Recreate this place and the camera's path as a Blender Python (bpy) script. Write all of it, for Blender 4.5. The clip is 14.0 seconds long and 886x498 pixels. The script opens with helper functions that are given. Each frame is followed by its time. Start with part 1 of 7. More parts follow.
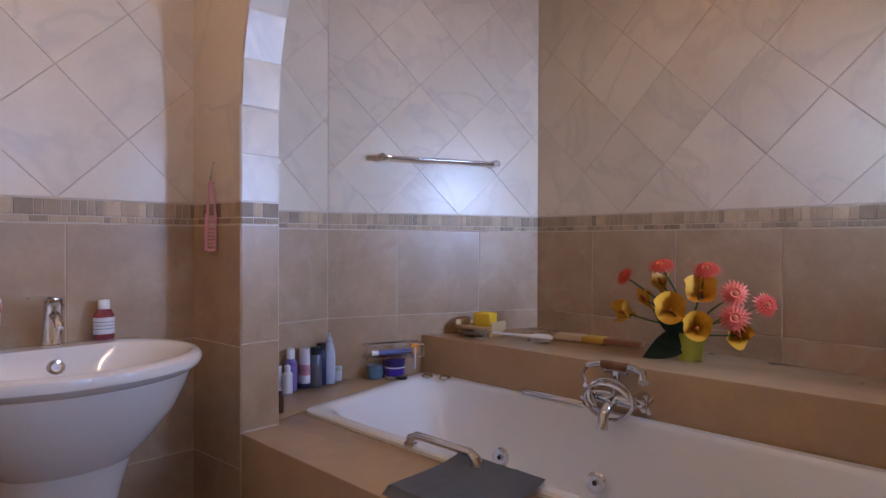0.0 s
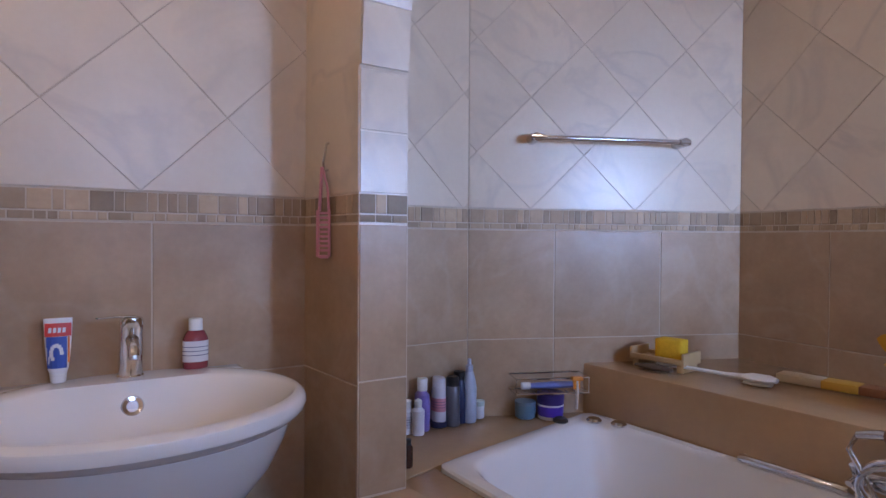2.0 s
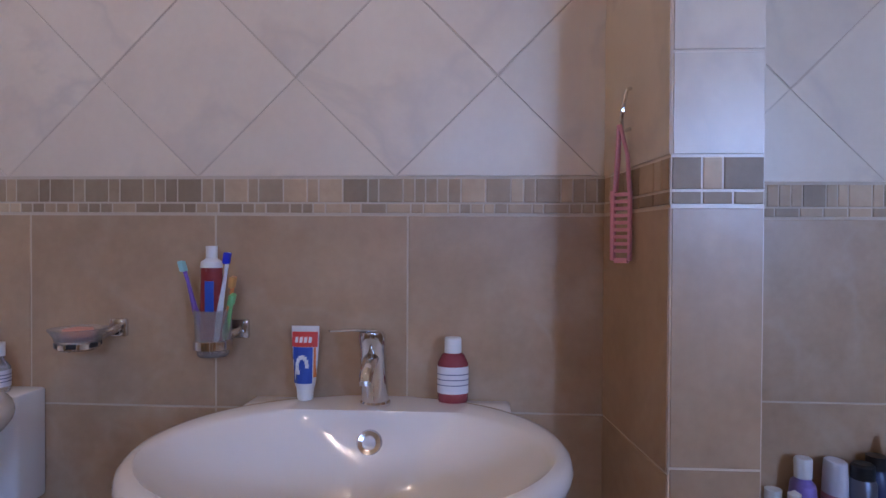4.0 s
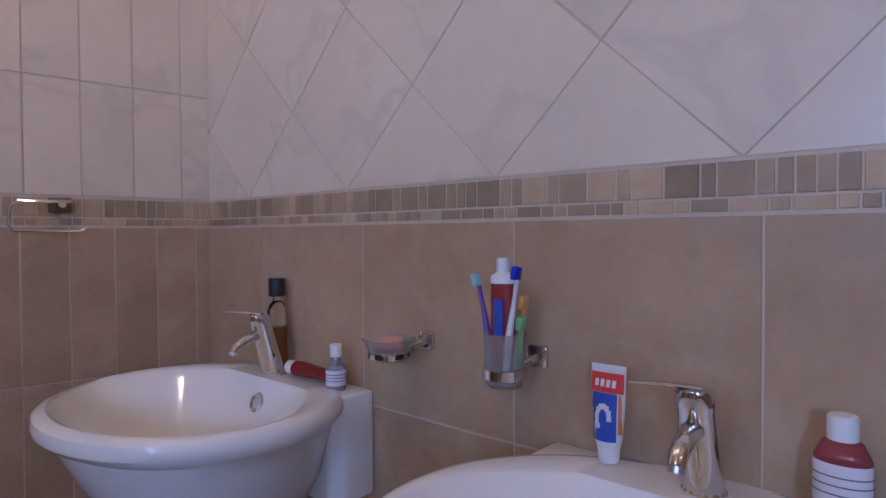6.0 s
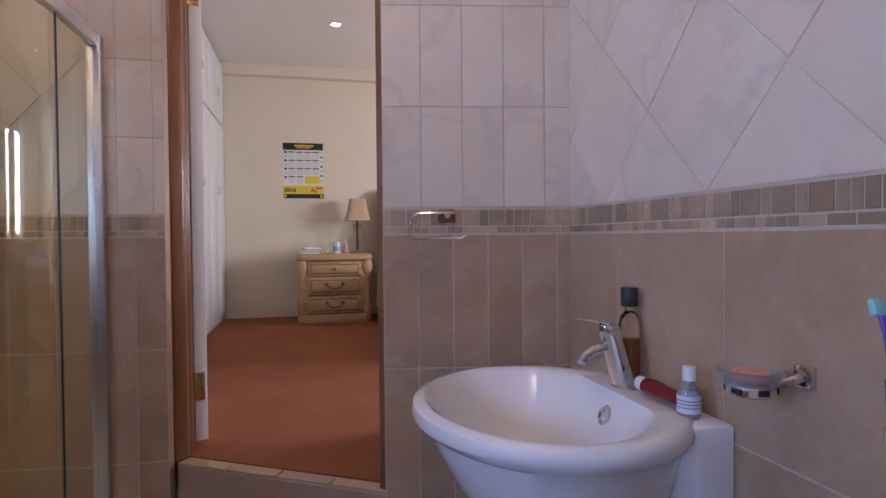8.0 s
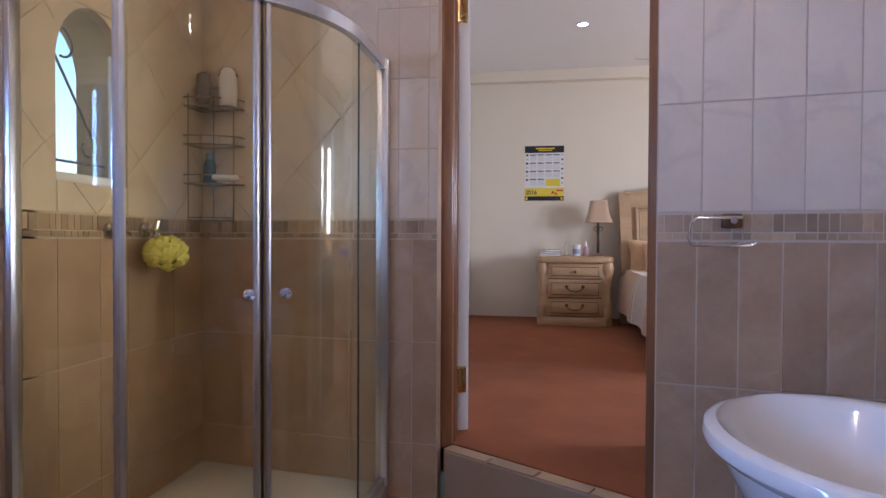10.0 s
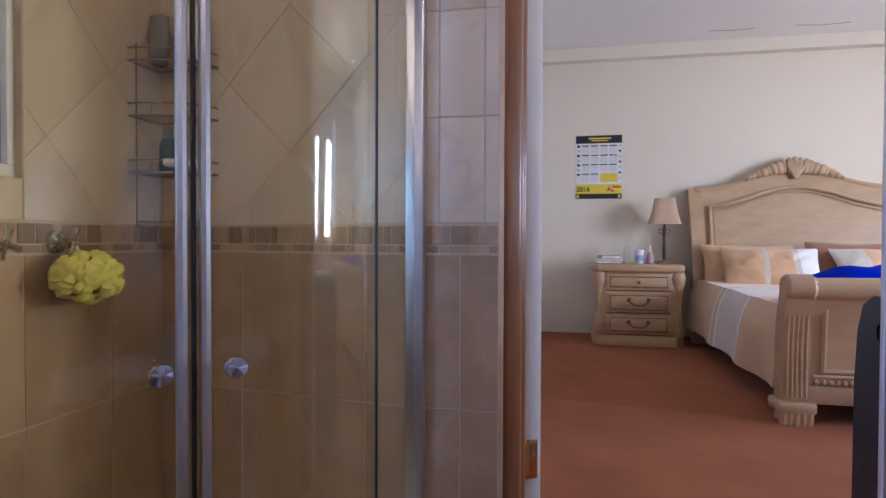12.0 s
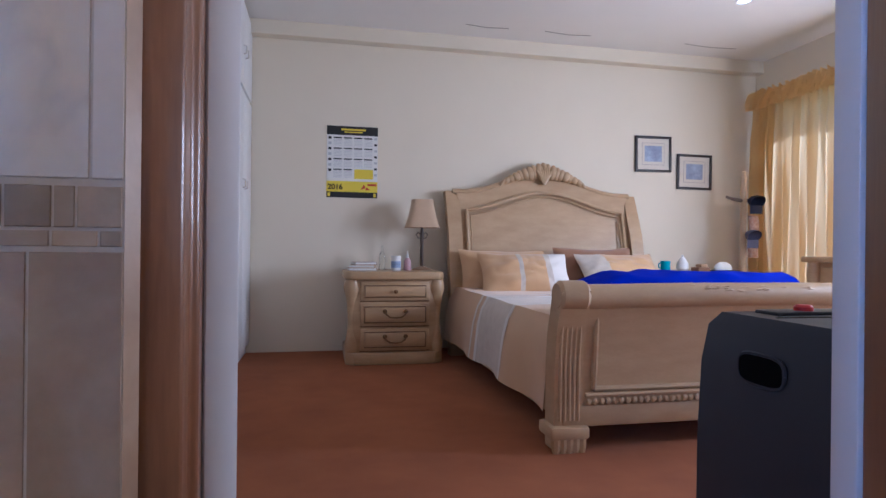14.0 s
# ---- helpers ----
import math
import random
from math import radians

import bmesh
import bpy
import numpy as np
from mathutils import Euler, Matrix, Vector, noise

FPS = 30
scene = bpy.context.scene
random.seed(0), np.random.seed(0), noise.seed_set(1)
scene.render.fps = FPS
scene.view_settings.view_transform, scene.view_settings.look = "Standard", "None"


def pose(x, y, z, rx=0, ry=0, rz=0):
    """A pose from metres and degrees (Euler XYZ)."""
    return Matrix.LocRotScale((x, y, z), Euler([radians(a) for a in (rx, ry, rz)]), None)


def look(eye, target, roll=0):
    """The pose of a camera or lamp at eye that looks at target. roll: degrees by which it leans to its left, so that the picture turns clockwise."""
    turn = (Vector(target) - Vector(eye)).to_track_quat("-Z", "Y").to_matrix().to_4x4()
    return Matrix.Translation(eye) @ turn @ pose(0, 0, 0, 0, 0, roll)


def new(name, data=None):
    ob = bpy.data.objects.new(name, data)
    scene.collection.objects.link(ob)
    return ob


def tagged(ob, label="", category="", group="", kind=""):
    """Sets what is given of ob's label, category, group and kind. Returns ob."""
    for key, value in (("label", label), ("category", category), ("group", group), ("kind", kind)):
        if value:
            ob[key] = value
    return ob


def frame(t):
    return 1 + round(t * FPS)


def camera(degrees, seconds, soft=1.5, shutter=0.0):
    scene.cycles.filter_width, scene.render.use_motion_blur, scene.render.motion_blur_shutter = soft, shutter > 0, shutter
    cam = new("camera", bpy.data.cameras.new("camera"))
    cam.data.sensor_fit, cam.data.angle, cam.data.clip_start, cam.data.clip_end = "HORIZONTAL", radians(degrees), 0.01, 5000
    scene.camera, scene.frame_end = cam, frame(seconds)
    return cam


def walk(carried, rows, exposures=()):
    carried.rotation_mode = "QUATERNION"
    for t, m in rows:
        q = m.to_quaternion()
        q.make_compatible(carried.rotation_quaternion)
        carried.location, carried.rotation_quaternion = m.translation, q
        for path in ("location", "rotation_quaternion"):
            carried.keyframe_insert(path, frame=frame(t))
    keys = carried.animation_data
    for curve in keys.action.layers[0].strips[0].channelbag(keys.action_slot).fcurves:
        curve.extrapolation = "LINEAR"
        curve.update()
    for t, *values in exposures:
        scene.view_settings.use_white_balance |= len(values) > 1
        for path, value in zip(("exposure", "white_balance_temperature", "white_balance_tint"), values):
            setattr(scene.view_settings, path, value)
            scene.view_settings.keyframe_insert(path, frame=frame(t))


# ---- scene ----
cam = camera(73.8, 14.0)
PATH = [
    (0, (0.274, 0.572, 1.205), (-1.154, 1.972, 1.182), 0.2),
    (0.5, (0.184, 0.636, 1.199), (-1.281, 1.997, 1.173), 0.2),
    (1, (0.04, 0.696, 1.198), (-1.492, 1.982, 1.172), 0.3),
    (1.5, (-0.104, 0.765, 1.216), (-1.709, 1.958, 1.187), 0.3),
    (2, (-0.219, 0.858, 1.221), (-1.918, 1.913, 1.191), 0.4),
    (2.5, (-0.298, 0.975, 1.201), (-2.104, 1.834, 1.176), 0.3),
    (3, (-0.414, 1.07, 1.192), (-2.325, 1.658, 1.171), 0.2),
    (3.5, (-0.554, 1.116, 1.209), (-2.535, 1.394, 1.186), 0.3),
    (4, (-0.661, 1.157, 1.207), (-2.657, 1.045, 1.181), 0.3),
    (4.2, (-0.696, 1.186, 1.214), (-2.674, 0.896, 1.184), 0.3),
    (6.5, (-1.047, 1.206, 1.233), (-2.329, -0.329, 1.192), -0.3),
    (7, (-1.091, 1.182, 1.23), (-2.054, -0.57, 1.191), -0.3),
    (7.5, (-1.092, 1.168, 1.245), (-1.773, -0.712, 1.2), -0.6),
    (8, (-1.082, 1.196, 1.251), (-1.53, -0.753, 1.212), -0.5),
    (8.5, (-1.079, 1.215, 1.253), (-1.345, -0.767, 1.217), -0.4),
    (9, (-1.053, 1.255, 1.254), (-1.108, -0.744, 1.221), -0.2),
    (9.2, (-1.043, 1.26, 1.254), (-1.007, -0.739, 1.222), -0.1),
    (11.3, (-0.824, 0.772, 1.281), (-0.353, -1.171, 1.249), 0.3),
    (11.5, (-0.812, 0.685, 1.274), (-0.348, -1.261, 1.248), -0.0),
    (12, (-0.753, 0.417, 1.3), (-0.349, -1.542, 1.266), 0.2),
    (12.5, (-0.777, 0.221, 1.284), (-0.472, -1.755, 1.256), 0.4),
    (13, (-0.781, 0.005, 1.274), (-0.724, -1.994, 1.257), 0.4),
    (13.3, (-0.774, -0.11, 1.265), (-0.896, -2.107, 1.256), 0.6),
    (13.5, (-0.783, -0.166, 1.257), (-0.997, -2.155, 1.254), 0.6),
    (14, (-0.813, -0.332, 1.266), (-1.217, -2.291, 1.266), 0.6),
]
walk(cam, [(t, look(eye, target, roll)) for t, eye, target, roll in PATH],
     [(0.0, -0.15, 6350, 28), (2.0, -0.2, 6000, 27), (3.5, -0.3, 5650, 26), (7.0, -0.1, 5250, 28), (9.0, 0.05, 5000, 26), (11.5, 0.08, 4550, 23), (12.5, 0.16, 4500, 23), (13.3, 0.03, 4450, 23), (14.0, -0.1, 4450, 22)])
# ---- light ----
world = bpy.data.worlds.new("sky")
scene.world = world
world.use_nodes = True
wn = world.node_tree.nodes
sky = wn.new("ShaderNodeTexSky")
sky.sky_type, sky.sun_disc = "NISHITA", False
sky.sun_elevation, sky.sun_rotation = radians(42), radians(250)
world.node_tree.links.new(sky.outputs[0], wn["Background"].inputs[0])
wn["Background"].inputs[1].default_value = 0.15


def lamp(name, kind, m, energy, color, size=(1, 1), angle=0.5):
    data = bpy.data.lights.new(name, kind)
    data.energy, data.color = energy, color
    if kind == "AREA":
        data.shape, data.size, data.size_y = "RECTANGLE", size[0], size[1]
    elif kind == "SUN":
        data.angle = radians(angle)
    else:
        data.shadow_soft_size = size[0]
    ob = new(name, data)
    ob.matrix_world = m
    return ob


SUN_FROM = Vector((-math.cos(radians(42)) * 0.94, math.cos(radians(42)) * 0.34, math.sin(radians(42))))
lamp("sun", "SUN", look(SUN_FROM * 20, (0, 0, 0)), 5.0, (1.0, 0.94, 0.85))
# daylight through the two lights of the arched window at the end of the bath, and the window by the toilet
for wx, wy, wz, target, watts, cone, wide in ((0.76, 2.43, 1.55, (-1.7, 0.0, 1.85), 12, 96, 0.17), (0.76, 2.69, 1.55, (-1.7, 2.74, 1.30), 9, 74, 0.17), (1.36, 1.20, 1.80, (-1.1, -0.6, 1.95), 15, 104, 0.34)):
    day = lamp("bathroom_window_light", "AREA", look((wx, wy, wz), target), watts, (0.40, 0.63, 1.0), (wide, 0.55))
    day.data.spread = radians(cone)
# daylight through the bedroom windows
for wy in (-1.95, -2.76):
    lamp("bedroom_window_light", "AREA", look((-4.79, wy, 1.79), (-1.2, wy - 1.2, 1.0)), 44, (1.0, 0.91, 0.74), (0.42, 0.96))
BATH_LIGHTS = ((-0.95, -0.05, 7.0), (-0.95, 0.75, 5.5), (0.5, 0.6, 5.5), (-0.55, 2.30, 4.5))
for lx, ly, watts in BATH_LIGHTS:
    lamp("bathroom_downlight", "POINT", pose(lx, ly, 2.66), watts, (1.0, 0.75, 0.48), (0.035, 0))


# ---- materials ----
def mat(name, base, rough=0.5, metal=0.0, second=None, scale=6.0, amount=0.5, fine=60.0, bump=0.05, rand=0.0, spec=0.5, trans=0.0, veins=0.0, vein_color=(0.3, 0.22, 0.15), sheen=0.0, stretch=(1, 1, 1), emit=0.0, coat=0.0, ior=1.45, alpha=1.0, island=False):
    m = bpy.data.materials.new(name)
    m.use_nodes = True
    nt = m.node_tree
    N, L = nt.nodes, nt.links
    b = N["Principled BSDF"]
    b.inputs["Roughness"].default_value, b.inputs["Metallic"].default_value = rough, metal
    b.inputs["Specular IOR Level"].default_value, b.inputs["IOR"].default_value = spec, ior
    b.inputs["Transmission Weight"].default_value, b.inputs["Coat Weight"].default_value = trans, coat
    b.inputs["Sheen Weight"].default_value = sheen
    tc = N.new("ShaderNodeTexCoord")
    mp = N.new("ShaderNodeMapping")
    mp.inputs["Scale"].default_value = stretch
    info = N.new("ShaderNodeObjectInfo")
    geo = N.new("ShaderNodeNewGeometry")
    L.new(tc.outputs["Object"], mp.inputs["Vector"])
    vec = mp.outputs["Vector"]
    if rand:
        off = N.new("ShaderNodeVectorMath")
        off.operation = "ADD"
        sc = N.new("ShaderNodeMath")
        sc.operation = "MULTIPLY"
        sc.inputs[1].default_value = 37.0
        L.new(geo.outputs["Random Per Island"] if island else info.outputs["Random"], sc.inputs[0])
        L.new(vec, off.inputs[0])
        L.new(sc.outputs[0], off.inputs[1])
        vec = off.outputs[0]
    n1 = N.new("ShaderNodeTexNoise")
    n1.inputs["Scale"].default_value, n1.inputs["Detail"].default_value, n1.inputs["Roughness"].default_value = scale, 6, 0.6
    n2 = N.new("ShaderNodeTexNoise")
    n2.inputs["Scale"].default_value, n2.inputs["Detail"].default_value = fine, 3
    L.new(vec, n1.inputs["Vector"])
    L.new(vec, n2.inputs["Vector"])
    second = second or tuple(c * 0.8 for c in base)
    r = N.new("ShaderNodeValToRGB")
    r.color_ramp.elements[0].position, r.color_ramp.elements[1].position = 0.5 - 0.25, 0.5 + 0.25
    r.color_ramp.elements[0].color, r.color_ramp.elements[1].color = (*second, 1), (*base, 1)
    mix0 = N.new("ShaderNodeMath")
    mix0.operation = "MULTIPLY_ADD"
    mix0.inputs[1].default_value, mix0.inputs[2].default_value = 0.25, -0.125
    L.new(n2.outputs["Fac"], mix0.inputs[0])
    add = N.new("ShaderNodeMath")
    add.operation = "ADD"
    L.new(n1.outputs["Fac"], add.inputs[0])
    L.new(mix0.outputs[0], add.inputs[1])
    L.new(add.outputs[0], r.inputs["Fac"])
    flat = N.new("ShaderNodeMix")
    flat.data_type = "RGBA"
    flat.inputs["Factor"].default_value = amount
    flat.inputs["A"].default_value = (*base, 1)
    L.new(r.outputs["Color"], flat.inputs["B"])
    col = flat.outputs["Result"]
    if veins:
        nv = N.new("ShaderNodeTexNoise")
        nv.inputs["Scale"].default_value, nv.inputs["Detail"].default_value, nv.inputs["Distortion"].default_value = 2.3, 5, 0.7
        L.new(vec, nv.inputs["Vector"])
        rv = N.new("ShaderNodeValToRGB")
        e = rv.color_ramp.elements
        e[0].position, e[0].color = 0.462, (0, 0, 0, 1)
        e[1].position, e[1].color = 0.538, (0, 0, 0, 1)
        mid = e.new(0.5)
        mid.color = (1, 1, 1, 1)
        L.new(nv.outputs["Fac"], rv.inputs["Fac"])
        ms = N.new("ShaderNodeMath")
        ms.operation = "MULTIPLY"
        L.new(rv.outputs["Color"], ms.inputs[0])
        mn = N.new("ShaderNodeMath")
        mn.operation = "MULTIPLY"
        mn.inputs[1].default_value = veins * 1.6
        L.new(n1.outputs["Fac"], mn.inputs[0])
        L.new(mn.outputs[0], ms.inputs[1])
        vm = N.new("ShaderNodeMix")
        vm.data_type = "RGBA"
        vm.inputs["B"].default_value = (*vein_color, 1)
        L.new(ms.outputs[0], vm.inputs["Factor"])
        L.new(col, vm.inputs["A"])
        col = vm.outputs["Result"]
    if rand:
        hv = N.new("ShaderNodeHueSaturation")
        mr = N.new("ShaderNodeMapRange")
        mr.inputs["To Min"].default_value, mr.inputs["To Max"].default_value = 1 - rand, 1 + rand
        L.new(geo.outputs["Random Per Island"] if island else info.outputs["Random"], mr.inputs["Value"])
        L.new(mr.outputs[0], hv.inputs["Value"])
        L.new(col, hv.inputs["Color"])
        col = hv.outputs["Color"]
    L.new(col, b.inputs["Base Color"])
    rr = N.new("ShaderNodeMapRange")
    rr.inputs["To Min"].default_value, rr.inputs["To Max"].default_value = max(0.0, rough - 0.06), min(1.0, rough + 0.08)
    L.new(n1.outputs["Fac"], rr.inputs["Value"])
    L.new(rr.outputs[0], b.inputs["Roughness"])
    if bump:
        bm_ = N.new("ShaderNodeBump")
        bm_.inputs["Strength"].default_value, bm_.inputs["Distance"].default_value = min(1.0, bump * 4), 0.002
        L.new(add.outputs[0], bm_.inputs["Height"])
        L.new(bm_.outputs[0], b.inputs["Normal"])
    if emit:
        L.new(col, b.inputs["Emission Color"])
        b.inputs["Emission Strength"].default_value = emit
    return m


M = {
    "grout": mat("grout", (0.56, 0.455, 0.34), 0.8, second=(0.46, 0.37, 0.27), scale=25, fine=200),
    "tile_low": mat("matt_beige_tile", (0.46, 0.315, 0.195), 0.34, second=(0.32, 0.205, 0.12), scale=5.5, amount=0.95, rand=0.06, veins=0.25, vein_color=(0.5, 0.4, 0.3)),
    "tile_up": mat("cream_marbled_tile", (0.70, 0.585, 0.45), 0.30, second=(0.56, 0.44, 0.32), scale=3.4, amount=0.6, rand=0.035, veins=0.42, bump=0.0, vein_color=(0.47, 0.39, 0.32)),
    "mosaic": mat("tumbled_stone_mosaic", (0.43, 0.305, 0.19), 0.5, second=(0.29, 0.195, 0.11), scale=14, amount=0.85, rand=0.34, bump=0.1),
    "deck_tile": mat("tan_deck_tile", (0.50, 0.335, 0.19), 0.20, second=(0.40, 0.27, 0.16), scale=6, amount=0.85, rand=0.04),
    "floor_tile": mat("floor_tile", (0.36, 0.25, 0.16), 0.35, second=(0.28, 0.19, 0.11), scale=5, rand=0.05),
    "trim_white": mat("white_tile_trim", (0.78, 0.75, 0.70), 0.4, scale=20),
    "acrylic": mat("white_acrylic", (0.80, 0.80, 0.81), 0.12, second=(0.76, 0.76, 0.77), scale=3, bump=0.0, coat=0.3),
    "ceramic": mat("white_glazed_ceramic", (0.82, 0.80, 0.78), 0.08, second=(0.78, 0.76, 0.73), scale=3, bump=0.0, coat=0.5),
    "chrome": mat("chrome", (0.74, 0.74, 0.76), 0.08, 1.0, scale=30, bump=0.0),
    "alu": mat("brushed_aluminium", (0.66, 0.66, 0.68), 0.3, 1.0, scale=30, stretch=(1, 1, 0.05)),
    "wood_frame": mat("varnished_brown_wood", (0.26, 0.12, 0.05), 0.32, second=(0.15, 0.06, 0.025), scale=9, amount=0.9, stretch=(4, 4, 0.35), coat=0.25),
    "white_paint": mat("white_gloss_paint", (0.78, 0.78, 0.79), 0.35, second=(0.72, 0.72, 0.73), scale=3),
    "cream_wall": mat("cream_plaster", (0.74, 0.67, 0.53), 0.75, second=(0.69, 0.62, 0.48), scale=2.5, fine=150, bump=0.12),
    "ceiling": mat("white_ceiling_plaster", (0.80, 0.77, 0.72), 0.8, second=(0.75, 0.72, 0.67), scale=2, fine=120, bump=0.1),
    "bath_ceiling": mat("cream_ceiling_plaster", (0.74, 0.64, 0.48), 0.8, second=(0.7, 0.6, 0.44), scale=2, fine=120, bump=0.1),
    "carpet": mat("rust_carpet", (0.32, 0.112, 0.040), 0.95, second=(0.215, 0.070, 0.026), scale=3.5, amount=0.8, fine=420, bump=0.5, sheen=0.05, spec=0.1),
    "bed_wood": mat("limed_cream_wood", (0.50, 0.355, 0.20), 0.40, second=(0.38, 0.25, 0.125), scale=5, amount=0.8, stretch=(1, 1, 3), coat=0.1),
    "ns_wood": mat("antique_cream_wood", (0.50, 0.345, 0.18), 0.4, second=(0.34, 0.21, 0.095), scale=6, amount=0.8, stretch=(0.6, 1, 3), coat=0.15),
    "brass_dark": mat("dark_brass", (0.20, 0.12, 0.06), 0.35, 0.9, scale=20),
    "brass": mat("brass", (0.72, 0.48, 0.18), 0.25, 1.0, scale=20),
    "gold_fabric": mat("gold_satin", (0.62, 0.40, 0.20), 0.40, second=(0.52, 0.31, 0.14), scale=8, fine=300, sheen=0.4),
    "white_fabric": mat("white_cotton", (0.80, 0.77, 0.73), 0.8, scale=8, fine=300, sheen=0.2),
    "silver_fabric": mat("pale_jacquard", (0.66, 0.60, 0.52), 0.55, second=(0.5, 0.44, 0.37), scale=22, amount=0.8, fine=300, sheen=0.3),
    "brown_fabric": mat("brown_satin", (0.30, 0.15, 0.08), 0.5, scale=8, fine=300, sheen=0.3),
    "blue_fabric": mat("royal_blue_fleece", (0.006, 0.02, 0.50), 0.9, second=(0.004, 0.012, 0.34), scale=9, fine=300, bump=0.2, spec=0.1),
    "black_metal": mat("dark_grey_enamel", (0.016, 0.019, 0.026), 0.5, second=(0.012, 0.014, 0.018), scale=12, bump=0.03),
    "black": mat("black_plastic", (0.015, 0.015, 0.016), 0.4, scale=20),
    "shade": mat("pleated_tan_shade", (0.55, 0.40, 0.26), 0.8, scale=12, fine=200),
    "paper": mat("white_paper", (0.76, 0.75, 0.72), 0.6, scale=5, amount=0.2, bump=0.0),
    "yellow": mat("yellow_print", (0.75, 0.60, 0.03), 0.55, scale=6, amount=0.2, bump=0.0),
    "ink": mat("black_print", (0.02, 0.02, 0.02), 0.55, scale=6, amount=0.2, bump=0.0),
    "grey_towel": mat("grey_towelling", (0.20, 0.215, 0.24), 0.95, second=(0.15, 0.16, 0.18), scale=20, fine=400, bump=0.6, sheen=0.4),
}
M["glass"] = bpy.data.materials.new("clear_glass")
M["glass"].use_nodes = True
gb = M["glass"].node_tree.nodes["Principled BSDF"]
gb.inputs["Base Color"].default_value = (0.93, 0.96, 0.94, 1)
gb.inputs["Transmission Weight"].default_value, gb.inputs["Roughness"].default_value, gb.inputs["IOR"].default_value = 1.0, 0.0, 1.45

# the shower panes have a faint bronze cast
M["bronze_glass"] = M["glass"].copy()
M["bronze_glass"].name = "bronze_tinted_glass"
M["bronze_glass"].node_tree.nodes["Principled BSDF"].inputs["Base Color"].default_value = (0.93, 0.875, 0.60, 1)


# ---- mesh helpers ----
def mesh_of(name, bm, material, smooth=True, angle=35):
    me = bpy.data.meshes.new(name)
    bmesh.ops.recalc_face_normals(bm, faces=bm.faces)
    if smooth:
        for f in bm.faces:
            f.smooth = True
        for e in bm.edges:
            if len(e.link_faces) == 2 and e.calc_face_angle(0) > radians(angle):
                e.smooth = False
    bm.to_mesh(me)
    bm.free()
    for mm in material if isinstance(material, (list, tuple)) else [material]:
        me.materials.append(mm)
    return me


def part(name, bm, material, parent=None, label="", smooth=True):
    ob = new(name, mesh_of(name, bm, material, smooth))
    ob.parent = parent
    if label:
        tagged(ob, label)
    return ob


def thing(name, label, category, at=(0, 0, 0), rz=0, group="", kind=""):
    ob = new(name)
    ob.empty_display_size = 0.05
    ob.matrix_basis = pose(*at, 0, 0, rz)
    return tagged(ob, label, category, group, kind)


def bevel(bm, w, seg=2, angle=40):
    es = [e for e in bm.edges if len(e.link_faces) == 2 and e.calc_face_angle(0) > radians(angle)]
    if w and es:
        bmesh.ops.bevel(bm, geom=es, offset=w, segments=seg, affect="EDGES", profile=0.5, clamp_overlap=True)
    return bm


def box(x0, x1, y0, y1, z0, z1, bev=0.0, seg=2, bm=None):
    b = bmesh.new()
    bmesh.ops.create_cube(b, size=1)
    for v in b.verts:
        v.co = ((x0 + x1) / 2 + v.co.x * (x1 - x0), (y0 + y1) / 2 + v.co.y * (y1 - y0), (z0 + z1) / 2 + v.co.z * (z1 - z0))
    bevel(b, bev, seg)
    return merge(bm, b)


def merge(bm, b, m=None):
    if m is not None:
        bmesh.ops.transform(b, matrix=m, verts=b.verts)
    if bm is None:
        return b
    me = bpy.data.meshes.new("tmp")
    b.to_mesh(me)
    b.free()
    bm.from_mesh(me)
    bpy.data.meshes.remove(me)
    return bm


def prism(poly, z0, z1, bev=0.0, bm=None, seg=2, m=None):
    b = bmesh.new()
    lo = [b.verts.new((x, y, z0)) for x, y in poly]
    hi = [b.verts.new((x, y, z1)) for x, y in poly]
    b.faces.new(lo[::-1])
    b.faces.new(hi)
    n = len(poly)
    for i in range(n):
        b.faces.new((lo[i], lo[(i + 1) % n], hi[(i + 1) % n], hi[i]))
    bmesh.ops.recalc_face_normals(b, faces=b.faces)
    bevel(b, bev, seg)
    return merge(bm, b, m)


def lathe(profile, seg=24, bm=None, m=None, closed=True):
    """profile: (radius, z) from bottom to top."""
    b = bmesh.new()
    rings = []
    for r, z in profile:
        rings.append([b.verts.new((max(r, 1e-4) * math.cos(2 * math.pi * i / seg), max(r, 1e-4) * math.sin(2 * math.pi * i / seg), z)) for i in range(seg)])
    for a, c in zip(rings, rings[1:]):
        for i in range(seg):
            b.faces.new((a[i], a[(i + 1) % seg], c[(i + 1) % seg], c[i]))
    if closed:
        b.faces.new(rings[0][::-1])
        b.faces.new(rings[-1])
    return merge(bm, b, m)


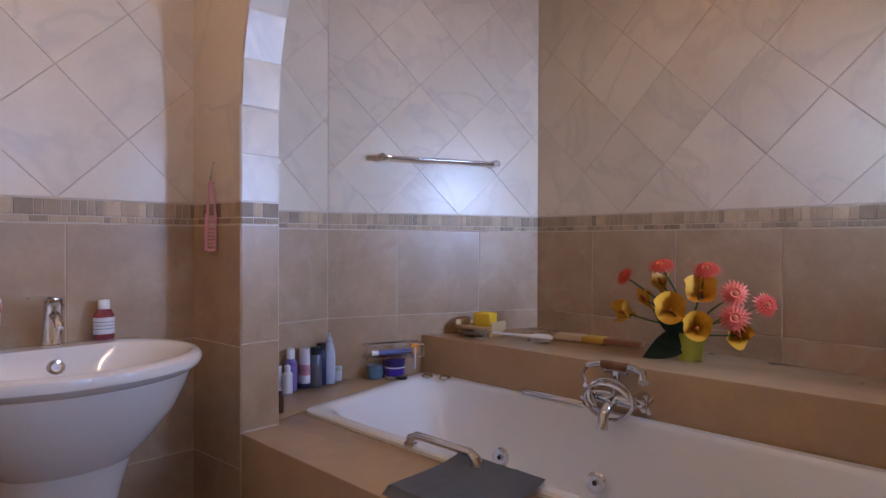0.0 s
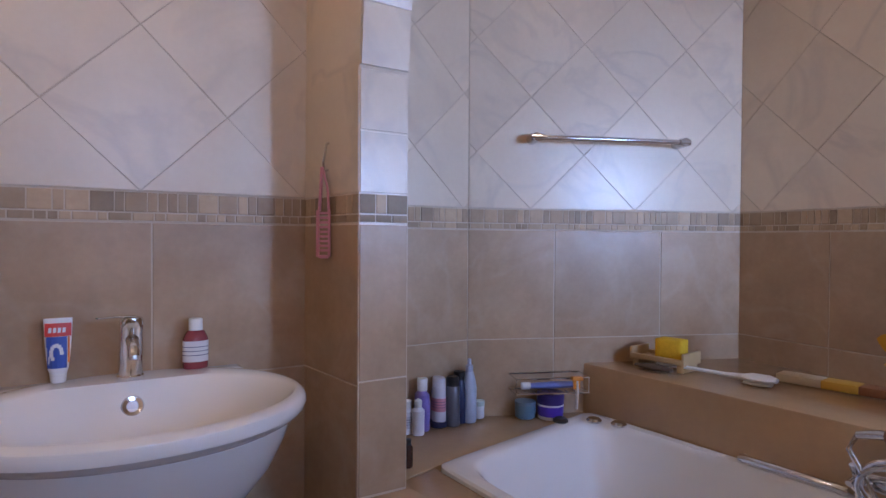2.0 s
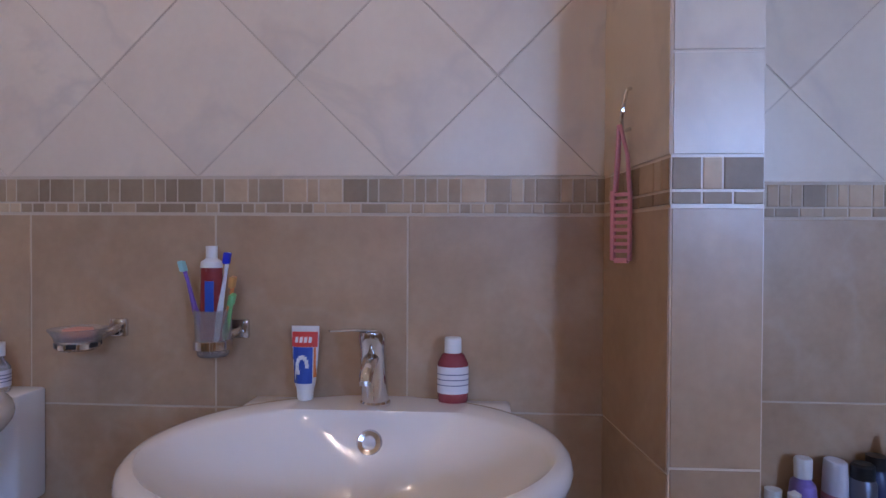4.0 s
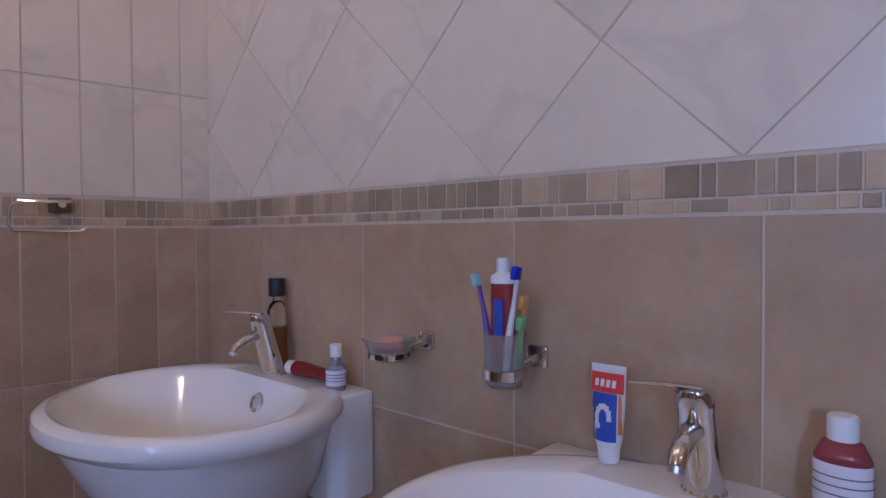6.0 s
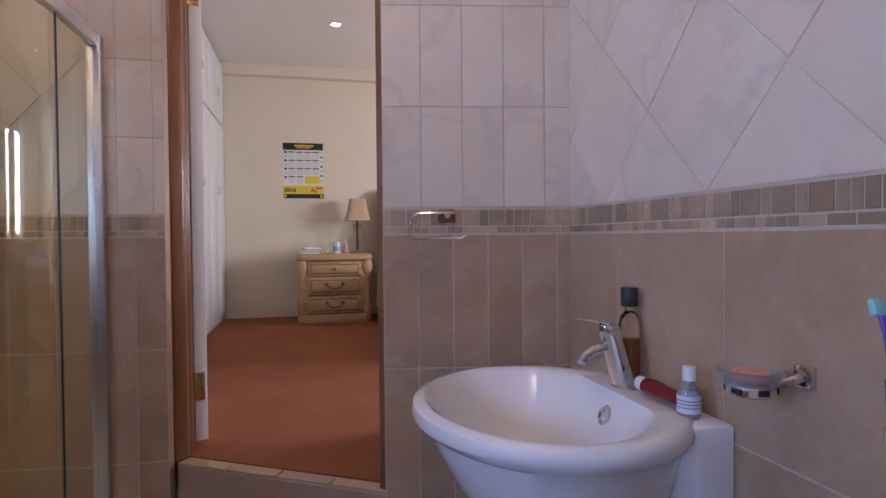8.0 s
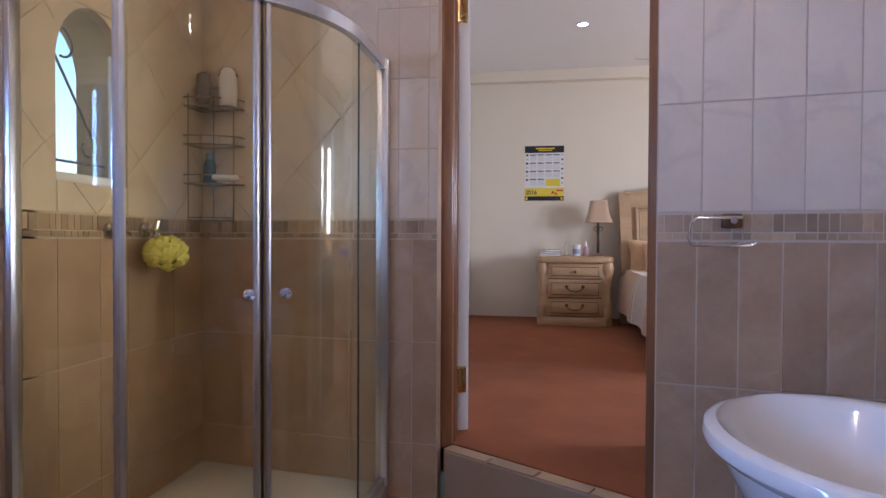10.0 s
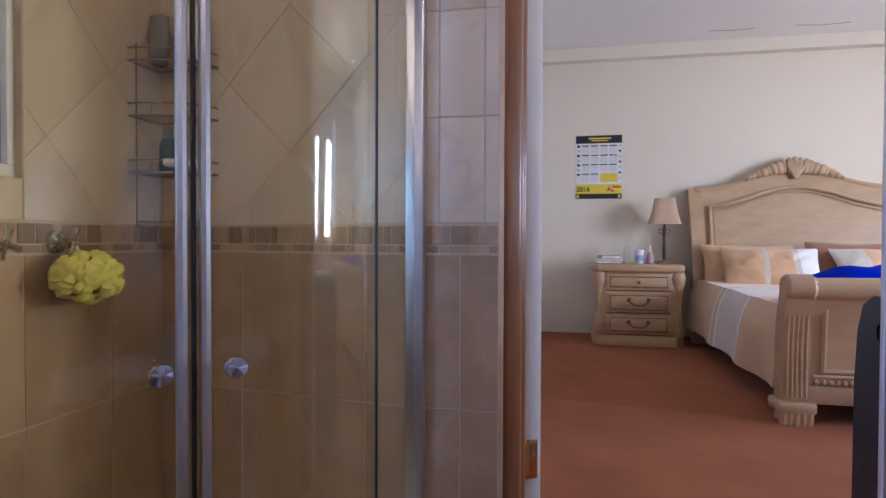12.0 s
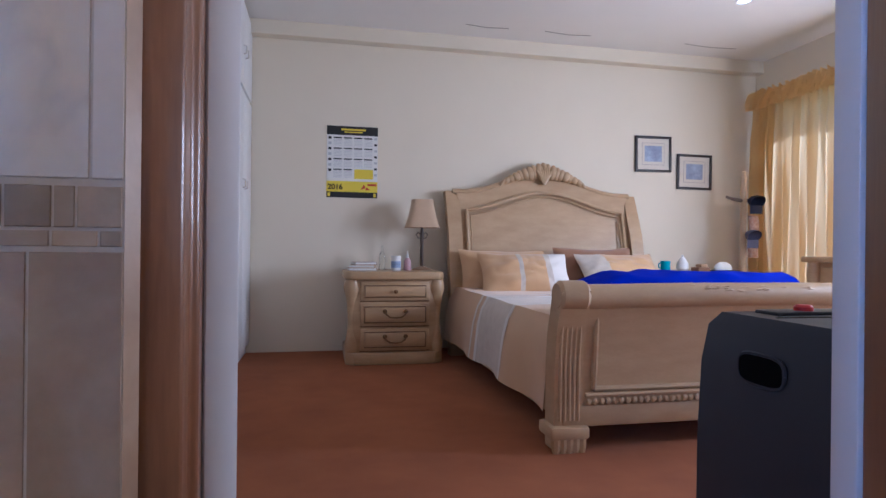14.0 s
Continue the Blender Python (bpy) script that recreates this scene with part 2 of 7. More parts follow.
def tube(points, r, seg=8, bm=None, m=None, cap=True, flat=1.0):
    pts = [Vector(p) for p in points]
    b = bmesh.new()
    rings, up = [], None
    for i, p in enumerate(pts):
        d = (pts[min(i + 1, len(pts) - 1)] - pts[max(i - 1, 0)]).normalized()
        if up is None:
            up = Vector((0, 0, 1)) if abs(d.z) < 0.9 else Vector((1, 0, 0))
        s = d.cross(up).normalized()
        up = s.cross(d).normalized()
        rad = r[i] if isinstance(r, (list, tuple)) else r
        rings.append([b.verts.new(p + s * rad * math.cos(2 * math.pi * k / seg) + up * rad * flat * math.sin(2 * math.pi * k / seg)) for k in range(seg)])
    for a, c in zip(rings, rings[1:]):
        for k in range(seg):
            b.faces.new((a[k], a[(k + 1) % seg], c[(k + 1) % seg], c[k]))
    if cap:
        b.faces.new(rings[0][::-1])
        b.faces.new(rings[-1])
    return merge(bm, b, m)


def loft(loops, bm=None, cap0=False, cap1=False, m=None, ring=True):
    b = bmesh.new()
    rows = [[b.verts.new(p) for p in lp] for lp in loops]
    n = len(rows[0])
    for a, c in zip(rows, rows[1:]):
        for k in range(n if ring else n - 1):
            b.faces.new((a[k], a[(k + 1) % n], c[(k + 1) % n], c[k]))
    if cap0:
        b.faces.new(rows[0][::-1])
    if cap1:
        b.faces.new(rows[-1])
    return merge(bm, b, m)


def arc(cx, cy, r, a0, a1, n):
    return [(cx + r * math.cos(radians(a0 + (a1 - a0) * i / n)), cy + r * math.sin(radians(a0 + (a1 - a0) * i / n))) for i in range(n + 1)]


def clip(poly, u0, u1, z0, z1):
    for ax, lim, sign in ((0, u0, 1), (0, u1, -1), (1, z0, 1), (1, z1, -1)):
        out = []
        for i, p in enumerate(poly):
            q = poly[(i + 1) % len(poly)]
            a, c = (p[ax] - lim) * sign, (q[ax] - lim) * sign
            if a >= 0:
                out.append(p)
            if a * c < 0:
                k = a / (a - c)
                out.append((p[0] + (q[0] - p[0]) * k, p[1] + (q[1] - p[1]) * k))
        poly = out
        if len(poly) < 3:
            return []
    return poly


TILE_JOBS = []   # tile pieces are linked at the end of the file
ROWS_LOW = ((0.06, 0.46), (0.46, 0.86), (0.86, 1.26))
BAND = (1.262, 1.336)
BEDZ = 0.44
ROOM_TOP = 2.75


def wall_run(name, p0, p1, label, z0=0.0, z1=ROOM_TOP, phase=0.0, layout="diag", diag=0.0, holes=(), thick=0.12, strip=0.105, tile_w=0.40, row_h=0.30):
    """A tiled wall from p0 to p1 with the room on its left; holes are (u0, u1, z0, z1)."""
    a, c = Vector((*p0, 0)), Vector((*p1, 0))
    L = (c - a).length
    d = (c - a) / L
    n = Vector((-d.y, d.x, 0))
    us = sorted({0.0, L, *[h[0] for h in holes], *[h[1] for h in holes]})
    zs = sorted({z0, z1, *[h[2] for h in holes], *[h[3] for h in holes]})
    bm = None
    rects = []
    for u_a, u_b in zip(us, us[1:]):
        run = None
        for z_a, z_b in zip(zs, zs[1:]):
            mid = ((u_a + u_b) / 2, (z_a + z_b) / 2)
            if any(h[0] < mid[0] < h[1] and h[2] < mid[1] < h[3] for h in holes):
                run = None
                continue
            if run:
                run[3] = z_b
            else:
                run = [u_a, u_b, z_a, z_b]
                rects.append(run)
    for u_a, u_b, z_a, z_b in rects:
        q = [a + d * u_a, a + d * u_b, a + d * u_b - n * thick, a + d * u_a - n * thick]
        bm = prism([(p.x, p.y) for p in q], z_a, z_b, bm=bm)
    wall = part(name, bm, M["grout"], None, smooth=False)
    tagged(wall, label, "wall", "", "structure")
    TILE_JOBS.append((wall, a, d, n, L, z1, phase, layout, diag, rects, strip, tile_w, row_h))
    return wall


# ---- the bathroom ----
WX, SY = -1.858, -0.46
R_END, L_END = (-1.302, -0.558), (-0.590, -1.075)
EX, FX = 0.46, 1.22
CORNER, NW = (-1.985, 2.06), (-1.575, 3.075)
BE = 0.62   # end wall of the bath alcove
NE = (BE, 2.899)

floor = part("floor", box(-2.2, 1.6, -1.3, 3.2, -0.12, 0.0), M["floor_tile"], smooth=False)
tagged(floor, "tan ceramic tiled bathroom floor", "floor", "", "structure")
ceil = part("ceiling", box(-2.2, 1.6, -1.18, 3.3, ROOM_TOP, ROOM_TOP + 0.1), M["bath_ceiling"], smooth=False)
tagged(ceil, "cream painted bathroom ceiling", "ceiling", "", "structure")

wall_run("wall_west", (WX, 1.445), (WX, SY), "cream over beige tiled wall behind the two basins", phase=0.427, diag=0.453)
wall_run("wall_southwest", (WX, SY), R_END, "narrow strip tiles on the wall beside the doorway", layout="strip", phase=0.04)
wall_run("wall_southeast", L_END, (-0.35, L_END[1]), "narrow strip tiles between the doorway and the shower", layout="strip", phase=0.0, strip=0.10, row_h=0.272)
SHOWER_CORNER = (EX, L_END[1] - 0.112)
wall_run("wall_south", (-0.35, L_END[1]), SHOWER_CORNER, "beige tiled shower wall with a mosaic border", layout="diag", phase=0.12, diag=0.15)
wall_run("wall_shower", SHOWER_CORNER, (EX, -0.20), "tiled shower wall with an arched window", layout="diag", phase=0.212, diag=0.212, holes=((0.478, 0.788, 1.435, 2.0),), thick=0.2)
wall_run("wall_nib", (EX, -0.20), (FX, -0.20), "plain tiled return wall beside the shower", phase=0.1, diag=0.1)
wall_run("wall_east", (FX, -0.20), (FX, 1.445), "tiled outer wall with a small window beside the toilet", phase=0.1, diag=0.1, holes=((1.20, 1.60, 1.50, 2.10),), thick=0.2)
wall_run("wall_bath_end", (BE, 1.58), NE, "tiled end wall of the bath alcove with an arched window", phase=0.1, diag=0.1, holes=((0.72, 1.24, 1.25, 1.85),), thick=0.2)
wall_run("wall_north", NE, NW, "cream over beige tiled wall behind the bath ledge", phase=0.1805, diag=0.0535, tile_w=0.42)
wall_run("wall_northwest", NW, CORNER, "angled tiled alcove wall with a chrome towel rail", phase=0.339, diag=0.449, tile_w=0.427)
wall_run("wall_alcove", CORNER, (CORNER[0], 1.58), "tiled side wall of the bath alcove", phase=0.40, diag=0.02)

# wing wall with the arch over the bath
PX, PY0, PY1 = -1.555, 1.445, 1.58
bm = prism([(PX, PY0), (PX, PY1), (-2.1, PY1), (-2.1, PY0 - 0.105 * (PX + 2.1))], 0.0, ROOM_TOP)
curve = [(PX + 0.95 - 0.95 * math.cos(radians(a)), 1.65 + 0.95 * math.sin(radians(a))) for a in range(0, 181, 5)]
for (xa, za), (xb, zb) in zip(curve, curve[1:]):
    b = bmesh.new()
    lo = [b.verts.new(v) for v in ((xa, PY0, za), (xb, PY0, zb), (xb, PY0, ROOM_TOP), (xa, PY0, ROOM_TOP))]
    hi = [b.verts.new((v.co.x, PY1, v.co.z)) for v in lo]
    b.faces.new(lo)
    b.faces.new(hi[::-1])
    b.faces.new((lo[0], hi[0], hi[1], lo[1]))
    bm = merge(bm, b)
bm = prism([(PX + 1.90, PY0), (FX + 0.2, PY0), (FX + 0.2, PY1), (PX + 1.90, PY1)], 0.0, ROOM_TOP, bm=bm)
arch = part("wall_arch", bm, M["tile_up"], smooth=False)
tagged(arch, "tiled wing wall with an arch over the bath", "wall", "", "structure")
ARCH = arch

# platform in front of the door and under the shower, with the threshold step
platform = part("platform", prism([(-1.30, -0.56), (-0.585, -1.075), (EX, -1.075), (EX, -0.12), (-0.6, -0.12), (-1.30, -0.30)], 0.0, 0.25, 0.006), M["floor_tile"], smooth=False)
tagged(platform, "raised tan tiled step in front of the doorway", "step", "", "structure")

# bath surround
SL = 0.04
def front(x):
    return 1.445 + SL * (x - PX)
def back(x):
    return 2.475 + 0.05 * (x + 1.82)
deck = thing("bath_surround", "tan tiled surround boxed in around the bath", "bath surround")
part("front_deck", prism([(PX, front(PX)), (BE, front(BE)), (BE, 1.82), (0.12, 1.79), (-1.63, 1.715), (-1.60, 1.58), (PX, 1.58)], 0.0, 0.58, 0.006), M["deck_tile"], deck, "tan tiled front deck")
part("end_deck", prism([(-1.985, 1.584), (-1.60, 1.584), (-1.64, 1.715), (-1.775, 2.44), (-1.80, 2.475), (-1.838, 2.475), (-1.983, 2.06)], 0.0, 0.579, 0.004), M["deck_tile"], deck, "tan tiled shelf end")
part("far_deck", prism([(0.122, 1.795), (BE, 1.825), (BE, back(BE) - 0.002), (0.122, back(0.122) - 0.002)], 0.0, 0.579, 0.004), M["deck_tile"], deck)
ledge = part("ledge", prism([(-1.83, back(-1.83)), (BE, back(BE)), (BE, NE[1] - 0.002), (NW[0] + 0.002, NW[1] - 0.002)], 0.0, 0.765, 0.008), M["deck_tile"], deck, "tan tiled ledge along the wall")


def bath_tub():
    root = thing("bath_tub", "white acrylic whirlpool bath with chrome jets set in a tiled surround", "bath")
    A, B, C, D = (-1.63, 1.712), (0.12, 1.79), (0.12, 2.555), (-1.79, 2.468)

    def at(u, v):
        return ((A[0] * (1 - u) + B[0] * u) * (1 - v) + (D[0] * (1 - u) + C[0] * u) * v, (A[1] * (1 - u) + B[1] * u) * (1 - v) + (D[1] * (1 - u) + C[1] * u) * v)

    def ring(n, su, sv, z, cu=0.5, cv=0.5):
        out = []
        for k in range(72):
            t = 2 * math.pi * k / 72
            c, s = math.cos(t), math.sin(t)
            x, y = abs(c) ** (2 / n) * (1 if c > 0 else -1), abs(s) ** (2 / n) * (1 if s > 0 else -1)
            p = at(cu + 0.5 * su * x, cv + 0.5 * sv * y)
            out.append((p[0], p[1], z))
        return out

    loops = [ring(40, 0.995, 0.995, 0.56), ring(30, 0.997, 0.997, 0.588), ring(26, 0.985, 0.98, 0.594), ring(10, 0.95, 0.90, 0.594, 0.505), ring(9, 0.94, 0.885, 0.588, 0.505), ring(8, 0.93, 0.875, 0.572, 0.508),
             ring(5.5, 0.888, 0.81, 0.44, 0.516), ring(4.5, 0.845, 0.70, 0.32, 0.5275), ring(4, 0.80, 0.62, 0.235, 0.54), ring(3.5, 0.70, 0.50, 0.20, 0.56), ring(3, 0.3, 0.2, 0.195, 0.58)]
    part("shell", loft(loops, cap1=True), M["acrylic"], root)
    return root, at


tub, tub_at = bath_tub()


# ---- the doorway ----
Dv, Nv = Vector((0.817, -0.576)), Vector((-0.576, -0.817))
door_wall = part("wall_door_right", prism([R_END, (-1.335, -0.69), (-1.42, -0.88), (-3.4, -0.88), (-3.4, -0.72), (WX - 0.12, -0.60), (WX - 0.02, SY - 0.125), (-1.42, -0.66)], 0.0, 3.0), M["cream_wall"], smooth=False)
tagged(door_wall, "thick wall at the latch side of the doorway", "wall", "", "structure")
door_wall2 = part("wall_door_left", prism([L_END, (0.5, -1.19), (0.5, -1.30), (-0.52, -1.30), (-0.60, -1.10)], 0.0, 3.0), M["tile_low"], smooth=False)
tagged(door_wall2, "thick wall at the hinge side of the doorway", "wall", "", "structure")
over = part("wall_over_door", prism([R_END, L_END, (-0.60, -1.29), (-1.42, -0.88)], 2.47, 3.0), M["cream_wall"], smooth=False)
tagged(over, "plastered wall above the doorway", "wall", "", "structure")

frame_ob = tagged(thing("door_frame", "varnished brown wooden door frame with a moulded edge", "door frame"), kind="structure")
part("hinge_jamb", prism([(-0.606, -1.102), (-0.642, -1.135), (-0.640, -1.175), (-0.652, -1.185), (-0.637, -1.292), (-0.53, -1.292), (-0.55, -1.11)], 0.44, 2.45, 0.006), M["wood_frame"], frame_ob)
part("latch_jamb", prism([(-1.300, -0.69), (-1.306, -0.72), (-1.318, -0.75), (-1.337, -0.82), (-1.40, -0.80), (-1.38, -0.64), (-1.33, -0.66)], 0.44, 2.45, 0.006), M["wood_frame"], frame_ob)
part("head", prism([(-1.36, -0.66), (-0.58, -1.11), (-0.62, -1.25), (-1.39, -0.84)], 2.42, 2.47, 0.004), M["wood_frame"], frame_ob)
part("architrave", prism([(-1.336, -0.823), (-1.352, -0.87), (-1.52, -0.92), (-1.52, -0.885), (-1.41, -0.80)], 0.44, 2.5, 0.003), M["white_paint"], frame_ob, "white painted inner edge of the frame")

sill = part("threshold", prism([(-1.325, -0.655), (-1.305, -0.665), (-0.615, -1.082), (-0.645, -1.16), (-1.335, -0.74)], 0.0, 0.437, 0.006), M["floor_tile"], smooth=False)
tagged(sill, "tan tiled threshold step under the door", "step", "", "structure")
for k in range(4):
    e0, e1 = Vector((-1.318, -0.660, 0)), Vector((-0.612, -1.088, 0))
    g0, g1 = e0.lerp(e1, k / 4 + 0.004), e0.lerp(e1, (k + 1) / 4 - 0.004)
    inw = Vector((-0.518, -0.855, 0)) * 0.055
    quad = [(v.x, v.y) for v in (g0, g1, g1 + inw, g0 + inw)]
    part("edge_tile", prism(quad, 0.436, 0.444, 0.002), M["deck_tile"], sill, smooth=False)

leaf = tagged(thing("door_1", "white painted door swung wide open into the bedroom", "door", (-0.690, -1.283, BEDZ), -62), kind="structure")
part("leaf", box(0.0, 0.74, 0.0, 0.05, 0.02, 2.0, 0.003), M["white_paint"], leaf)
for hz in (0.18, 1.72):
    h = box(-0.004, 0.0, 0.012, 0.05, hz, hz + 0.11, 0.001)
    h = tube([(-0.007, 0.054, hz - 0.004), (-0.007, 0.054, hz + 0.114)], 0.007, 8, h)
    for k in (0.02, 0.055, 0.09):
        h = lathe([(0.004, 0), (0.003, 0.003), (0, 0.003)], 8, h, pose(-0.004, 0.03, hz + k, 0, -90, 0))
    part("hinge", h, M["brass"], leaf, "brass butt hinge")

# ---- the bedroom shell ----
BX0, BX1, BY = -4.78, -0.27, -5.153
carpet = part("carpet", prism([(-1.335, -0.74), (-0.645, -1.16), (-0.52, -1.30), (0.5, -1.30), (0.5, BY - 0.1), (BX0 - 0.1, BY - 0.1), (BX0 - 0.1, -0.88), (-1.42, -0.88)], 0.30, BEDZ), M["carpet"], smooth=False)
tagged(carpet, "rust red fitted carpet, worn in patches", "carpet", "", "structure")
def shell(name, poly, z0, z1, m, label, cat):
    ob = part(name, prism(poly, z0, z1), m, smooth=False)
    return tagged(ob, label, cat, "", "structure")
BT = 3.02
shell("wall_bedroom_south", [(BX0 - 0.2, BY), (0.6, BY), (0.6, BY - 0.15), (BX0 - 0.2, BY - 0.15)], 0.3, BT + 0.1, M["cream_wall"], "plain cream plastered wall behind the bed", "wall")
shell("wall_bedroom_east", [(0.5, BY), (0.5, -1.30), (0.62, -1.30), (0.62, BY)], 0.3, BT + 0.1, M["cream_wall"], "plain cream bedroom wall", "wall")
shell("ceiling_bedroom", [(BX0 - 0.2, BY - 0.15), (0.62, BY - 0.15), (0.62, -0.6), (BX0 - 0.2, -0.6)], BT, BT + 0.1, M["ceiling"], "white bedroom ceiling with downlights", "ceiling")
wx = None
for ya, yb, za, zb in ((BY, -4.75, 0.3, BT), (-4.75, -3.05, 0.3, 0.6), (-4.75, -3.05, 2.55, BT), (-3.05, -3.0, 0.3, BT), (-3.0, -1.7, 0.3, 1.28), (-3.0, -1.7, 2.30, BT), (-2.52, -2.19, 1.28, 2.30), (-1.7, -0.6, 0.3, BT)):
    wx = box(BX0 - 0.2, BX0, ya, yb, za, zb, bm=wx)
west = part("wall_bedroom_west", wx, M["cream_wall"], smooth=False)
tagged(west, "cream bedroom wall with a curtained window and two narrow ones", "wall", "", "structure")
prof = [(0, 0), (0.012, -0.02), (0.02, -0.05), (0.05, -0.08), (0.085, -0.095), (0.10, -0.11), (0.0, -0.11)]
corn = loft([[(BX0, BY + 0.10 - a, BT + b) for a, b in prof], [(0.5, BY + 0.10 - a, BT + b) for a, b in prof]], cap0=True, cap1=True)
cornice = part("cornice", corn, M["cream_wall"])
tagged(cornice, "cream plaster cornice along the bedroom wall", "cornice", "", "structure")

# ---- outside ----
ground = part("ground", box(-400, 400, -400, 400, -0.6, -0.5), mat("dry_lawn", (0.16, 0.17, 0.07), 0.9, scale=0.6, fine=40), smooth=False)
tagged(ground, "dry lawn around the house", "ground", "", "structure")

# bright plain sky beyond the outer windows
SKYM = bpy.data.materials.new("bright_sky")
SKYM.use_nodes = True
sn = SKYM.node_tree
se = sn.nodes.new("ShaderNodeEmission")
sr = sn.nodes.new("ShaderNodeValToRGB")
st = sn.nodes.new("ShaderNodeTexCoord")
sx = sn.nodes.new("ShaderNodeSeparateXYZ")
sr.color_ramp.elements[0].color, sr.color_ramp.elements[1].color = (0.95, 0.98, 1.0, 1), (0.25, 0.55, 1.0, 1)
sr.color_ramp.elements[0].position, sr.color_ramp.elements[1].position = 0.12, 0.75
sn.links.new(st.outputs["Generated"], sx.inputs[0])
sn.links.new(sx.outputs["Z"], sr.inputs["Fac"])
sn.links.new(sr.outputs["Color"], se.inputs[0])
se.inputs[1].default_value = 2.3
sn.links.new(se.outputs[0], sn.nodes["Material Output"].inputs[0])
drop = part("backdrop", box(7.0, 7.05, -9, 9, -0.5, 7.5), SKYM, smooth=False)
tagged(drop, "plain bright sky beyond the windows", "backdrop", "", "structure")
MOSAIC_FAR = mat("tumbled_stone_mosaic_joined", (0.43, 0.305, 0.19), 0.5, second=(0.29, 0.195, 0.11), scale=14, amount=0.85, rand=0.34, bump=0.1, island=True)


# ---- basins ----
def basin(y):
    root = thing("pedestal_basin", "white ceramic oval basin on a pedestal against the tiled wall", "basin", (WX, y, 0), group="basins on the tiled wall")

    def ov(rx, ry, z, cx, back=0.003, n=2.3):
        out = []
        for k in range(64):
            t = 2 * math.pi * k / 64
            c, s = math.cos(t), math.sin(t)
            x = cx + rx * abs(c) ** (2 / n) * (1 if c > 0 else -1)
            out.append((max(x, back), ry * abs(s) ** (2 / n) * (1 if s > 0 else -1), z))
        return out

    rim = 0.893
    loops = [ov(0.15, 0.165, 0.60, 0.24), ov(0.185, 0.21, 0.65, 0.25), ov(0.232, 0.27, 0.74, 0.268), ov(0.258, 0.302, 0.805, 0.277, n=2.1), ov(0.270, 0.316, 0.838, 0.280, n=2.05), ov(0.284, 0.328, 0.847, 0.282, n=2.05), ov(0.296, 0.338, 0.860, 0.284, n=2.05),
             ov(0.298, 0.340, 0.872, 0.284, n=2.05), ov(0.294, 0.336, 0.884, 0.284, n=2.05), ov(0.284, 0.327, 0.891, 0.284, n=2.05), ov(0.270, 0.316, rim, 0.284, n=2.05), ov(0.236, 0.308, rim - 0.001, 0.318, 0.115, 2.1), ov(0.229, 0.300, rim - 0.006, 0.318, 0.118, 2.1), ov(0.216, 0.286, rim - 0.022, 0.318, 0.122, 2.1), ov(0.198, 0.263, 0.85, 0.318, 0.13, 2.1),
             ov(0.15, 0.205, 0.79, 0.315, 0.15, 2.1), ov(0.11, 0.15, 0.745, 0.31, 0.17, 2), ov(0.05, 0.06, 0.73, 0.30, 0.2, 2), ov(0.02, 0.02, 0.728, 0.30, 0.2, 2)]
    part("bowl", loft(loops, cap0=True, cap1=True), M["ceramic"], root)
    back = prism([(0.003, -0.262), (0.085, -0.262), (0.113, -0.235), (0.113, 0.235), (0.085, 0.262), (0.003, 0.262)], 0.66, 0.8865, 0.007)
    part("back_block", back, M["ceramic"], root)
    ped = loft([ov(0.135, 0.14, 0.0, 0.15, 0.003, 3), ov(0.13, 0.135, 0.03, 0.15, 0.003, 3), ov(0.115, 0.115, 0.10, 0.15, 0.003, 2.5), ov(0.115, 0.12, 0.35, 0.17, 0.003, 2.4), ov(0.135, 0.15, 0.52, 0.21, 0.01, 2.3), ov(0.155, 0.17, 0.62, 0.24, 0.03, 2.3)], cap0=True, cap1=True)
    part("pedestal", ped, M["ceramic"], root)
    ring = lathe([(0.012, 0.0), (0.022, 0.0), (0.024, 0.003), (0.021, 0.007), (0.013, 0.006), (0.011, 0.002)], 20, m=pose(0.134, 0.0, 0.838, 0, 68, 0))
    # a solid dull metal disc closes the ring, no open hole
    part("overflow_disc", lathe([(0.0125, 0.0005), (0.0125, 0.0035), (0.0, 0.0035)], 16, m=pose(0.134, 0.0, 0.838, 0, 68, 0)), M["alu"], root, "grey metal overflow disc")
    part("overflow_ring", ring, M["chrome"], root, "chrome overflow ring")
    part("drain", lathe([(0.03, 0.0), (0.03, 0.004), (0.02, 0.006), (0.0, 0.006)], 20, m=pose(0.30, 0, 0.729)), M["chrome"], root, "chrome drain")
    return root


def basin_mixer(y):
    root = thing("basin_mixer", "polished chrome single lever tap on the basin", "tap", (WX + 0.072, y, 0.892), group="basin taps")
    body = lathe([(0.029, 0), (0.029, 0.006), (0.026, 0.010), (0.0255, 0.06), (0.0245, 0.118), (0.0255, 0.122), (0.0255, 0.140), (0.022, 0.147), (0, 0.148)], 24)
    for v in body.verts:
        v.co.x += 0.28 * v.co.z
    part("body", body, M["chrome"], root)
    part("spout", tube([(0.018, 0, 0.096), (0.05, 0, 0.097), (0.080, 0, 0.089), (0.100, 0, 0.078), (0.105, 0, 0.067)], [0.016, 0.0145, 0.013, 0.012, 0.0115], 14, flat=0.85), M["chrome"], root)
    part("aerator", tube([(0.105, 0, 0.069), (0.107, 0, 0.061)], 0.010, 14), M["alu"], root)
    part("lever", tube([(0.034, 0.004, 0.147), (0.058, -0.034, 0.152), (0.082, -0.070, 0.153)], [0.011, 0.007, 0.005], 10, flat=0.4), M["chrome"], root)
    return root


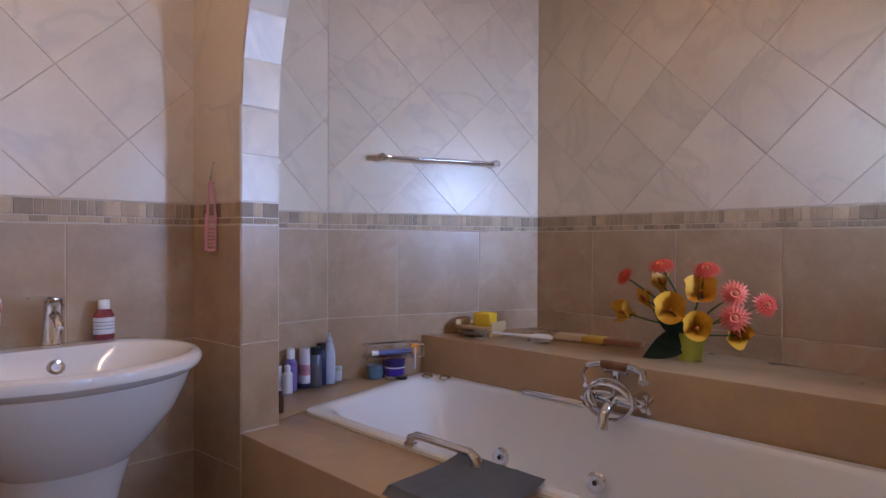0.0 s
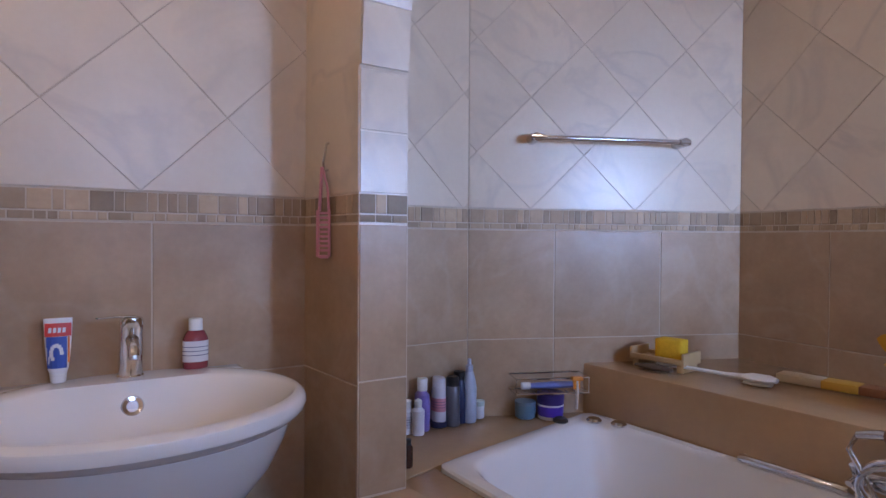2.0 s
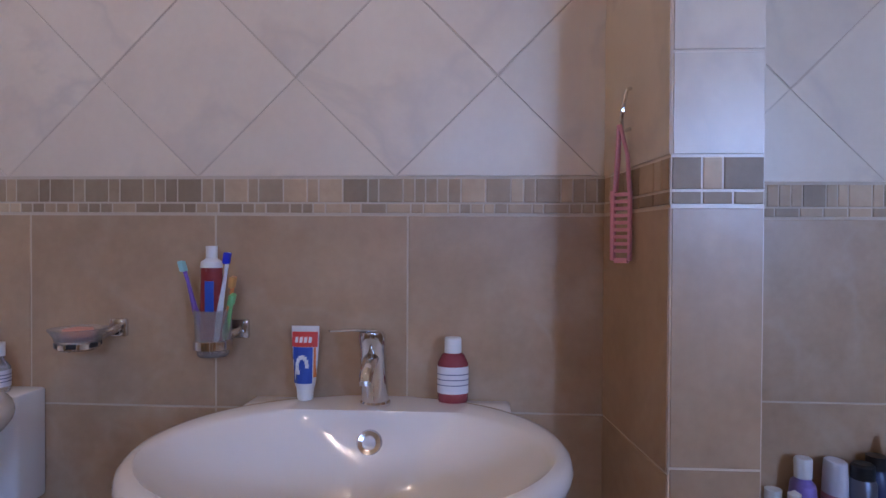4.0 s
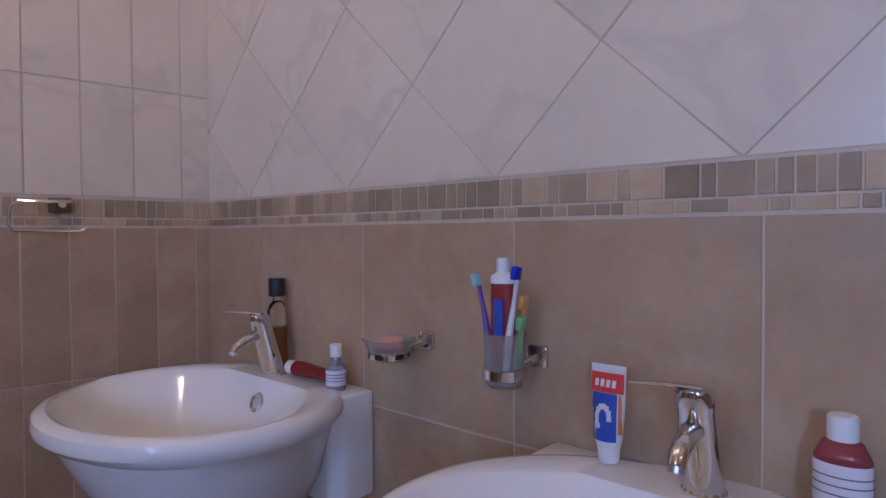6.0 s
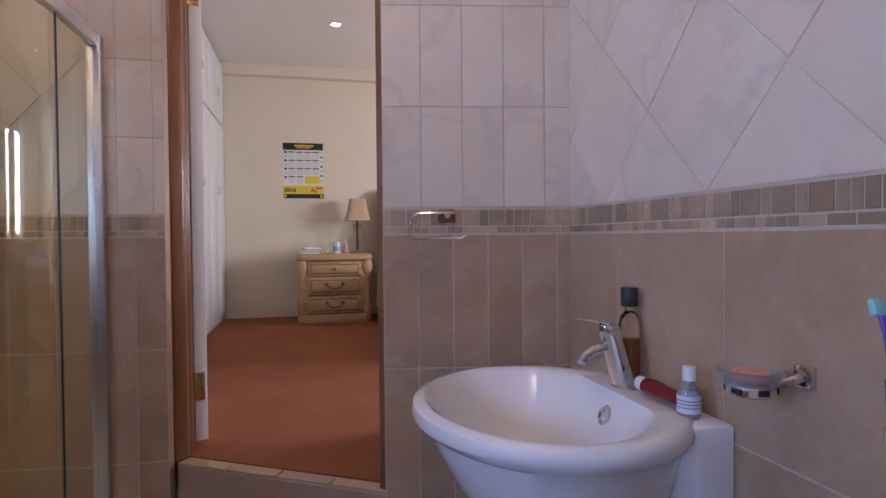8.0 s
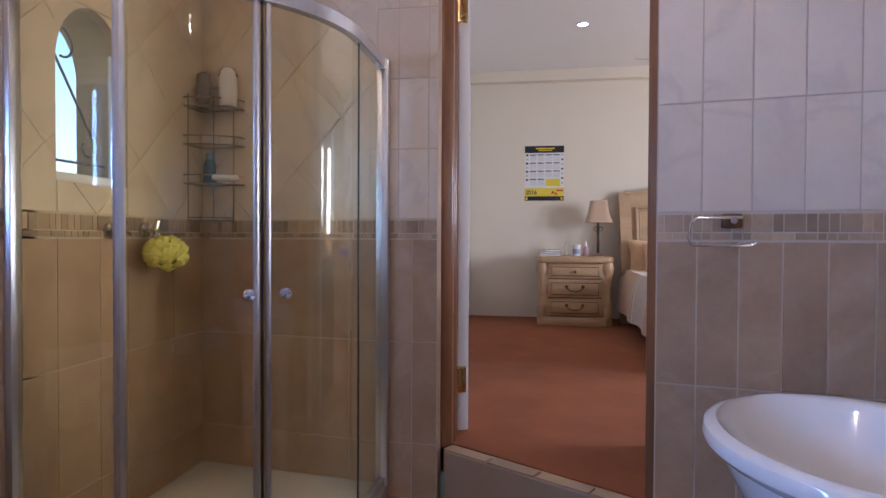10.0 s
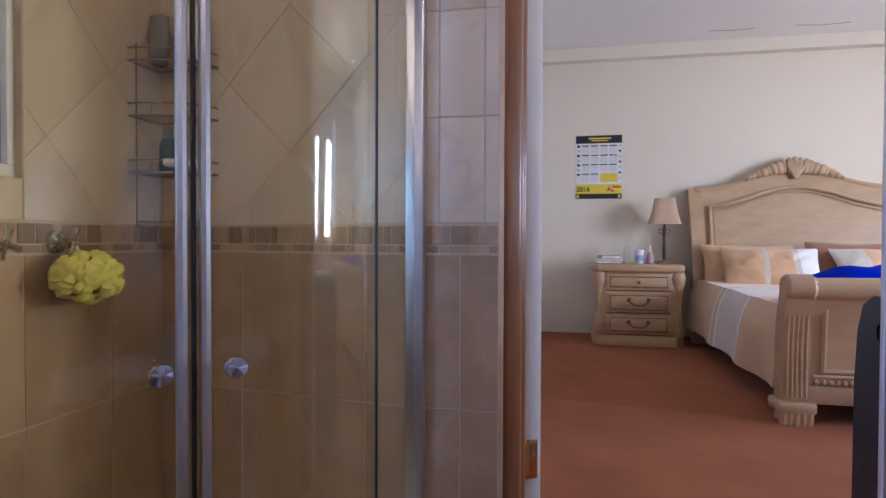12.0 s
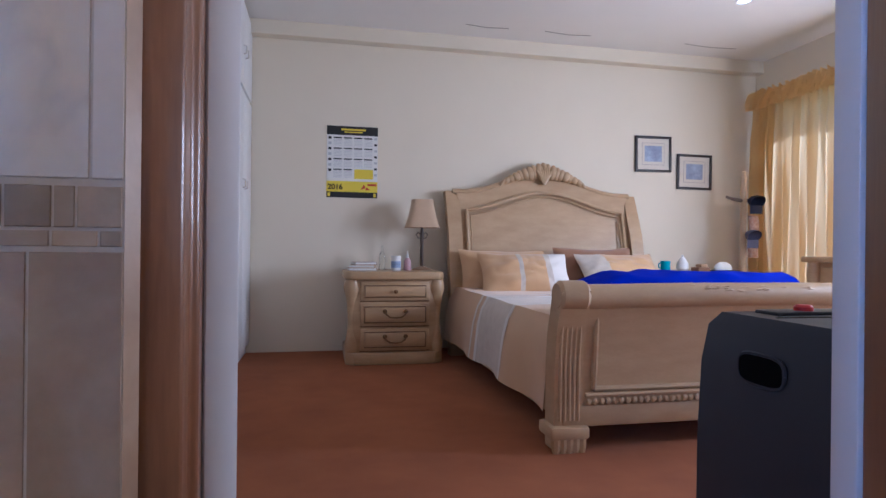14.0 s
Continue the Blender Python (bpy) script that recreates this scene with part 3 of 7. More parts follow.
for by in (0.955, -0.045):
    b = basin(by + (0.010 if by > 0 else 0.042))
    tap = basin_mixer(by + (0.01 if by > 0 else 0.022))
    if by < 0:
        # the far basin stands a finger higher
        b.matrix_basis = b.matrix_basis @ Matrix.Diagonal((0.97, 0.975, 1.012, 1))
        tap.location.z += 0.0107


# ---- shower ----
def shower():
    root = thing("shower_enclosure", "curved bronze-tinted glass corner shower with brushed aluminium frame and chrome knobs", "shower", (0, 0, 0))
    x0, y1, R = -0.375, -0.235, 0.50
    cx, cy = x0 + R, y1 - R
    path = [(x0, -1.073), (x0, cy)] + arc(cx, cy, R, 180, 132.5, 9)[1:] + arc(cx, cy, R, 132.5, 90, 9)[1:] + [(EX - 0.004, y1)]
    tray_out = [(EX - 0.004, -1.178), (EX - 0.004, y1 + 0.02)] + arc(cx, cy, R + 0.02, 90, 180, 18) + [(x0 - 0.02, -1.073)]
    part("tray", prism(tray_out, 0.25, 0.30, 0.008), M["acrylic"], root, "white acrylic tray")

    def sweep(z0, z1, w, pts=path, o=0.0):
        L = []
        for i, p in enumerate(pts):
            q, r = Vector(pts[max(i - 1, 0)]), Vector(pts[min(i + 1, len(pts) - 1)])
            d = (r - q).normalized()
            s = Vector((d.y, -d.x))
            P = Vector(p) + s * o
            L.append([(P + s * w).to_tuple() + (z0,), (P + s * w).to_tuple() + (z1,), (P - s * w).to_tuple() + (z1,), (P - s * w).to_tuple() + (z0,)])
        return loft(L, cap0=True, cap1=True)

    part("top_rail", sweep(1.915, 1.955, 0.016), M["alu"], root)
    part("bottom_rail", sweep(0.30, 0.335, 0.016), M["alu"], root)
    n = len(path)
    mid = 10
    for nm, pts in (("fixed_pane", path[:2]), ("door_pane", path[1:mid + 1]), ("door_pane", path[mid:n - 1]), ("fixed_pane", path[n - 2:])):
        ob = part(nm, sweep(0.33, 1.92, 0.003, pts), M["bronze_glass"], root, "faintly bronze glass pane")
        ob.visible_shadow = False
    for i in (0, n - 1):
        p = path[i]
        ex = 0.026 if i == 0 else 0.02
        part("wall_post", box(p[0] - ex, p[0] + ex, p[1] - (0.0 if i == 0 else 0.02), p[1] + (0.035 if i == 0 else 0.02), 0.3, 1.955, 0.003), M["alu"], root)
    for i in (1, n - 2):
        p = path[i]
        part("stile", tube([(p[0], p[1], 0.33), (p[0], p[1], 1.92)], 0.005 if i == 1 else 0.017, 10), M["black_metal"] if i == 1 else M["alu"], root)
    p = path[mid]
    part("black_seal", tube([(p[0], p[1], 0.33), (p[0], p[1], 1.92)], 0.004, 6), M["black"], root, "black rubber door seal")
    for s in (-1, 1):
        part("meeting_stile", tube([(p[0] + 0.012 * s, p[1] + 0.011 * s, 0.33), (p[0] + 0.012 * s, p[1] + 0.011 * s, 1.92)], 0.009, 8), M["alu"], root)
        k = lathe([(0.006, 0), (0.006, 0.012), (0.014, 0.018), (0.017, 0.026), (0.015, 0.034), (0, 0.036)], 16, m=look((p[0] + 0.036 * s - 0.012, p[1] + 0.036 * s + 0.012, 1.11), (p[0] + 0.036 * s + 1, p[1] + 0.036 * s - 1, 1.11)))
        part("knob", k, M["chrome"], root, "round chrome knob")
    return root


shower()


# ---- bedroom furniture ----
def bed():
    """Sleigh bed: head against the far wall, foot towards the doorway."""
    root = thing("sleigh_bed", "limed cream wooden sleigh bed with a carved shell crest", "bed", (-2.64, 0, BEDZ))
    W = 0.83
    # headboard: rolled posts and an arched panel
    yb = -5.06
    for s in (-1, 1):
        pts = [(s * (W - 0.045), yb + 0.22, 0.0), (s * (W - 0.045), yb + 0.20, 0.55), (s * (W - 0.045), yb + 0.12, 0.95), (s * (W - 0.045), yb + 0.02, 1.20), (s * (W - 0.045), yb - 0.03, 1.30)]
        L = []
        for i, (x, y, z) in enumerate(pts):
            w, t = 0.055, (0.05, 0.05, 0.045, 0.045, 0.05)[i]
            L.append([(x - w, y - t, z), (x + w, y - t, z), (x + w, y + t, z), (x - w, y + t, z)])
        part("head_post", bevel(loft(L, cap0=True, cap1=True), 0.012), M["bed_wood"], root)
    def crest(u):
        return 1.285 + 0.165 * (0.5 + 0.5 * math.cos(math.pi * min(1.0, abs(u) / 0.96))) ** 1.2
    def board(z_of, z0, t, off):
        L = []
        for i in range(41):
            u = -1 + i / 20
            x = u * (W - 0.08)
            col = []
            for j in range(9):
                z = z0 + (z_of(u) - z0) * j / 8
                y = yb + 0.16 - 0.16 * max(0, (z - 0.45) / 0.9) ** 1.5 + off
                col.append((x, y, z))
            L.append(col + [(x, y2 - t, z2) for (_, y2, z2) in reversed(col)])
        return loft(L, cap0=True, cap1=True)
    part("head_panel", board(crest, 0.25, 0.04, 0.02), M["bed_wood"], root)
    trim = []
    for i in range(41):
        u = -1 + i / 20
        z = crest(u)
        trim.append((u * (W - 0.05), yb + 0.16 - 0.16 * ((z - 0.45) / 0.9) ** 1.5 - 0.01, z + 0.01))
    part("head_rail", tube(trim, 0.036, 10, flat=0.75), M["bed_wood"], root)
    inner = []
    for i in range(31):
        u = -1 + i / 15
        z = crest(u * 0.83) - 0.145
        inner.append((u * (W - 0.15), yb + 0.205 - 0.16 * ((z - 0.45) / 0.9) ** 1.5, z))
    inner = [(-(W - 0.15), yb + 0.22, 0.5), (-(W - 0.15), yb + 0.15, 0.92)] + inner + [(W - 0.15, yb + 0.15, 0.92), (W - 0.15, yb + 0.22, 0.5)]
    part("head_moulding", tube(inner, 0.015, 8), M["bed_wood"], root)
    part("head_bead", tube([(x * 0.955, y + 0.004, z - 0.035 if z > 0.95 else z) for x, y, z in inner], 0.006, 6), M["bed_wood"], root)
    # carved crest
    cb = None
    for i in range(-9, 10):
        u = i / 9
        h = 0.085 * (1 - abs(u)) ** 0.8 + 0.022
        ms = bmesh.new()
        bmesh.ops.create_icosphere(ms, subdivisions=2, radius=1)
        wob = 0.008 * math.sin(i * 2.3)
        cb = merge(cb, ms, Matrix.Translation((u * 0.36, yb + 0.02 + wob, crest(u * 0.42) + 0.005 + h * 0.3)) @ Matrix.Rotation(u * 0.9, 4, "Y") @ Matrix.Diagonal((0.035, 0.03, h * 0.75, 1)))
    for i in range(-3, 4):
        cb = tube([(0, yb + 0.045, 1.38), (i * 0.014, yb + 0.055, 1.45), (i * 0.022, yb + 0.04, 1.53 - abs(i) * 0.012)], [0.016, 0.014, 0.009], 8, cb)
    part("carved_crest", cb, M["bed_wood"], root, "carved shell and leaf crest")
    # footboard
    yf = -2.66
    fp = [(0.03, 0.10), (0.035, 0.30), (0.05, 0.48), (0.085, 0.59), (0.10, 0.63)]
    L = []
    for i in range(2):
        x = (-1 if i == 0 else 1) * (W + 0.03)
        L.append([(x, yf + 0.04 + a - 0.03, z) for a, z in fp] + [(x, yf + a - 0.06, z) for a, z in reversed(fp)])
    part("foot_panel", loft(L, cap0=True, cap1=True), M["bed_wood"], root)
    roll = loft([[(x, yf + 0.065 + 0.055 * math.cos(t), 0.632 + 0.055 * math.sin(t) + (0.006 if abs(x) < 0.4 else 0)) for t in [k * math.pi / 8 for k in range(16)]] for x in (-W - 0.02, -W + 0.1, -0.3, 0.3, W - 0.1, W + 0.02)], cap0=True, cap1=True)
    part("foot_roll", roll, M["bed_wood"], root)
    for s in (-1, 1):
        x = s * (W - 0.0)
        pts = [(0.0, 0.06), (0.0, 0.35), (0.015, 0.48), (0.05, 0.59), (0.07, 0.665)]
        L = []
        for a, z in pts:
            y = yf + 0.02 + a
            L.append([(x - 0.062, y - 0.05, z), (x + 0.062, y - 0.05, z), (x + 0.062, y + 0.05, z), (x - 0.062, y + 0.05, z)])
        post = part("foot_post", bevel(loft(L, cap0=True, cap1=True), 0.012), M["bed_wood"], root)
        fl = None
        for k in range(5):
            fl = tube([(x - 0.04 + k * 0.02, yf + 0.072, 0.13), (x - 0.04 + k * 0.02, yf + 0.074, 0.40), (x - 0.04 + k * 0.02, yf + 0.09, 0.52)], 0.008, 6, fl)
        part("fluting", fl, M["bed_wood"], post)
        sc = lathe([(0.0, -0.065), (0.05, -0.065), (0.062, -0.05), (0.062, 0.05), (0.05, 0.065), (0, 0.065)], 20, m=pose(x, yf + 0.085, 0.642, 0, 90, 0))
        part("scroll", sc, M["bed_wood"], post)
        foot = box(x - 0.085, x + 0.085, yf - 0.055, yf + 0.10, 0.055, 0.11, 0.015)
        for k in range(5):
            foot = lathe([(0.014, 0.0), (0.02, 0.02), (0.02, 0.06)], 8, foot, pose(x - 0.056 + 0.028 * k, yf + 0.075, 0.0))
        foot = box(x - 0.06, x + 0.06, yf - 0.045, yf + 0.07, 0.0, 0.06, 0.01, bm=foot)
        part("foot", foot, M["bed_wood"], root, "fluted block foot")
        part("side_rail", box(s * (W - 0.02) - 0.02, s * (W - 0.02) + 0.02, yb + 0.2, yf, 0.10, 0.26, 0.008), M["bed_wood"], root)
    part("foot_plinth", box(-W - 0.03, W + 0.03, yf + 0.02, yf + 0.075, 0.10, 0.19, 0.012), M["bed_wood"], root)
    fm = None
    rect = [(-0.71, 0.25), (0.71, 0.25), (0.71, 0.56), (-0.71, 0.56), (-0.71, 0.25)]
    for (xa, za), (xb_, zb_) in zip(rect, rect[1:]):
        ya, yc = yf + 0.05 + (0.02 if za > 0.4 else 0), yf + 0.05 + (0.02 if zb_ > 0.4 else 0)
        fm = tube([(xa, ya, za), (xb_, yc, zb_)], 0.013, 8, fm)
    part("foot_moulding", fm, M["bed_wood"], root)
    cs = None
    for k in range(52):
        ms = bmesh.new()
        bmesh.ops.create_icosphere(ms, subdivisions=1, radius=1)
        cs = merge(cs, ms, pose(-0.745 + 1.49 * k / 51, yf + 0.078, 0.205, 0, 30 * (k % 2), 0) @ Matrix.Diagonal((0.013, 0.010, 0.016, 1)))
    part("carved_strip", cs, M["bed_wood"], root, "carved leaf strip along the foot")
    part("foot_bead", tube([(-0.76, yf + 0.076, 0.232), (0.76, yf + 0.076, 0.232)], 0.009, 8), M["bed_wood"], root)
    rg = random.Random(8)
    cv = None
    for k in range(60):
        u = rg.uniform(-1, 1)
        t = rg.uniform(0.5, 1.9)
        ms = bmesh.new()
        bmesh.ops.create_icosphere(ms, subdivisions=1, radius=1)
        cv = merge(cv, ms, pose(u * 0.30, yf + 0.065 + 0.050 * math.cos(t), 0.634 + 0.050 * math.sin(t), 0, rg.uniform(-6, 6), rg.uniform(-14, 14)) @ Matrix.Diagonal((0.040, 0.012, 0.008, 1)))
    part("carved_spray", cv, M["bed_wood"], root, "carved floral spray on the rolled top")
    return root


bed()


def bedding():
    mt = thing("mattress", "deep mattress on the sleigh bed", "mattress", (-2.64, 0, BEDZ))
    part("core", box(-0.79, 0.79, -4.86, -2.68, 0.20, 0.50, 0.05, 3), M["white_fabric"], mt)
    root = thing("bedspread", "gold satin bedspread with a pale jacquard stripe, spread smoothly", "bedspread", (-2.64, 0, BEDZ))
    def strip(y0, y1, mtl, name, lift=0.0):
        L = []
        ny = 24
        for i in range(ny + 1):
            y = y0 + (y1 - y0) * i / ny
            row = []
            for k in range(41):
                u = -1 + k / 20
                s = abs(u)
                if s < 0.8:
                    x, z = u / 0.8 * 0.80, 0.53
                else:
                    q = (s - 0.8) / 0.2
                    x, z = math.copysign(0.80 + 0.045 * math.sin(min(1, q * 2) * 1.57) + 0.03 * q, u), 0.53 - 0.40 * q ** 1.2 
                z += 0.012 * noise.noise((x * 2.5, y * 2.5, 3)) + lift
                x += (0.02 * math.sin(y * 9) * max(0, (s - 0.85)) / 0.15)
                x += math.copysign(lift, u) if s > 0.8 else 0
                row.append((x, y, z))
            L.append(row)
        part(name, loft(L, ring=False), mtl, root)
    edge = -4.86
    for k, (to, cloth, nm) in enumerate(((-4.02, "gold_fabric", "gold_field"), (-3.99, "white_fabric", "white_line"), (-3.92, "gold_fabric", "gold_field"), (-3.88, "white_fabric", "white_line"), (-3.40, "silver_fabric", "pale_stripe"), (-3.36, "white_fabric", "white_line"), (-2.74, "gold_fabric", "gold_field"))):
        strip(edge, to, M[cloth], nm, 0.0015 * (k % 2))
        edge = to
bedding()


def pillow(x, y, z, rz, mats, label, w=0.33, tilt=58):
    root = thing("pillow", label, "pillow", (x, y, z), rz, group="pillows on the bed")
    n = 24
    def p(u, v, s):
        e = max(0.0, 1 - abs(u) ** 2.2) ** 0.6 * max(0.0, 1 - abs(v) ** 2.0) ** 0.62
        crease = abs(noise.noise((u * 2.6 + x * 5, v * 2.2 + y * 3, 4 + s)))
        t = s * (0.118 * e) * (0.86 + 0.22 * crease) + 0.012 * noise.noise((u * 2.2 + x * 7, v * 3, 2)) * (0.3 + e)
        a = radians(tilt)
        X, Y = u * w * (1 - 0.10 * (1 - v * v) - 0.04 * abs(u * v) ** 6), v * 0.215 * (1 - 0.13 * (1 - u * u) - 0.05 * abs(u * v) ** 6) + 0.012 * noise.noise((u * 1.5, x * 3, 1))
        return (X, -Y * math.cos(a) + t * math.sin(a), Y * math.sin(a) + t * math.cos(a))
    cuts = [-1] + [c for c, _ in mats]
    for (u0, u1), (_, mm) in zip(zip(cuts, cuts[1:]), mats):
        bm = None
        for s in (1, -1):
            bm = loft([[p(u0 + (u1 - u0) * i / n, -1 + 2 * k / n, s) for k in range(n + 1)] for i in range(n + 1)], bm, ring=False)
        bmesh.ops.remove_doubles(bm, verts=bm.verts, dist=0.0005)
        part("cover", bm, mm, root)
    return root


PZ = BEDZ + 0.53
pillow(-2.96, -4.70, PZ + 0.125, 3, [(1, M["brown_fabric"])], "brown satin pillow against the headboard", 0.36, 70)
pillow(-2.20, -4.72, PZ + 0.10, -3, [(1, M["gold_fabric"])], "gold satin pillow against the headboard", 0.36, 70)
pillow(-2.30, -4.50, PZ + 0.11, -4, [(-0.55, M["white_fabric"]), (-0.42, M["silver_fabric"]), (0.1, M["gold_fabric"]), (0.2, M["silver_fabric"]), (1, M["gold_fabric"])], "gold pillow with a white end panel", 0.36, 50)
pillow(-3.08, -4.50, PZ + 0.11, 5, [(0.45, M["gold_fabric"]), (1, M["silver_fabric"])], "gold and pale striped pillow", 0.36, 50)


def throw():
    root = thing("blue_throw", "royal blue fleece throw folded over the foot of the bed", "throw", (-2.54, -2.93, BEDZ + 0.56))
    L = []
    for i in range(31):
        u = -1 + i / 15
        x = u * 0.56
        h = (0.168 + 0.010 * noise.noise((u * 1.6, 0, 5)) + 0.004 * noise.noise((u * 7, 2, 5))) * (1 - 0.35 * max(0.0, u - 0.72) / 0.28)
        row = []
        for k in range(21):
            t = math.pi * k / 20
            row.append((x, 0.17 * math.cos(t) + 0.02 * noise.noise((u * 4, k * 0.3, 1)), h * math.sin(t) ** 0.6 * (1 + 0.08 * noise.noise((u * 5, k * 0.4, 9)))))
        L.append(row)
    bm = loft(L, cap0=True, cap1=True)
    part("cloth", bm, M["blue_fabric"], root)
throw()


# brown for the glazed mouldings and for the painted shade between drawers
GLAZE_AND_GAP = mat("brown_glaze_and_gap_shade", (0.16, 0.085, 0.04), 0.5, scale=12)


def nightstand(x, label):
    root = thing("nightstand", label, "nightstand", (x, -4.82, BEDZ), group="nightstands beside the bed")
    W, D = 0.35, 0.30
    part("body", box(-W + 0.05, W - 0.05, -D, D - 0.02, 0.07, 0.60, 0.008), M["ns_wood"], root)
    part("top", prism([(-W - 0.01, -D), (-W - 0.01, D - 0.06), (-W + 0.03, D), (-W + 0.10, D + 0.012), (W - 0.10, D + 0.012), (W - 0.03, D), (W + 0.01, D - 0.06), (W + 0.01, -D)], 0.60, 0.66, 0.014, seg=3), M["ns_wood"], root, "moulded cream top")
    part("plinth", prism([(-W, -D), (-W, D - 0.04), (-W + 0.06, D + 0.008), (W - 0.06, D + 0.008), (W, D - 0.04), (W, -D)], 0.0, 0.085, 0.01), M["ns_wood"], root)
    for s in (-1, 1):
        col = [(0.045, 0.085), (0.052, 0.13), (0.034, 0.24), (0.028, 0.34), (0.044, 0.47), (0.062, 0.545), (0.05, 0.60)]
        part("scroll_column", lathe(col, 14, m=pose(s * (W - 0.045), D - 0.055, 0)), M["ns_wood"], root)
    for i, (z0, z1) in enumerate(((0.455, 0.585), (0.275, 0.435), (0.10, 0.255))):
        dr = part("drawer", box(-0.245, 0.245, D - 0.03, D - 0.002, z0, z1, 0.005), M["ns_wood"], root)
        part("panel", box(-0.215, 0.215, D - 0.006, D + 0.008, z0 + 0.028, z1 - 0.028, 0.006), M["ns_wood"], dr)
        zc = (z0 + z1) / 2
        gl = tube([(-0.219, D + 0.001, z0 + 0.024), (0.219, D + 0.001, z0 + 0.024), (0.219, D + 0.001, z1 - 0.024), (-0.219, D + 0.001, z1 - 0.024), (-0.219, D + 0.001, z0 + 0.02)], 0.0042, 6)
        part("glazed_line", gl, GLAZE_AND_GAP, dr, "brown glaze in the moulding")
        # brown strip painting in the shade of the gap under the drawer
        part("drawer_gap_shade", box(-0.250, 0.250, D - 0.024, D - 0.0195, z0 - 0.010, z0 - 0.003), GLAZE_AND_GAP, root)
        if i == 0:
            part("knob", lathe([(0.006, 0), (0.008, 0.012), (0.015, 0.022), (0, 0.03)], 12, m=pose(0, D + 0.007, zc, -90, 0, 0)), M["brass_dark"], dr, "dark brass knob")
        else:
            h = tube([(-0.075, D + 0.012, zc + 0.022), (-0.07, D + 0.03, zc + 0.005), (-0.04, D + 0.035, zc - 0.016), (0, D + 0.036, zc - 0.02), (0.04, D + 0.035, zc - 0.016), (0.07, D + 0.03, zc + 0.005), (0.075, D + 0.012, zc + 0.022)], 0.006, 8)
            for s in (-1, 1):
                h = lathe([(0.017, 0), (0.014, 0.006), (0.006, 0.014), (0, 0.016)], 10, h, pose(s * 0.075, D + 0.007, zc + 0.022, -90, 0, 0))
            part("handle", h, M["brass_dark"], dr, "dark brass bail handle")
    return root


nightstand(-1.335, "antique cream three drawer nightstand holding a lamp")
nightstand(-4.02, "antique cream nightstand crowded with small things")


SLOT_SHADE = mat("slot_shade_black", (0.003, 0.003, 0.003), 0.9, spec=0.05, bump=0.0)


def gas_heater():
    root = thing("gas_heater", "dark grey cabinet heater with an oval hand slot beside the doorway", "heater", (-1.716, -1.112, BEDZ), 0)
    L = []
    for z, w, d in ((0.03, 0.225, 0.188), (0.50, 0.222, 0.188), (0.63, 0.217, 0.185), (0.695, 0.208, 0.178), (0.718, 0.190, 0.165)):
        L.append([(-w, -d, z), (w, -d, z), (w, d, z), (-w, d, z)])
    part("cabinet", bevel(loft(L, cap0=True, cap1=True), 0.018, 3, 30), M["black_metal"], root)

    def oval(a, w, h):
        return w * math.copysign(abs(math.cos(a)) ** 0.6, math.cos(a)), h * math.copysign(abs(math.sin(a)) ** 0.6, math.sin(a))
    turn = [k * math.pi / 12 for k in range(25)]
    # solid near-black oval: the shade inside the slot is put into its colour
    part("hand_slot", prism([(-h, w) for w, h in (oval(a, 0.048, 0.023) for a in turn[:24])], -0.01, 0.004, m=pose(0.2155, -0.036, 0.638, 0, 90, 0)), SLOT_SHADE, root, "oval hand slot, its shaded inside painted black")
    part("slot_rim", tube([(0.2175, -0.036 + w, 0.638 + h) for w, h in (oval(a, 0.050, 0.025) for a in turn)], 0.0035, 6), M["black_metal"], root)
    part("control_panel", box(-0.06, 0.14, -0.145, -0.09, 0.716, 0.724, 0.003), M["black"], root)
    part("red_button", lathe([(0.016, 0), (0.016, 0.01), (0.012, 0.014), (0, 0.014)], 12, m=pose(0.065, -0.115, 0.720)), mat("red_plastic", (0.55, 0.03, 0.03), 0.4), root, "red ignition button")
    part("top_seam", box(-0.17, 0.17, -0.06, -0.056, 0.716, 0.7195), M["black"], root)
    for sx in (-0.18, 0.18):
        for sy in (-0.14, 0.14):
            part("castor", lathe([(0.0, -0.012), (0.024, -0.012), (0.026, 0), (0.024, 0.012), (0, 0.012)], 12, m=pose(sx, sy, 0.026, 0, 90, 0)), M["black"], root)
gas_heater()


def curtain():
    root = thing("curtain", "long gold curtain with a gathered heading, glowing with daylight", "curtain", (BX0 + 0.13, 0, BEDZ))
    L = []
    n = 260
    for j in range(15):
        z = 0.02 + 2.14 * j / 14
        row = []
        for i in range(n + 1):
            y = -5.02 + 1.75 * i / n
            a = 0.035 + 0.02 * (1 - j / 14)
            x = a * math.sin(i * 0.46 + 0.5 * math.sin(i * 0.07) + 0.2 * math.sin(z * 2 + i)) + 0.012 * math.sin(i * 0.19 + z)
            if j >= 13:
                x *= 0.6
            row.append((x, y + 0.01 * math.sin(z * 3 + i * 0.3), z))
        L.append(row)
    part("drape", loft(L, ring=False), CURT, root)
    head = []
    for j in range(4):
        z = 2.10 + 0.05 * j
        head.append([(0.05 + 0.03 * math.sin(i * 0.8 + j) + 0.012 * math.sin(i * 2.1), -5.03 + 1.77 * i / 200, z + 0.015 * math.sin(i * 0.9) * (j == 3)) for i in range(201)])
    part("heading", loft(head, ring=False), CURT, root, "ruffled gathered heading")
CURT = bpy.data.materials.new("sheer_gold_curtain")
CURT.use_nodes = True
cn = CURT.node_tree
cb_ = cn.nodes["Principled BSDF"]
cb_.inputs["Base Color"].default_value, cb_.inputs["Roughness"].default_value = (0.66, 0.46, 0.19, 1), 0.8
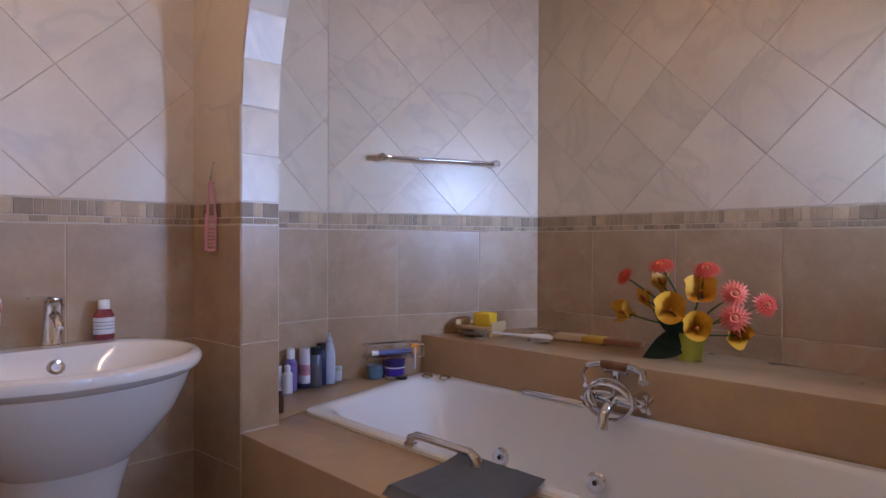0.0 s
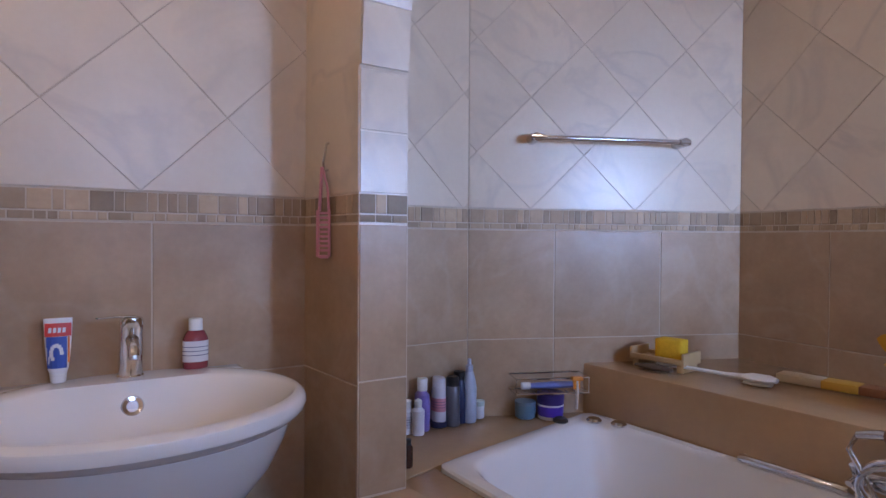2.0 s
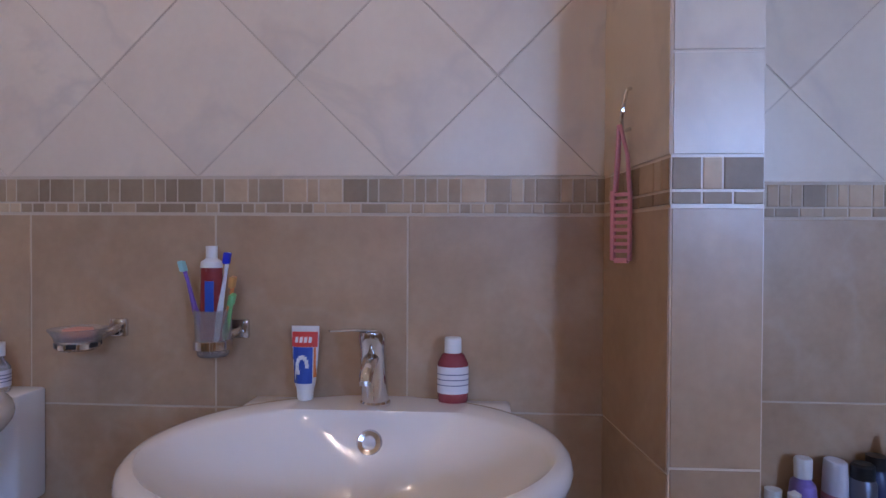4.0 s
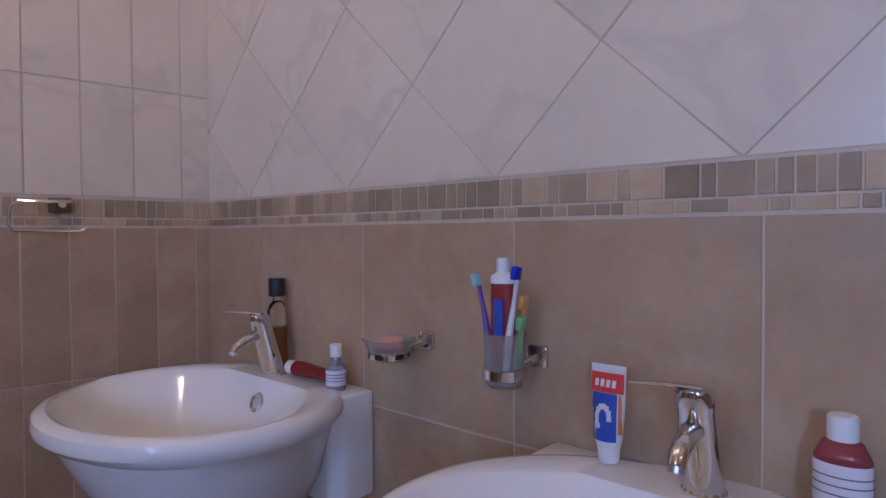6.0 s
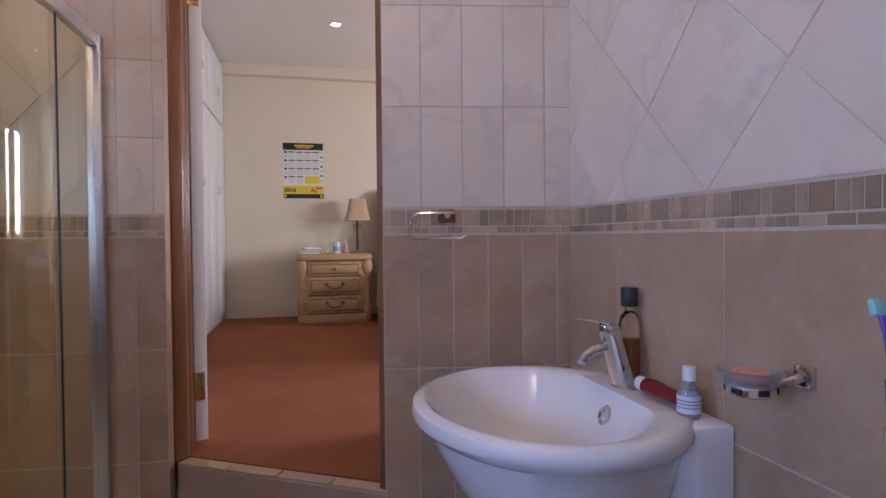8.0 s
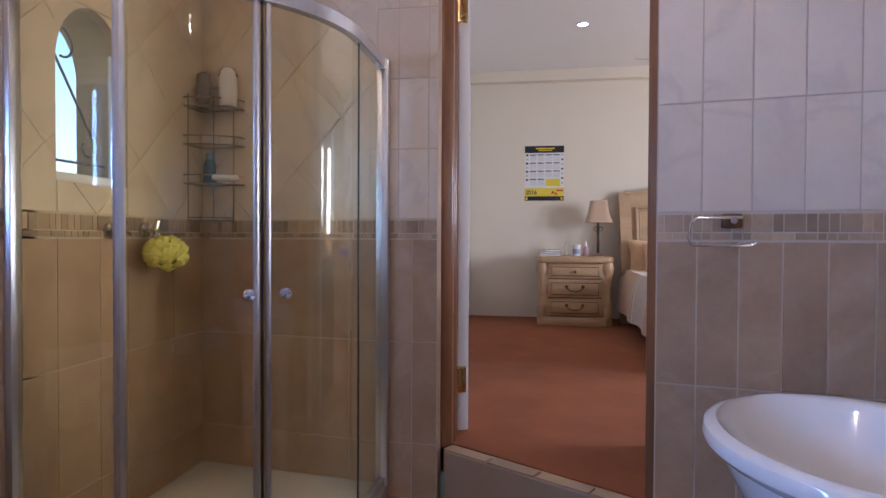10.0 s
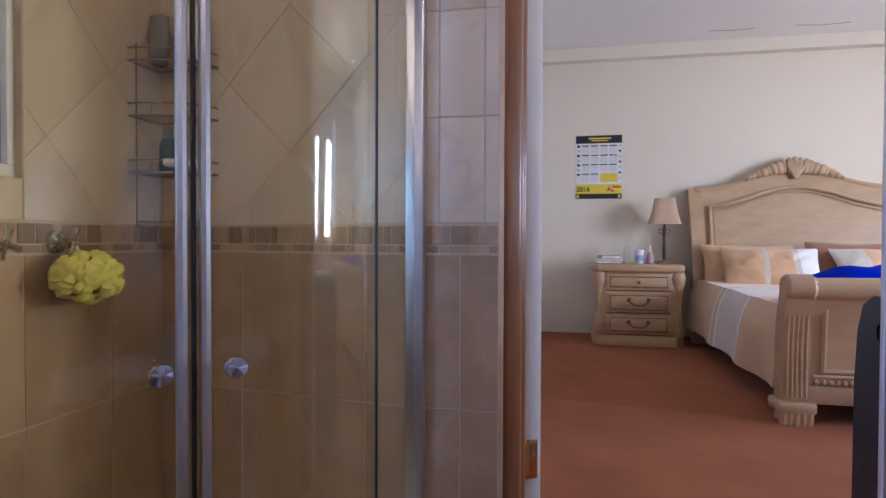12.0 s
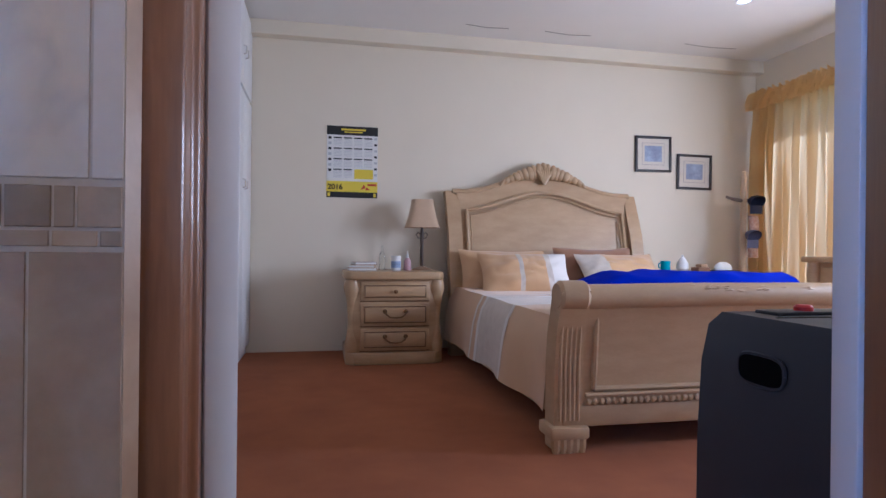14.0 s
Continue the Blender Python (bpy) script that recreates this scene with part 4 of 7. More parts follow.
tr = cn.nodes.new("ShaderNodeBsdfTranslucent")
tr.inputs[0].default_value = (0.92, 0.74, 0.42, 1)
mx = cn.nodes.new("ShaderNodeMixShader")
mx.inputs[0].default_value = 0.75
nz = cn.nodes.new("ShaderNodeTexNoise")
nz.inputs["Scale"].default_value = 180
bp = cn.nodes.new("ShaderNodeBump")
bp.inputs["Strength"].default_value, bp.inputs["Distance"].default_value = 0.3, 0.001
cn.links.new(nz.outputs["Fac"], bp.inputs["Height"])
cn.links.new(bp.outputs[0], cb_.inputs["Normal"])
cn.links.new(cb_.outputs[0], mx.inputs[1])
cn.links.new(tr.outputs[0], mx.inputs[2])
cn.links.new(mx.outputs[0], cn.nodes["Material Output"].inputs[0])
curtain()


# ---- small bathroom things ----
C = {}


def tint(name, rgb, rough=0.4, **k):
    if name not in C:
        C[name] = mat(name, rgb, rough, scale=14, amount=0.35, bump=0.0, **k)
    return C[name]


WHITE_PL, CLEAR = tint("white_plastic", (0.78, 0.78, 0.77), 0.35), M["glass"]
def frosted(name, rgb, trans=0.85, rough=0.25):
    m = bpy.data.materials.new(name)
    m.use_nodes = True
    b = m.node_tree.nodes["Principled BSDF"]
    b.inputs["Base Color"].default_value = (*rgb, 1)
    b.inputs["Transmission Weight"].default_value, b.inputs["Roughness"].default_value = trans, rough
    return m
FROST = frosted("frosted_glass", (0.86, 0.86, 0.86))
AMBER = frosted("amber_liquid", (0.35, 0.13, 0.03), 0.6, 0.1)
ROSE = frosted("rose_liquid", (0.50, 0.10, 0.12), 0.5, 0.1)


def bottle(x, y, z, name, label, body, cap, prof, cap_prof, seg=20, flat=1.0, rz=0, label_band=None, category="bottle", group=""):
    root = thing(name, label, category, (x, y, z), rz, group)
    bm = lathe(prof, seg)
    for v in bm.verts:
        v.co.y *= flat
    part("body", bm, body, root)
    part("cap", lathe(cap_prof, seg), cap, root)
    if label_band:
        z0, z1, r, mm = label_band
        lb = lathe([(r, z0), (r, z1)], seg, closed=False)
        for v in lb.verts:
            v.co.y *= flat
        part("label", lb, mm, root)
        k = z0 + (z1 - z0) * 0.3
        for i in range(3):
            ln = lathe([(r + 0.0005, k + i * (z1 - z0) * 0.2), (r + 0.0005, k + i * (z1 - z0) * 0.2 + 0.0018)], seg, closed=False)
            for v in ln.verts:
                v.co.y *= flat
            part("print_line", ln, tint("print_grey", (0.12, 0.12, 0.2), 0.6), root)
    return root


DZ = 0.581
G = "toiletries on the bath shelf"
bottle(-1.940, 1.848, DZ, "shampoo_bottle", "lilac shampoo bottle with a white cap", tint("lilac", (0.22, 0.17, 0.48), 0.3), WHITE_PL, [(0.03, 0), (0.034, 0.006), (0.035, 0.09), (0.031, 0.12), (0.014, 0.135)], [(0.017, 0.133), (0.018, 0.17), (0.016, 0.174), (0, 0.174)], flat=0.7, group=G)
bottle(-1.903, 1.812, DZ, "lotion_dispenser", "small white lotion dispenser", tint("lotion_white", (0.72, 0.72, 0.76), 0.4), WHITE_PL, [(0.02, 0), (0.021, 0.005), (0.021, 0.08), (0.012, 0.09)], [(0.012, 0.09), (0.013, 0.112), (0.006, 0.116), (0, 0.12)], group=G)
bottle(-1.935, 1.785, DZ, "lotion_bottle", "white lotion bottle with grey print", tint("lotion_white", (0.72, 0.72, 0.76), 0.4), WHITE_PL, [(0.022, 0), (0.023, 0.005), (0.023, 0.075), (0.015, 0.085)], [(0.017, 0.085), (0.017, 0.108), (0, 0.11)], label_band=(0.02, 0.06, 0.0235, tint("grey_label", (0.5, 0.5, 0.56), 0.5)), group=G)
bottle(-1.947, 1.918, DZ, "cream_tube", "white squeeze tube with red print on a dark cap", tint("tube_white", (0.68, 0.68, 0.74), 0.4), tint("navy_cap", (0.03, 0.03, 0.07), 0.35), [(0.03, 0.018), (0.031, 0.03), (0.03, 0.12), (0.027, 0.165), (0.024, 0.168)], [(0.03, 0), (0.031, 0.004), (0.03, 0.02)], flat=0.75, label_band=(0.055, 0.1, 0.0315, tint("pink_label", (0.6, 0.25, 0.3), 0.5)), group=G)
bottle(-1.928, 1.962, DZ, "deodorant_can", "slim grey aerosol can with a black top", tint("can_grey", (0.16, 0.17, 0.21), 0.3, metal=0.6), M["black"], [(0.024, 0), (0.026, 0.004), (0.026, 0.13), (0.02, 0.14)], [(0.022, 0.138), (0.022, 0.165), (0.018, 0.17), (0, 0.17)], group=G)
bottle(-1.952, 2.005, DZ, "dark_bottle", "dark round bottle with a black cap", tint("navy_plastic", (0.02, 0.03, 0.09), 0.3), M["black"], [(0.03, 0), (0.032, 0.004), (0.032, 0.12), (0.02, 0.15)], [(0.02, 0.148), (0.02, 0.178), (0, 0.18)], group=G)
bottle(-1.932, 2.035, DZ, "spray_bottle", "tall pale blue bottle with a narrow nozzle", tint("pale_blue", (0.46, 0.52, 0.64), 0.35), tint("nozzle_blue", (0.4, 0.42, 0.55), 0.4), [(0.024, 0), (0.026, 0.004), (0.026, 0.12), (0.022, 0.145), (0.016, 0.172), (0.014, 0.178)], [(0.0135, 0.176), (0.013, 0.198), (0.007, 0.204), (0.006, 0.222), (0, 0.222)], group=G)
bottle(-1.952, 2.092, DZ, "small_jar", "small white jar with a pale lid", tint("lotion_white", (0.72, 0.72, 0.76), 0.4), tint("mint_lid", (0.5, 0.58, 0.55), 0.4), [(0.018, 0), (0.019, 0.003), (0.019, 0.045)], [(0.02, 0.045), (0.02, 0.062), (0, 0.063)], group=G)
bottle(-1.865, 2.235, DZ, "teal_jar", "low teal plastic jar", tint("teal", (0.10, 0.19, 0.27), 0.3), tint("teal_lid", (0.13, 0.2, 0.28), 0.35), [(0.028, 0), (0.036, 0.006), (0.038, 0.04), (0.035, 0.05)], [(0.038, 0.05), (0.038, 0.062), (0, 0.063)], group=G, category="jar")
pj = bottle(-1.82, 2.315, DZ, "purple_tub", "deep purple cream tub with a white base", tint("purple", (0.07, 0.03, 0.36), 0.3), tint("dark_purple_lid", (0.035, 0.02, 0.13), 0.3), [(0.045, 0.012), (0.047, 0.02), (0.047, 0.055)], [(0.049, 0.055), (0.05, 0.09), (0.047, 0.094), (0, 0.094)], group=G, category="jar")
part("base", lathe([(0.043, 0), (0.045, 0.003), (0.045, 0.013)], 20), WHITE_PL, pj, "white base")
part("stripe", lathe([(0.0475, 0.048), (0.0475, 0.054)], 20, closed=False), WHITE_PL, pj)


bottle(-1.676, 1.650, DZ, "brown_vial", "small dark brown vial beside the wing wall", tint("dark_brown_glass", (0.05, 0.018, 0.012), 0.25), M["black"], [(0.014, 0), (0.015, 0.003), (0.015, 0.055), (0.009, 0.064)], [(0.010, 0.063), (0.010, 0.078), (0, 0.079)], group=G)


def along(p, q, s, off, z):
    """A point s of the way from p to q, off metres into the room (to the left)."""
    d = (Vector(q) - Vector(p)).normalized()
    v = Vector(p) + (Vector(q) - Vector(p)) * s + Vector((-d.y, d.x)) * off
    return Vector((v.x, v.y, z))


RW = (NW, CORNER)
rw_ang = math.degrees(math.atan2(CORNER[1] - NW[1], CORNER[0] - NW[0]))


def wire_rack():
    o = along(*RW, 0.735, 0.004, 0.68)
    root = thing("wire_shower_rack", "chrome wire rack on suction holders with razors and tubes in it", "rack", o, rw_ang)
    b = None
    W, D = 0.135, 0.10
    for z in (0.0, 0.055):
        ring = [(-W, 0.003, z), (-W, D, z), (W, D, z), (W, 0.003, z), (-W, 0.003, z)]
        b = tube(ring, 0.003, 6, b)
    part("frame_wire", b, M["chrome"], root)
    for k in range(9):
        x = -W + 0.03 * k + 0.015
        part("cross_wire", tube([(x, 0.003, 0.0), (x, D, 0.0)], 0.0018, 5), M["chrome"], root)
    for s in (-1, 1):
        part("upright", tube([(s * W, D, 0), (s * W, D, 0.055)], 0.002, 5), M["chrome"], root)
    return root, o


rack, ro = wire_rack()
rz_ = math.radians(rw_ang)
def rk(x, y, z):
    return (ro.x + x * math.cos(rz_) - y * math.sin(rz_), ro.y + x * math.sin(rz_) + y * math.cos(rz_), ro.z + z)
tb = thing("blue_tube", "blue and white cream tube lying in the wire rack", "tube", rk(-0.0, 0.05, 0.0185), rw_ang)
part("body", tube([(-0.09, 0, 0), (-0.02, 0, 0), (0.07, 0, 0)], [0.014, 0.016, 0.012], 12, flat=0.8), tint("tube_blue", (0.16, 0.2, 0.5), 0.35), tb)
part("cap", tube([(0.07, 0, 0), (0.10, 0, 0)], [0.013, 0.013], 12), WHITE_PL, tb, "white cap")
oz = thing("orange_razor", "orange and white razor hanging from the wire rack", "razor", rk(-0.085, 0.108, 0.055), rw_ang)
part("handle", tube([(0, 0, -0.11), (0, 0.004, -0.05), (0, 0, 0.0)], [0.007, 0.009, 0.008], 8, flat=0.6), tint("razor_white", (0.6, 0.55, 0.5), 0.4), oz)
part("grip", box(-0.012, 0.012, -0.006, 0.006, -0.04, -0.006, 0.003), tint("orange_plastic", (0.75, 0.28, 0.03), 0.4), oz, "orange grip")
part("head", box(-0.02, 0.02, -0.005, 0.012, -0.008, 0.006, 0.002), tint("orange_plastic", (0.75, 0.28, 0.03), 0.4), oz)


def towel_rail():
    root = thing("towel_rail", "chrome towel rail on the angled tiled wall", "towel rail")
    p, q = Vector((-1.841, 2.256, 1.592)), Vector((-1.625, 2.791, 1.593))
    d = (q - p).normalized()
    n = Vector((d.y, -d.x, 0))
    part("bar", tube([p - d * 0.012, q + d * 0.012], 0.0095, 14), M["chrome"], root)
    for e in (p, q):
        part("bracket", tube([e + n * 0.012, e, e - n * 0.06], [0.016, 0.017, 0.02], 14), M["chrome"], root)
        part("end_knob", tube([e - d * 0.02, e + d * 0.02], 0.014, 12), M["chrome"], root)
    return root


towel_rail()


def comb():
    root = thing("pink_comb", "pink plastic comb hanging by a loop from a hook", "comb", (-1.698, 1.408, 1.275), 50)
    t = tint("pink_plastic", (0.70, 0.30, 0.36), 0.35)
    part("handle", tube([(-0.006, 0, 0.135), (-0.008, 0, 0.08), (-0.012, 0, 0.02)], [0.006, 0.007, 0.007], 8, flat=0.6), t, root)
    part("handle", tube([(-0.004, 0, 0.135), (0.010, 0, 0.08), (0.014, 0, 0.02)], [0.005, 0.005, 0.006], 8, flat=0.6), t, root)
    part("spine", box(-0.020, -0.012, -0.005, 0.005, -0.10, 0.022, 0.002), t, root)
    part("spine", box(0.012, 0.018, -0.005, 0.005, -0.10, 0.022, 0.002), t, root)
    part("end_bar", box(-0.012, 0.012, -0.005, 0.005, -0.104, -0.095, 0.001), t, root)
    for k in range(9):
        part("tooth", box(-0.012, 0.013, -0.004, 0.004, -0.086 + k * 0.0122, -0.080 + k * 0.0122), t, root)
    hk = thing("wall_hook", "small chrome hook on the tiled wing wall", "hook", (-1.712, 1.4265, 1.405))
    part("hook", tube([(0, -0.002, 0.0), (0.006, -0.016, -0.006), (0.014, -0.020, 0.018), (0.016, -0.016, 0.045), (0.008, -0.010, 0.066), (0.004, -0.002, 0.07)], 0.0035, 8), M["chrome"], hk)


comb()


# tub fittings
def tub_jets():
    for x, y, z in ((-1.238, 2.384, 0.346), (-0.812, 2.39, 0.367), (-0.39, 2.395, 0.367)):
        part("jet", lathe([(0.038, 0.0), (0.038, 0.004), (0.030, 0.008), (0.014, 0.008), (0.013, 0.014), (0.0, 0.014)], 24, m=look((x, y, z), (x - 0.05, y + 1, z - 0.25))), M["chrome"], tub, "round chrome jet")
        part("jet_eye", lathe([(0.010, 0.014), (0.009, 0.016), (0, 0.016)], 14, m=look((x, y, z), (x - 0.05, y + 1, z - 0.25))), M["black"], tub)
    for x, y, nm, mm in ((-1.735, 2.285, "air_knob", M["black"]), (-1.675, 2.385, "pump_button", M["chrome"]), (-1.60, 2.425, "pump_button", M["chrome"])):
        part(nm, lathe([(0.026, 0), (0.027, 0.006), (0.020, 0.013), (0, 0.014)], 20, m=pose(x, y, 0.594)), mm, tub)
tub_jets()


def grab_rail(p, q, h, name_label, nrm):
    root = thing("grab_rail", name_label, "grab rail", group="bath grab rails")
    p, q, nrm = Vector(p), Vector(q), Vector(nrm)
    up = nrm * h
    part("bar", tube([p, p + up * 0.6 + (q - p) * 0.02, p + up + (q - p) * 0.10, q + up - (q - p) * 0.10, q + up * 0.6 - (q - p) * 0.02, q], [0.017, 0.016, 0.012, 0.012, 0.016, 0.017], 12), M["chrome"], root)
    for e in (p, q):
        part("foot", tube([e, e + nrm * 0.006], 0.02, 14), M["chrome"], root)


grab_rail((-1.06, 1.745, 0.594), (-0.80, 1.757, 0.594), 0.034, "chrome grab rail on the front rim of the bath", (0, 0, 1))
grab_rail((-1.19, 2.482, 0.594), (-0.925, 2.494, 0.594), 0.032, "chrome grab rail on the rear inside of the bath", (0, -0.8, 0.5))


def bath_mixer():
    root = thing("bath_mixer", "ornate chrome bath mixer with a handset and coiled hose", "bath mixer", (-0.785, 2.527, 0.652))
    y = -0.055
    part("body", tube([(-0.085, y, 0), (-0.05, y, 0), (0.05, y, 0), (0.085, y, 0)], [0.02, 0.024, 0.024, 0.02], 14), M["chrome"], root)
    for s in (-1, 1):
        part("wall_union", tube([(s * 0.075, 0.03, 0), (s * 0.075, 0.0, 0), (s * 0.075, y, 0)], [0.032, 0.03, 0.018], 14), M["chrome"], root)
        hd = tube([(s * 0.085, y, 0), (s * 0.12, y, 0)], [0.016, 0.012], 12)
        for a in range(4):
            t = a * math.pi / 2 + 0.4
            hd = tube([(s * 0.115, y, 0), (s * 0.118, y + 0.034 * math.cos(t), 0.034 * math.sin(t))], [0.007, 0.009], 8, hd)
        part("cross_handle", hd, M["chrome"], root)
    part("spout", tube([(0, y, 0), (0, y - 0.05, -0.01), (0, y - 0.085, -0.045), (0, y - 0.09, -0.09)], [0.02, 0.018, 0.017, 0.019], 12), M["chrome"], root)
    part("riser", tube([(0, y, 0.01), (0, y, 0.06), (0, y, 0.10)], [0.02, 0.012, 0.014], 12), M["chrome"], root)
    part("cradle", tube([(-0.05, y - 0.015, 0.115), (-0.04, y, 0.095), (0.0, y, 0.10), (0.04, y, 0.095), (0.05, y - 0.015, 0.115)], 0.008, 8), M["chrome"], root)
    hs = part("handset", tube([(-0.11, y - 0.01, 0.105), (-0.06, y - 0.01, 0.118), (0.0, y - 0.01, 0.12), (0.07, y - 0.01, 0.12), (0.11, y - 0.02, 0.11), (0.125, y - 0.045, 0.085)], [0.010, 0.012, 0.013, 0.012, 0.012, 0.018], 12), M["chrome"], root)
    part("wooden_grip", tube([(-0.05, y - 0.01, 0.119), (0.05, y - 0.01, 0.12)], 0.0165, 12), M["wood_frame"], hs, "turned brown wooden grip")
    hose = []
    for i in range(60):
        t = i / 59 * 2 * math.pi * 1.55 + 2.4
        r = 0.085 + 0.012 * math.sin(i * 0.2)
        hose.append((0.01 + r * 1.05 * math.cos(t), y - 0.03 - 0.0006 * i, 0.005 - r * 0.75 * math.sin(t)))
    hose = [(-0.11, y - 0.01, 0.105), (-0.125, y - 0.02, 0.07)] + hose
    part("hose", tube(hose, 0.0065, 8), M["chrome"], root)


bath_mixer()

tw = thing("grey_towel", "grey towelling mat draped over the rim of the bath", "towel", (0, 0, 0))
rows = []
prof = [(1.456, 0.42), (1.458, 0.50), (1.464, 0.570), (1.48, 0.592), (1.52, 0.590), (1.60, 0.589), (1.68, 0.590), (1.735, 0.598), (1.757, 0.602), (1.762, 0.597)]
for i in range(25):
    x = -0.86 + 0.29 * i / 24
    rows.append([(x - 0.004 * k + 0.003 * noise.noise((k, i * 0.3, 2)), py + 0.045 * (x + 0.86) + 0.028 + 0.002 * noise.noise((i * 0.4, k * 0.7, 4)) - (0.016 if k < 3 else 0), pz + 0.002 * noise.noise((i * 0.5, k, 7)) + 0.005) for k, (py, pz) in enumerate(prof)])
bm = loft(rows, ring=False)
bmesh.ops.solidify(bm, geom=bm.faces[:], thickness=0.007)
part("cloth", bm, M["grey_towel"], tw)

# ledge things
LZ = 0.766
def sponge_dish():
    root = thing("bamboo_soap_box", "slatted bamboo soap box on the bath ledge", "soap dish", (-1.60, 2.66, LZ), 8)
    m1 = tint("bamboo", (0.52, 0.36, 0.18), 0.5)
    for s in (-1, 1):
        part("rail", box(-0.10, 0.10, s * 0.055 - 0.006, s * 0.055 + 0.006, 0.03, 0.048, 0.002), m1, root)
        part("foot", box(s * 0.085 - 0.012, s * 0.085 + 0.012, -0.05, 0.05, 0.0, 0.03, 0.002), m1, root)
        part("end", box(s * 0.1 - 0.005, s * 0.1 + 0.005, -0.06, 0.06, 0.026, 0.07, 0.003), m1, root)
    for k in range(6):
        part("slat", box(-0.095, 0.095, -0.047 + k * 0.0175, -0.036 + k * 0.0175, 0.03, 0.036, 0.001), m1, root)
    sp = thing("yellow_sponge", "bright yellow foam sponge in the soap box", "sponge", (-1.575, 2.665, LZ + 0.037), 12)
    part("foam", box(-0.048, 0.048, -0.034, 0.034, 0.0, 0.072, 0.008, 3), mat("yellow_foam", (0.78, 0.48, 0.02), 0.9, second=(0.6, 0.34, 0.01), scale=60, amount=0.8, fine=200, bump=0.5), sp)
sponge_dish()
br = thing("bath_brush", "long handled white bath brush lying on the ledge", "brush", (-1.40, 2.66, LZ), 14)
part("handle", tube([(-0.20, 0, 0.022), (-0.08, 0, 0.024), (0.03, 0, 0.022), (0.10, 0, 0.022)], [0.009, 0.008, 0.009, 0.016], 10, flat=0.7), WHITE_PL, br)
part("head", tube([(0.085, 0, 0.024), (0.11, 0, 0.024), (0.16, 0, 0.024), (0.185, 0, 0.024)], [0.018, 0.034, 0.034, 0.018], 14, flat=0.4), WHITE_PL, br)
part("bristles", tube([(0.09, 0, 0.008), (0.13, 0, 0.008), (0.17, 0, 0.008)], [0.02, 0.028, 0.02], 14, flat=0.28), tint("bristle", (0.7, 0.7, 0.66), 0.8), br, "pale bristles")
dk = thing("dark_loofah", "dark brush head lying under the soap box", "brush", (-1.58, 2.575, LZ), 5)
part("pad", tube([(-0.07, 0, 0.014), (0, 0, 0.016), (0.07, 0, 0.014)], [0.012, 0.026, 0.012], 12, flat=0.5), tint("dark_bristle", (0.10, 0.065, 0.04), 0.9), dk)
bx = thing("soap_bar_box", "long cream, yellow and brown packet on the ledge", "packet", (-1.10, 2.87, LZ), 8)
part("cream_end", box(-0.19, -0.06, -0.035, 0.035, 0, 0.026, 0.003), tint("cream_card", (0.6, 0.5, 0.36), 0.5), bx, "cream end")
part("yellow_middle", box(-0.06, 0.04, -0.0345, 0.0345, 0, 0.026, 0.003), tint("mustard_card", (0.6, 0.36, 0.05), 0.5), bx, "yellow middle")
part("brown_end", box(0.04, 0.20, -0.034, 0.034, 0, 0.026, 0.003), tint("brown_card", (0.26, 0.10, 0.04), 0.5), bx, "brown end")


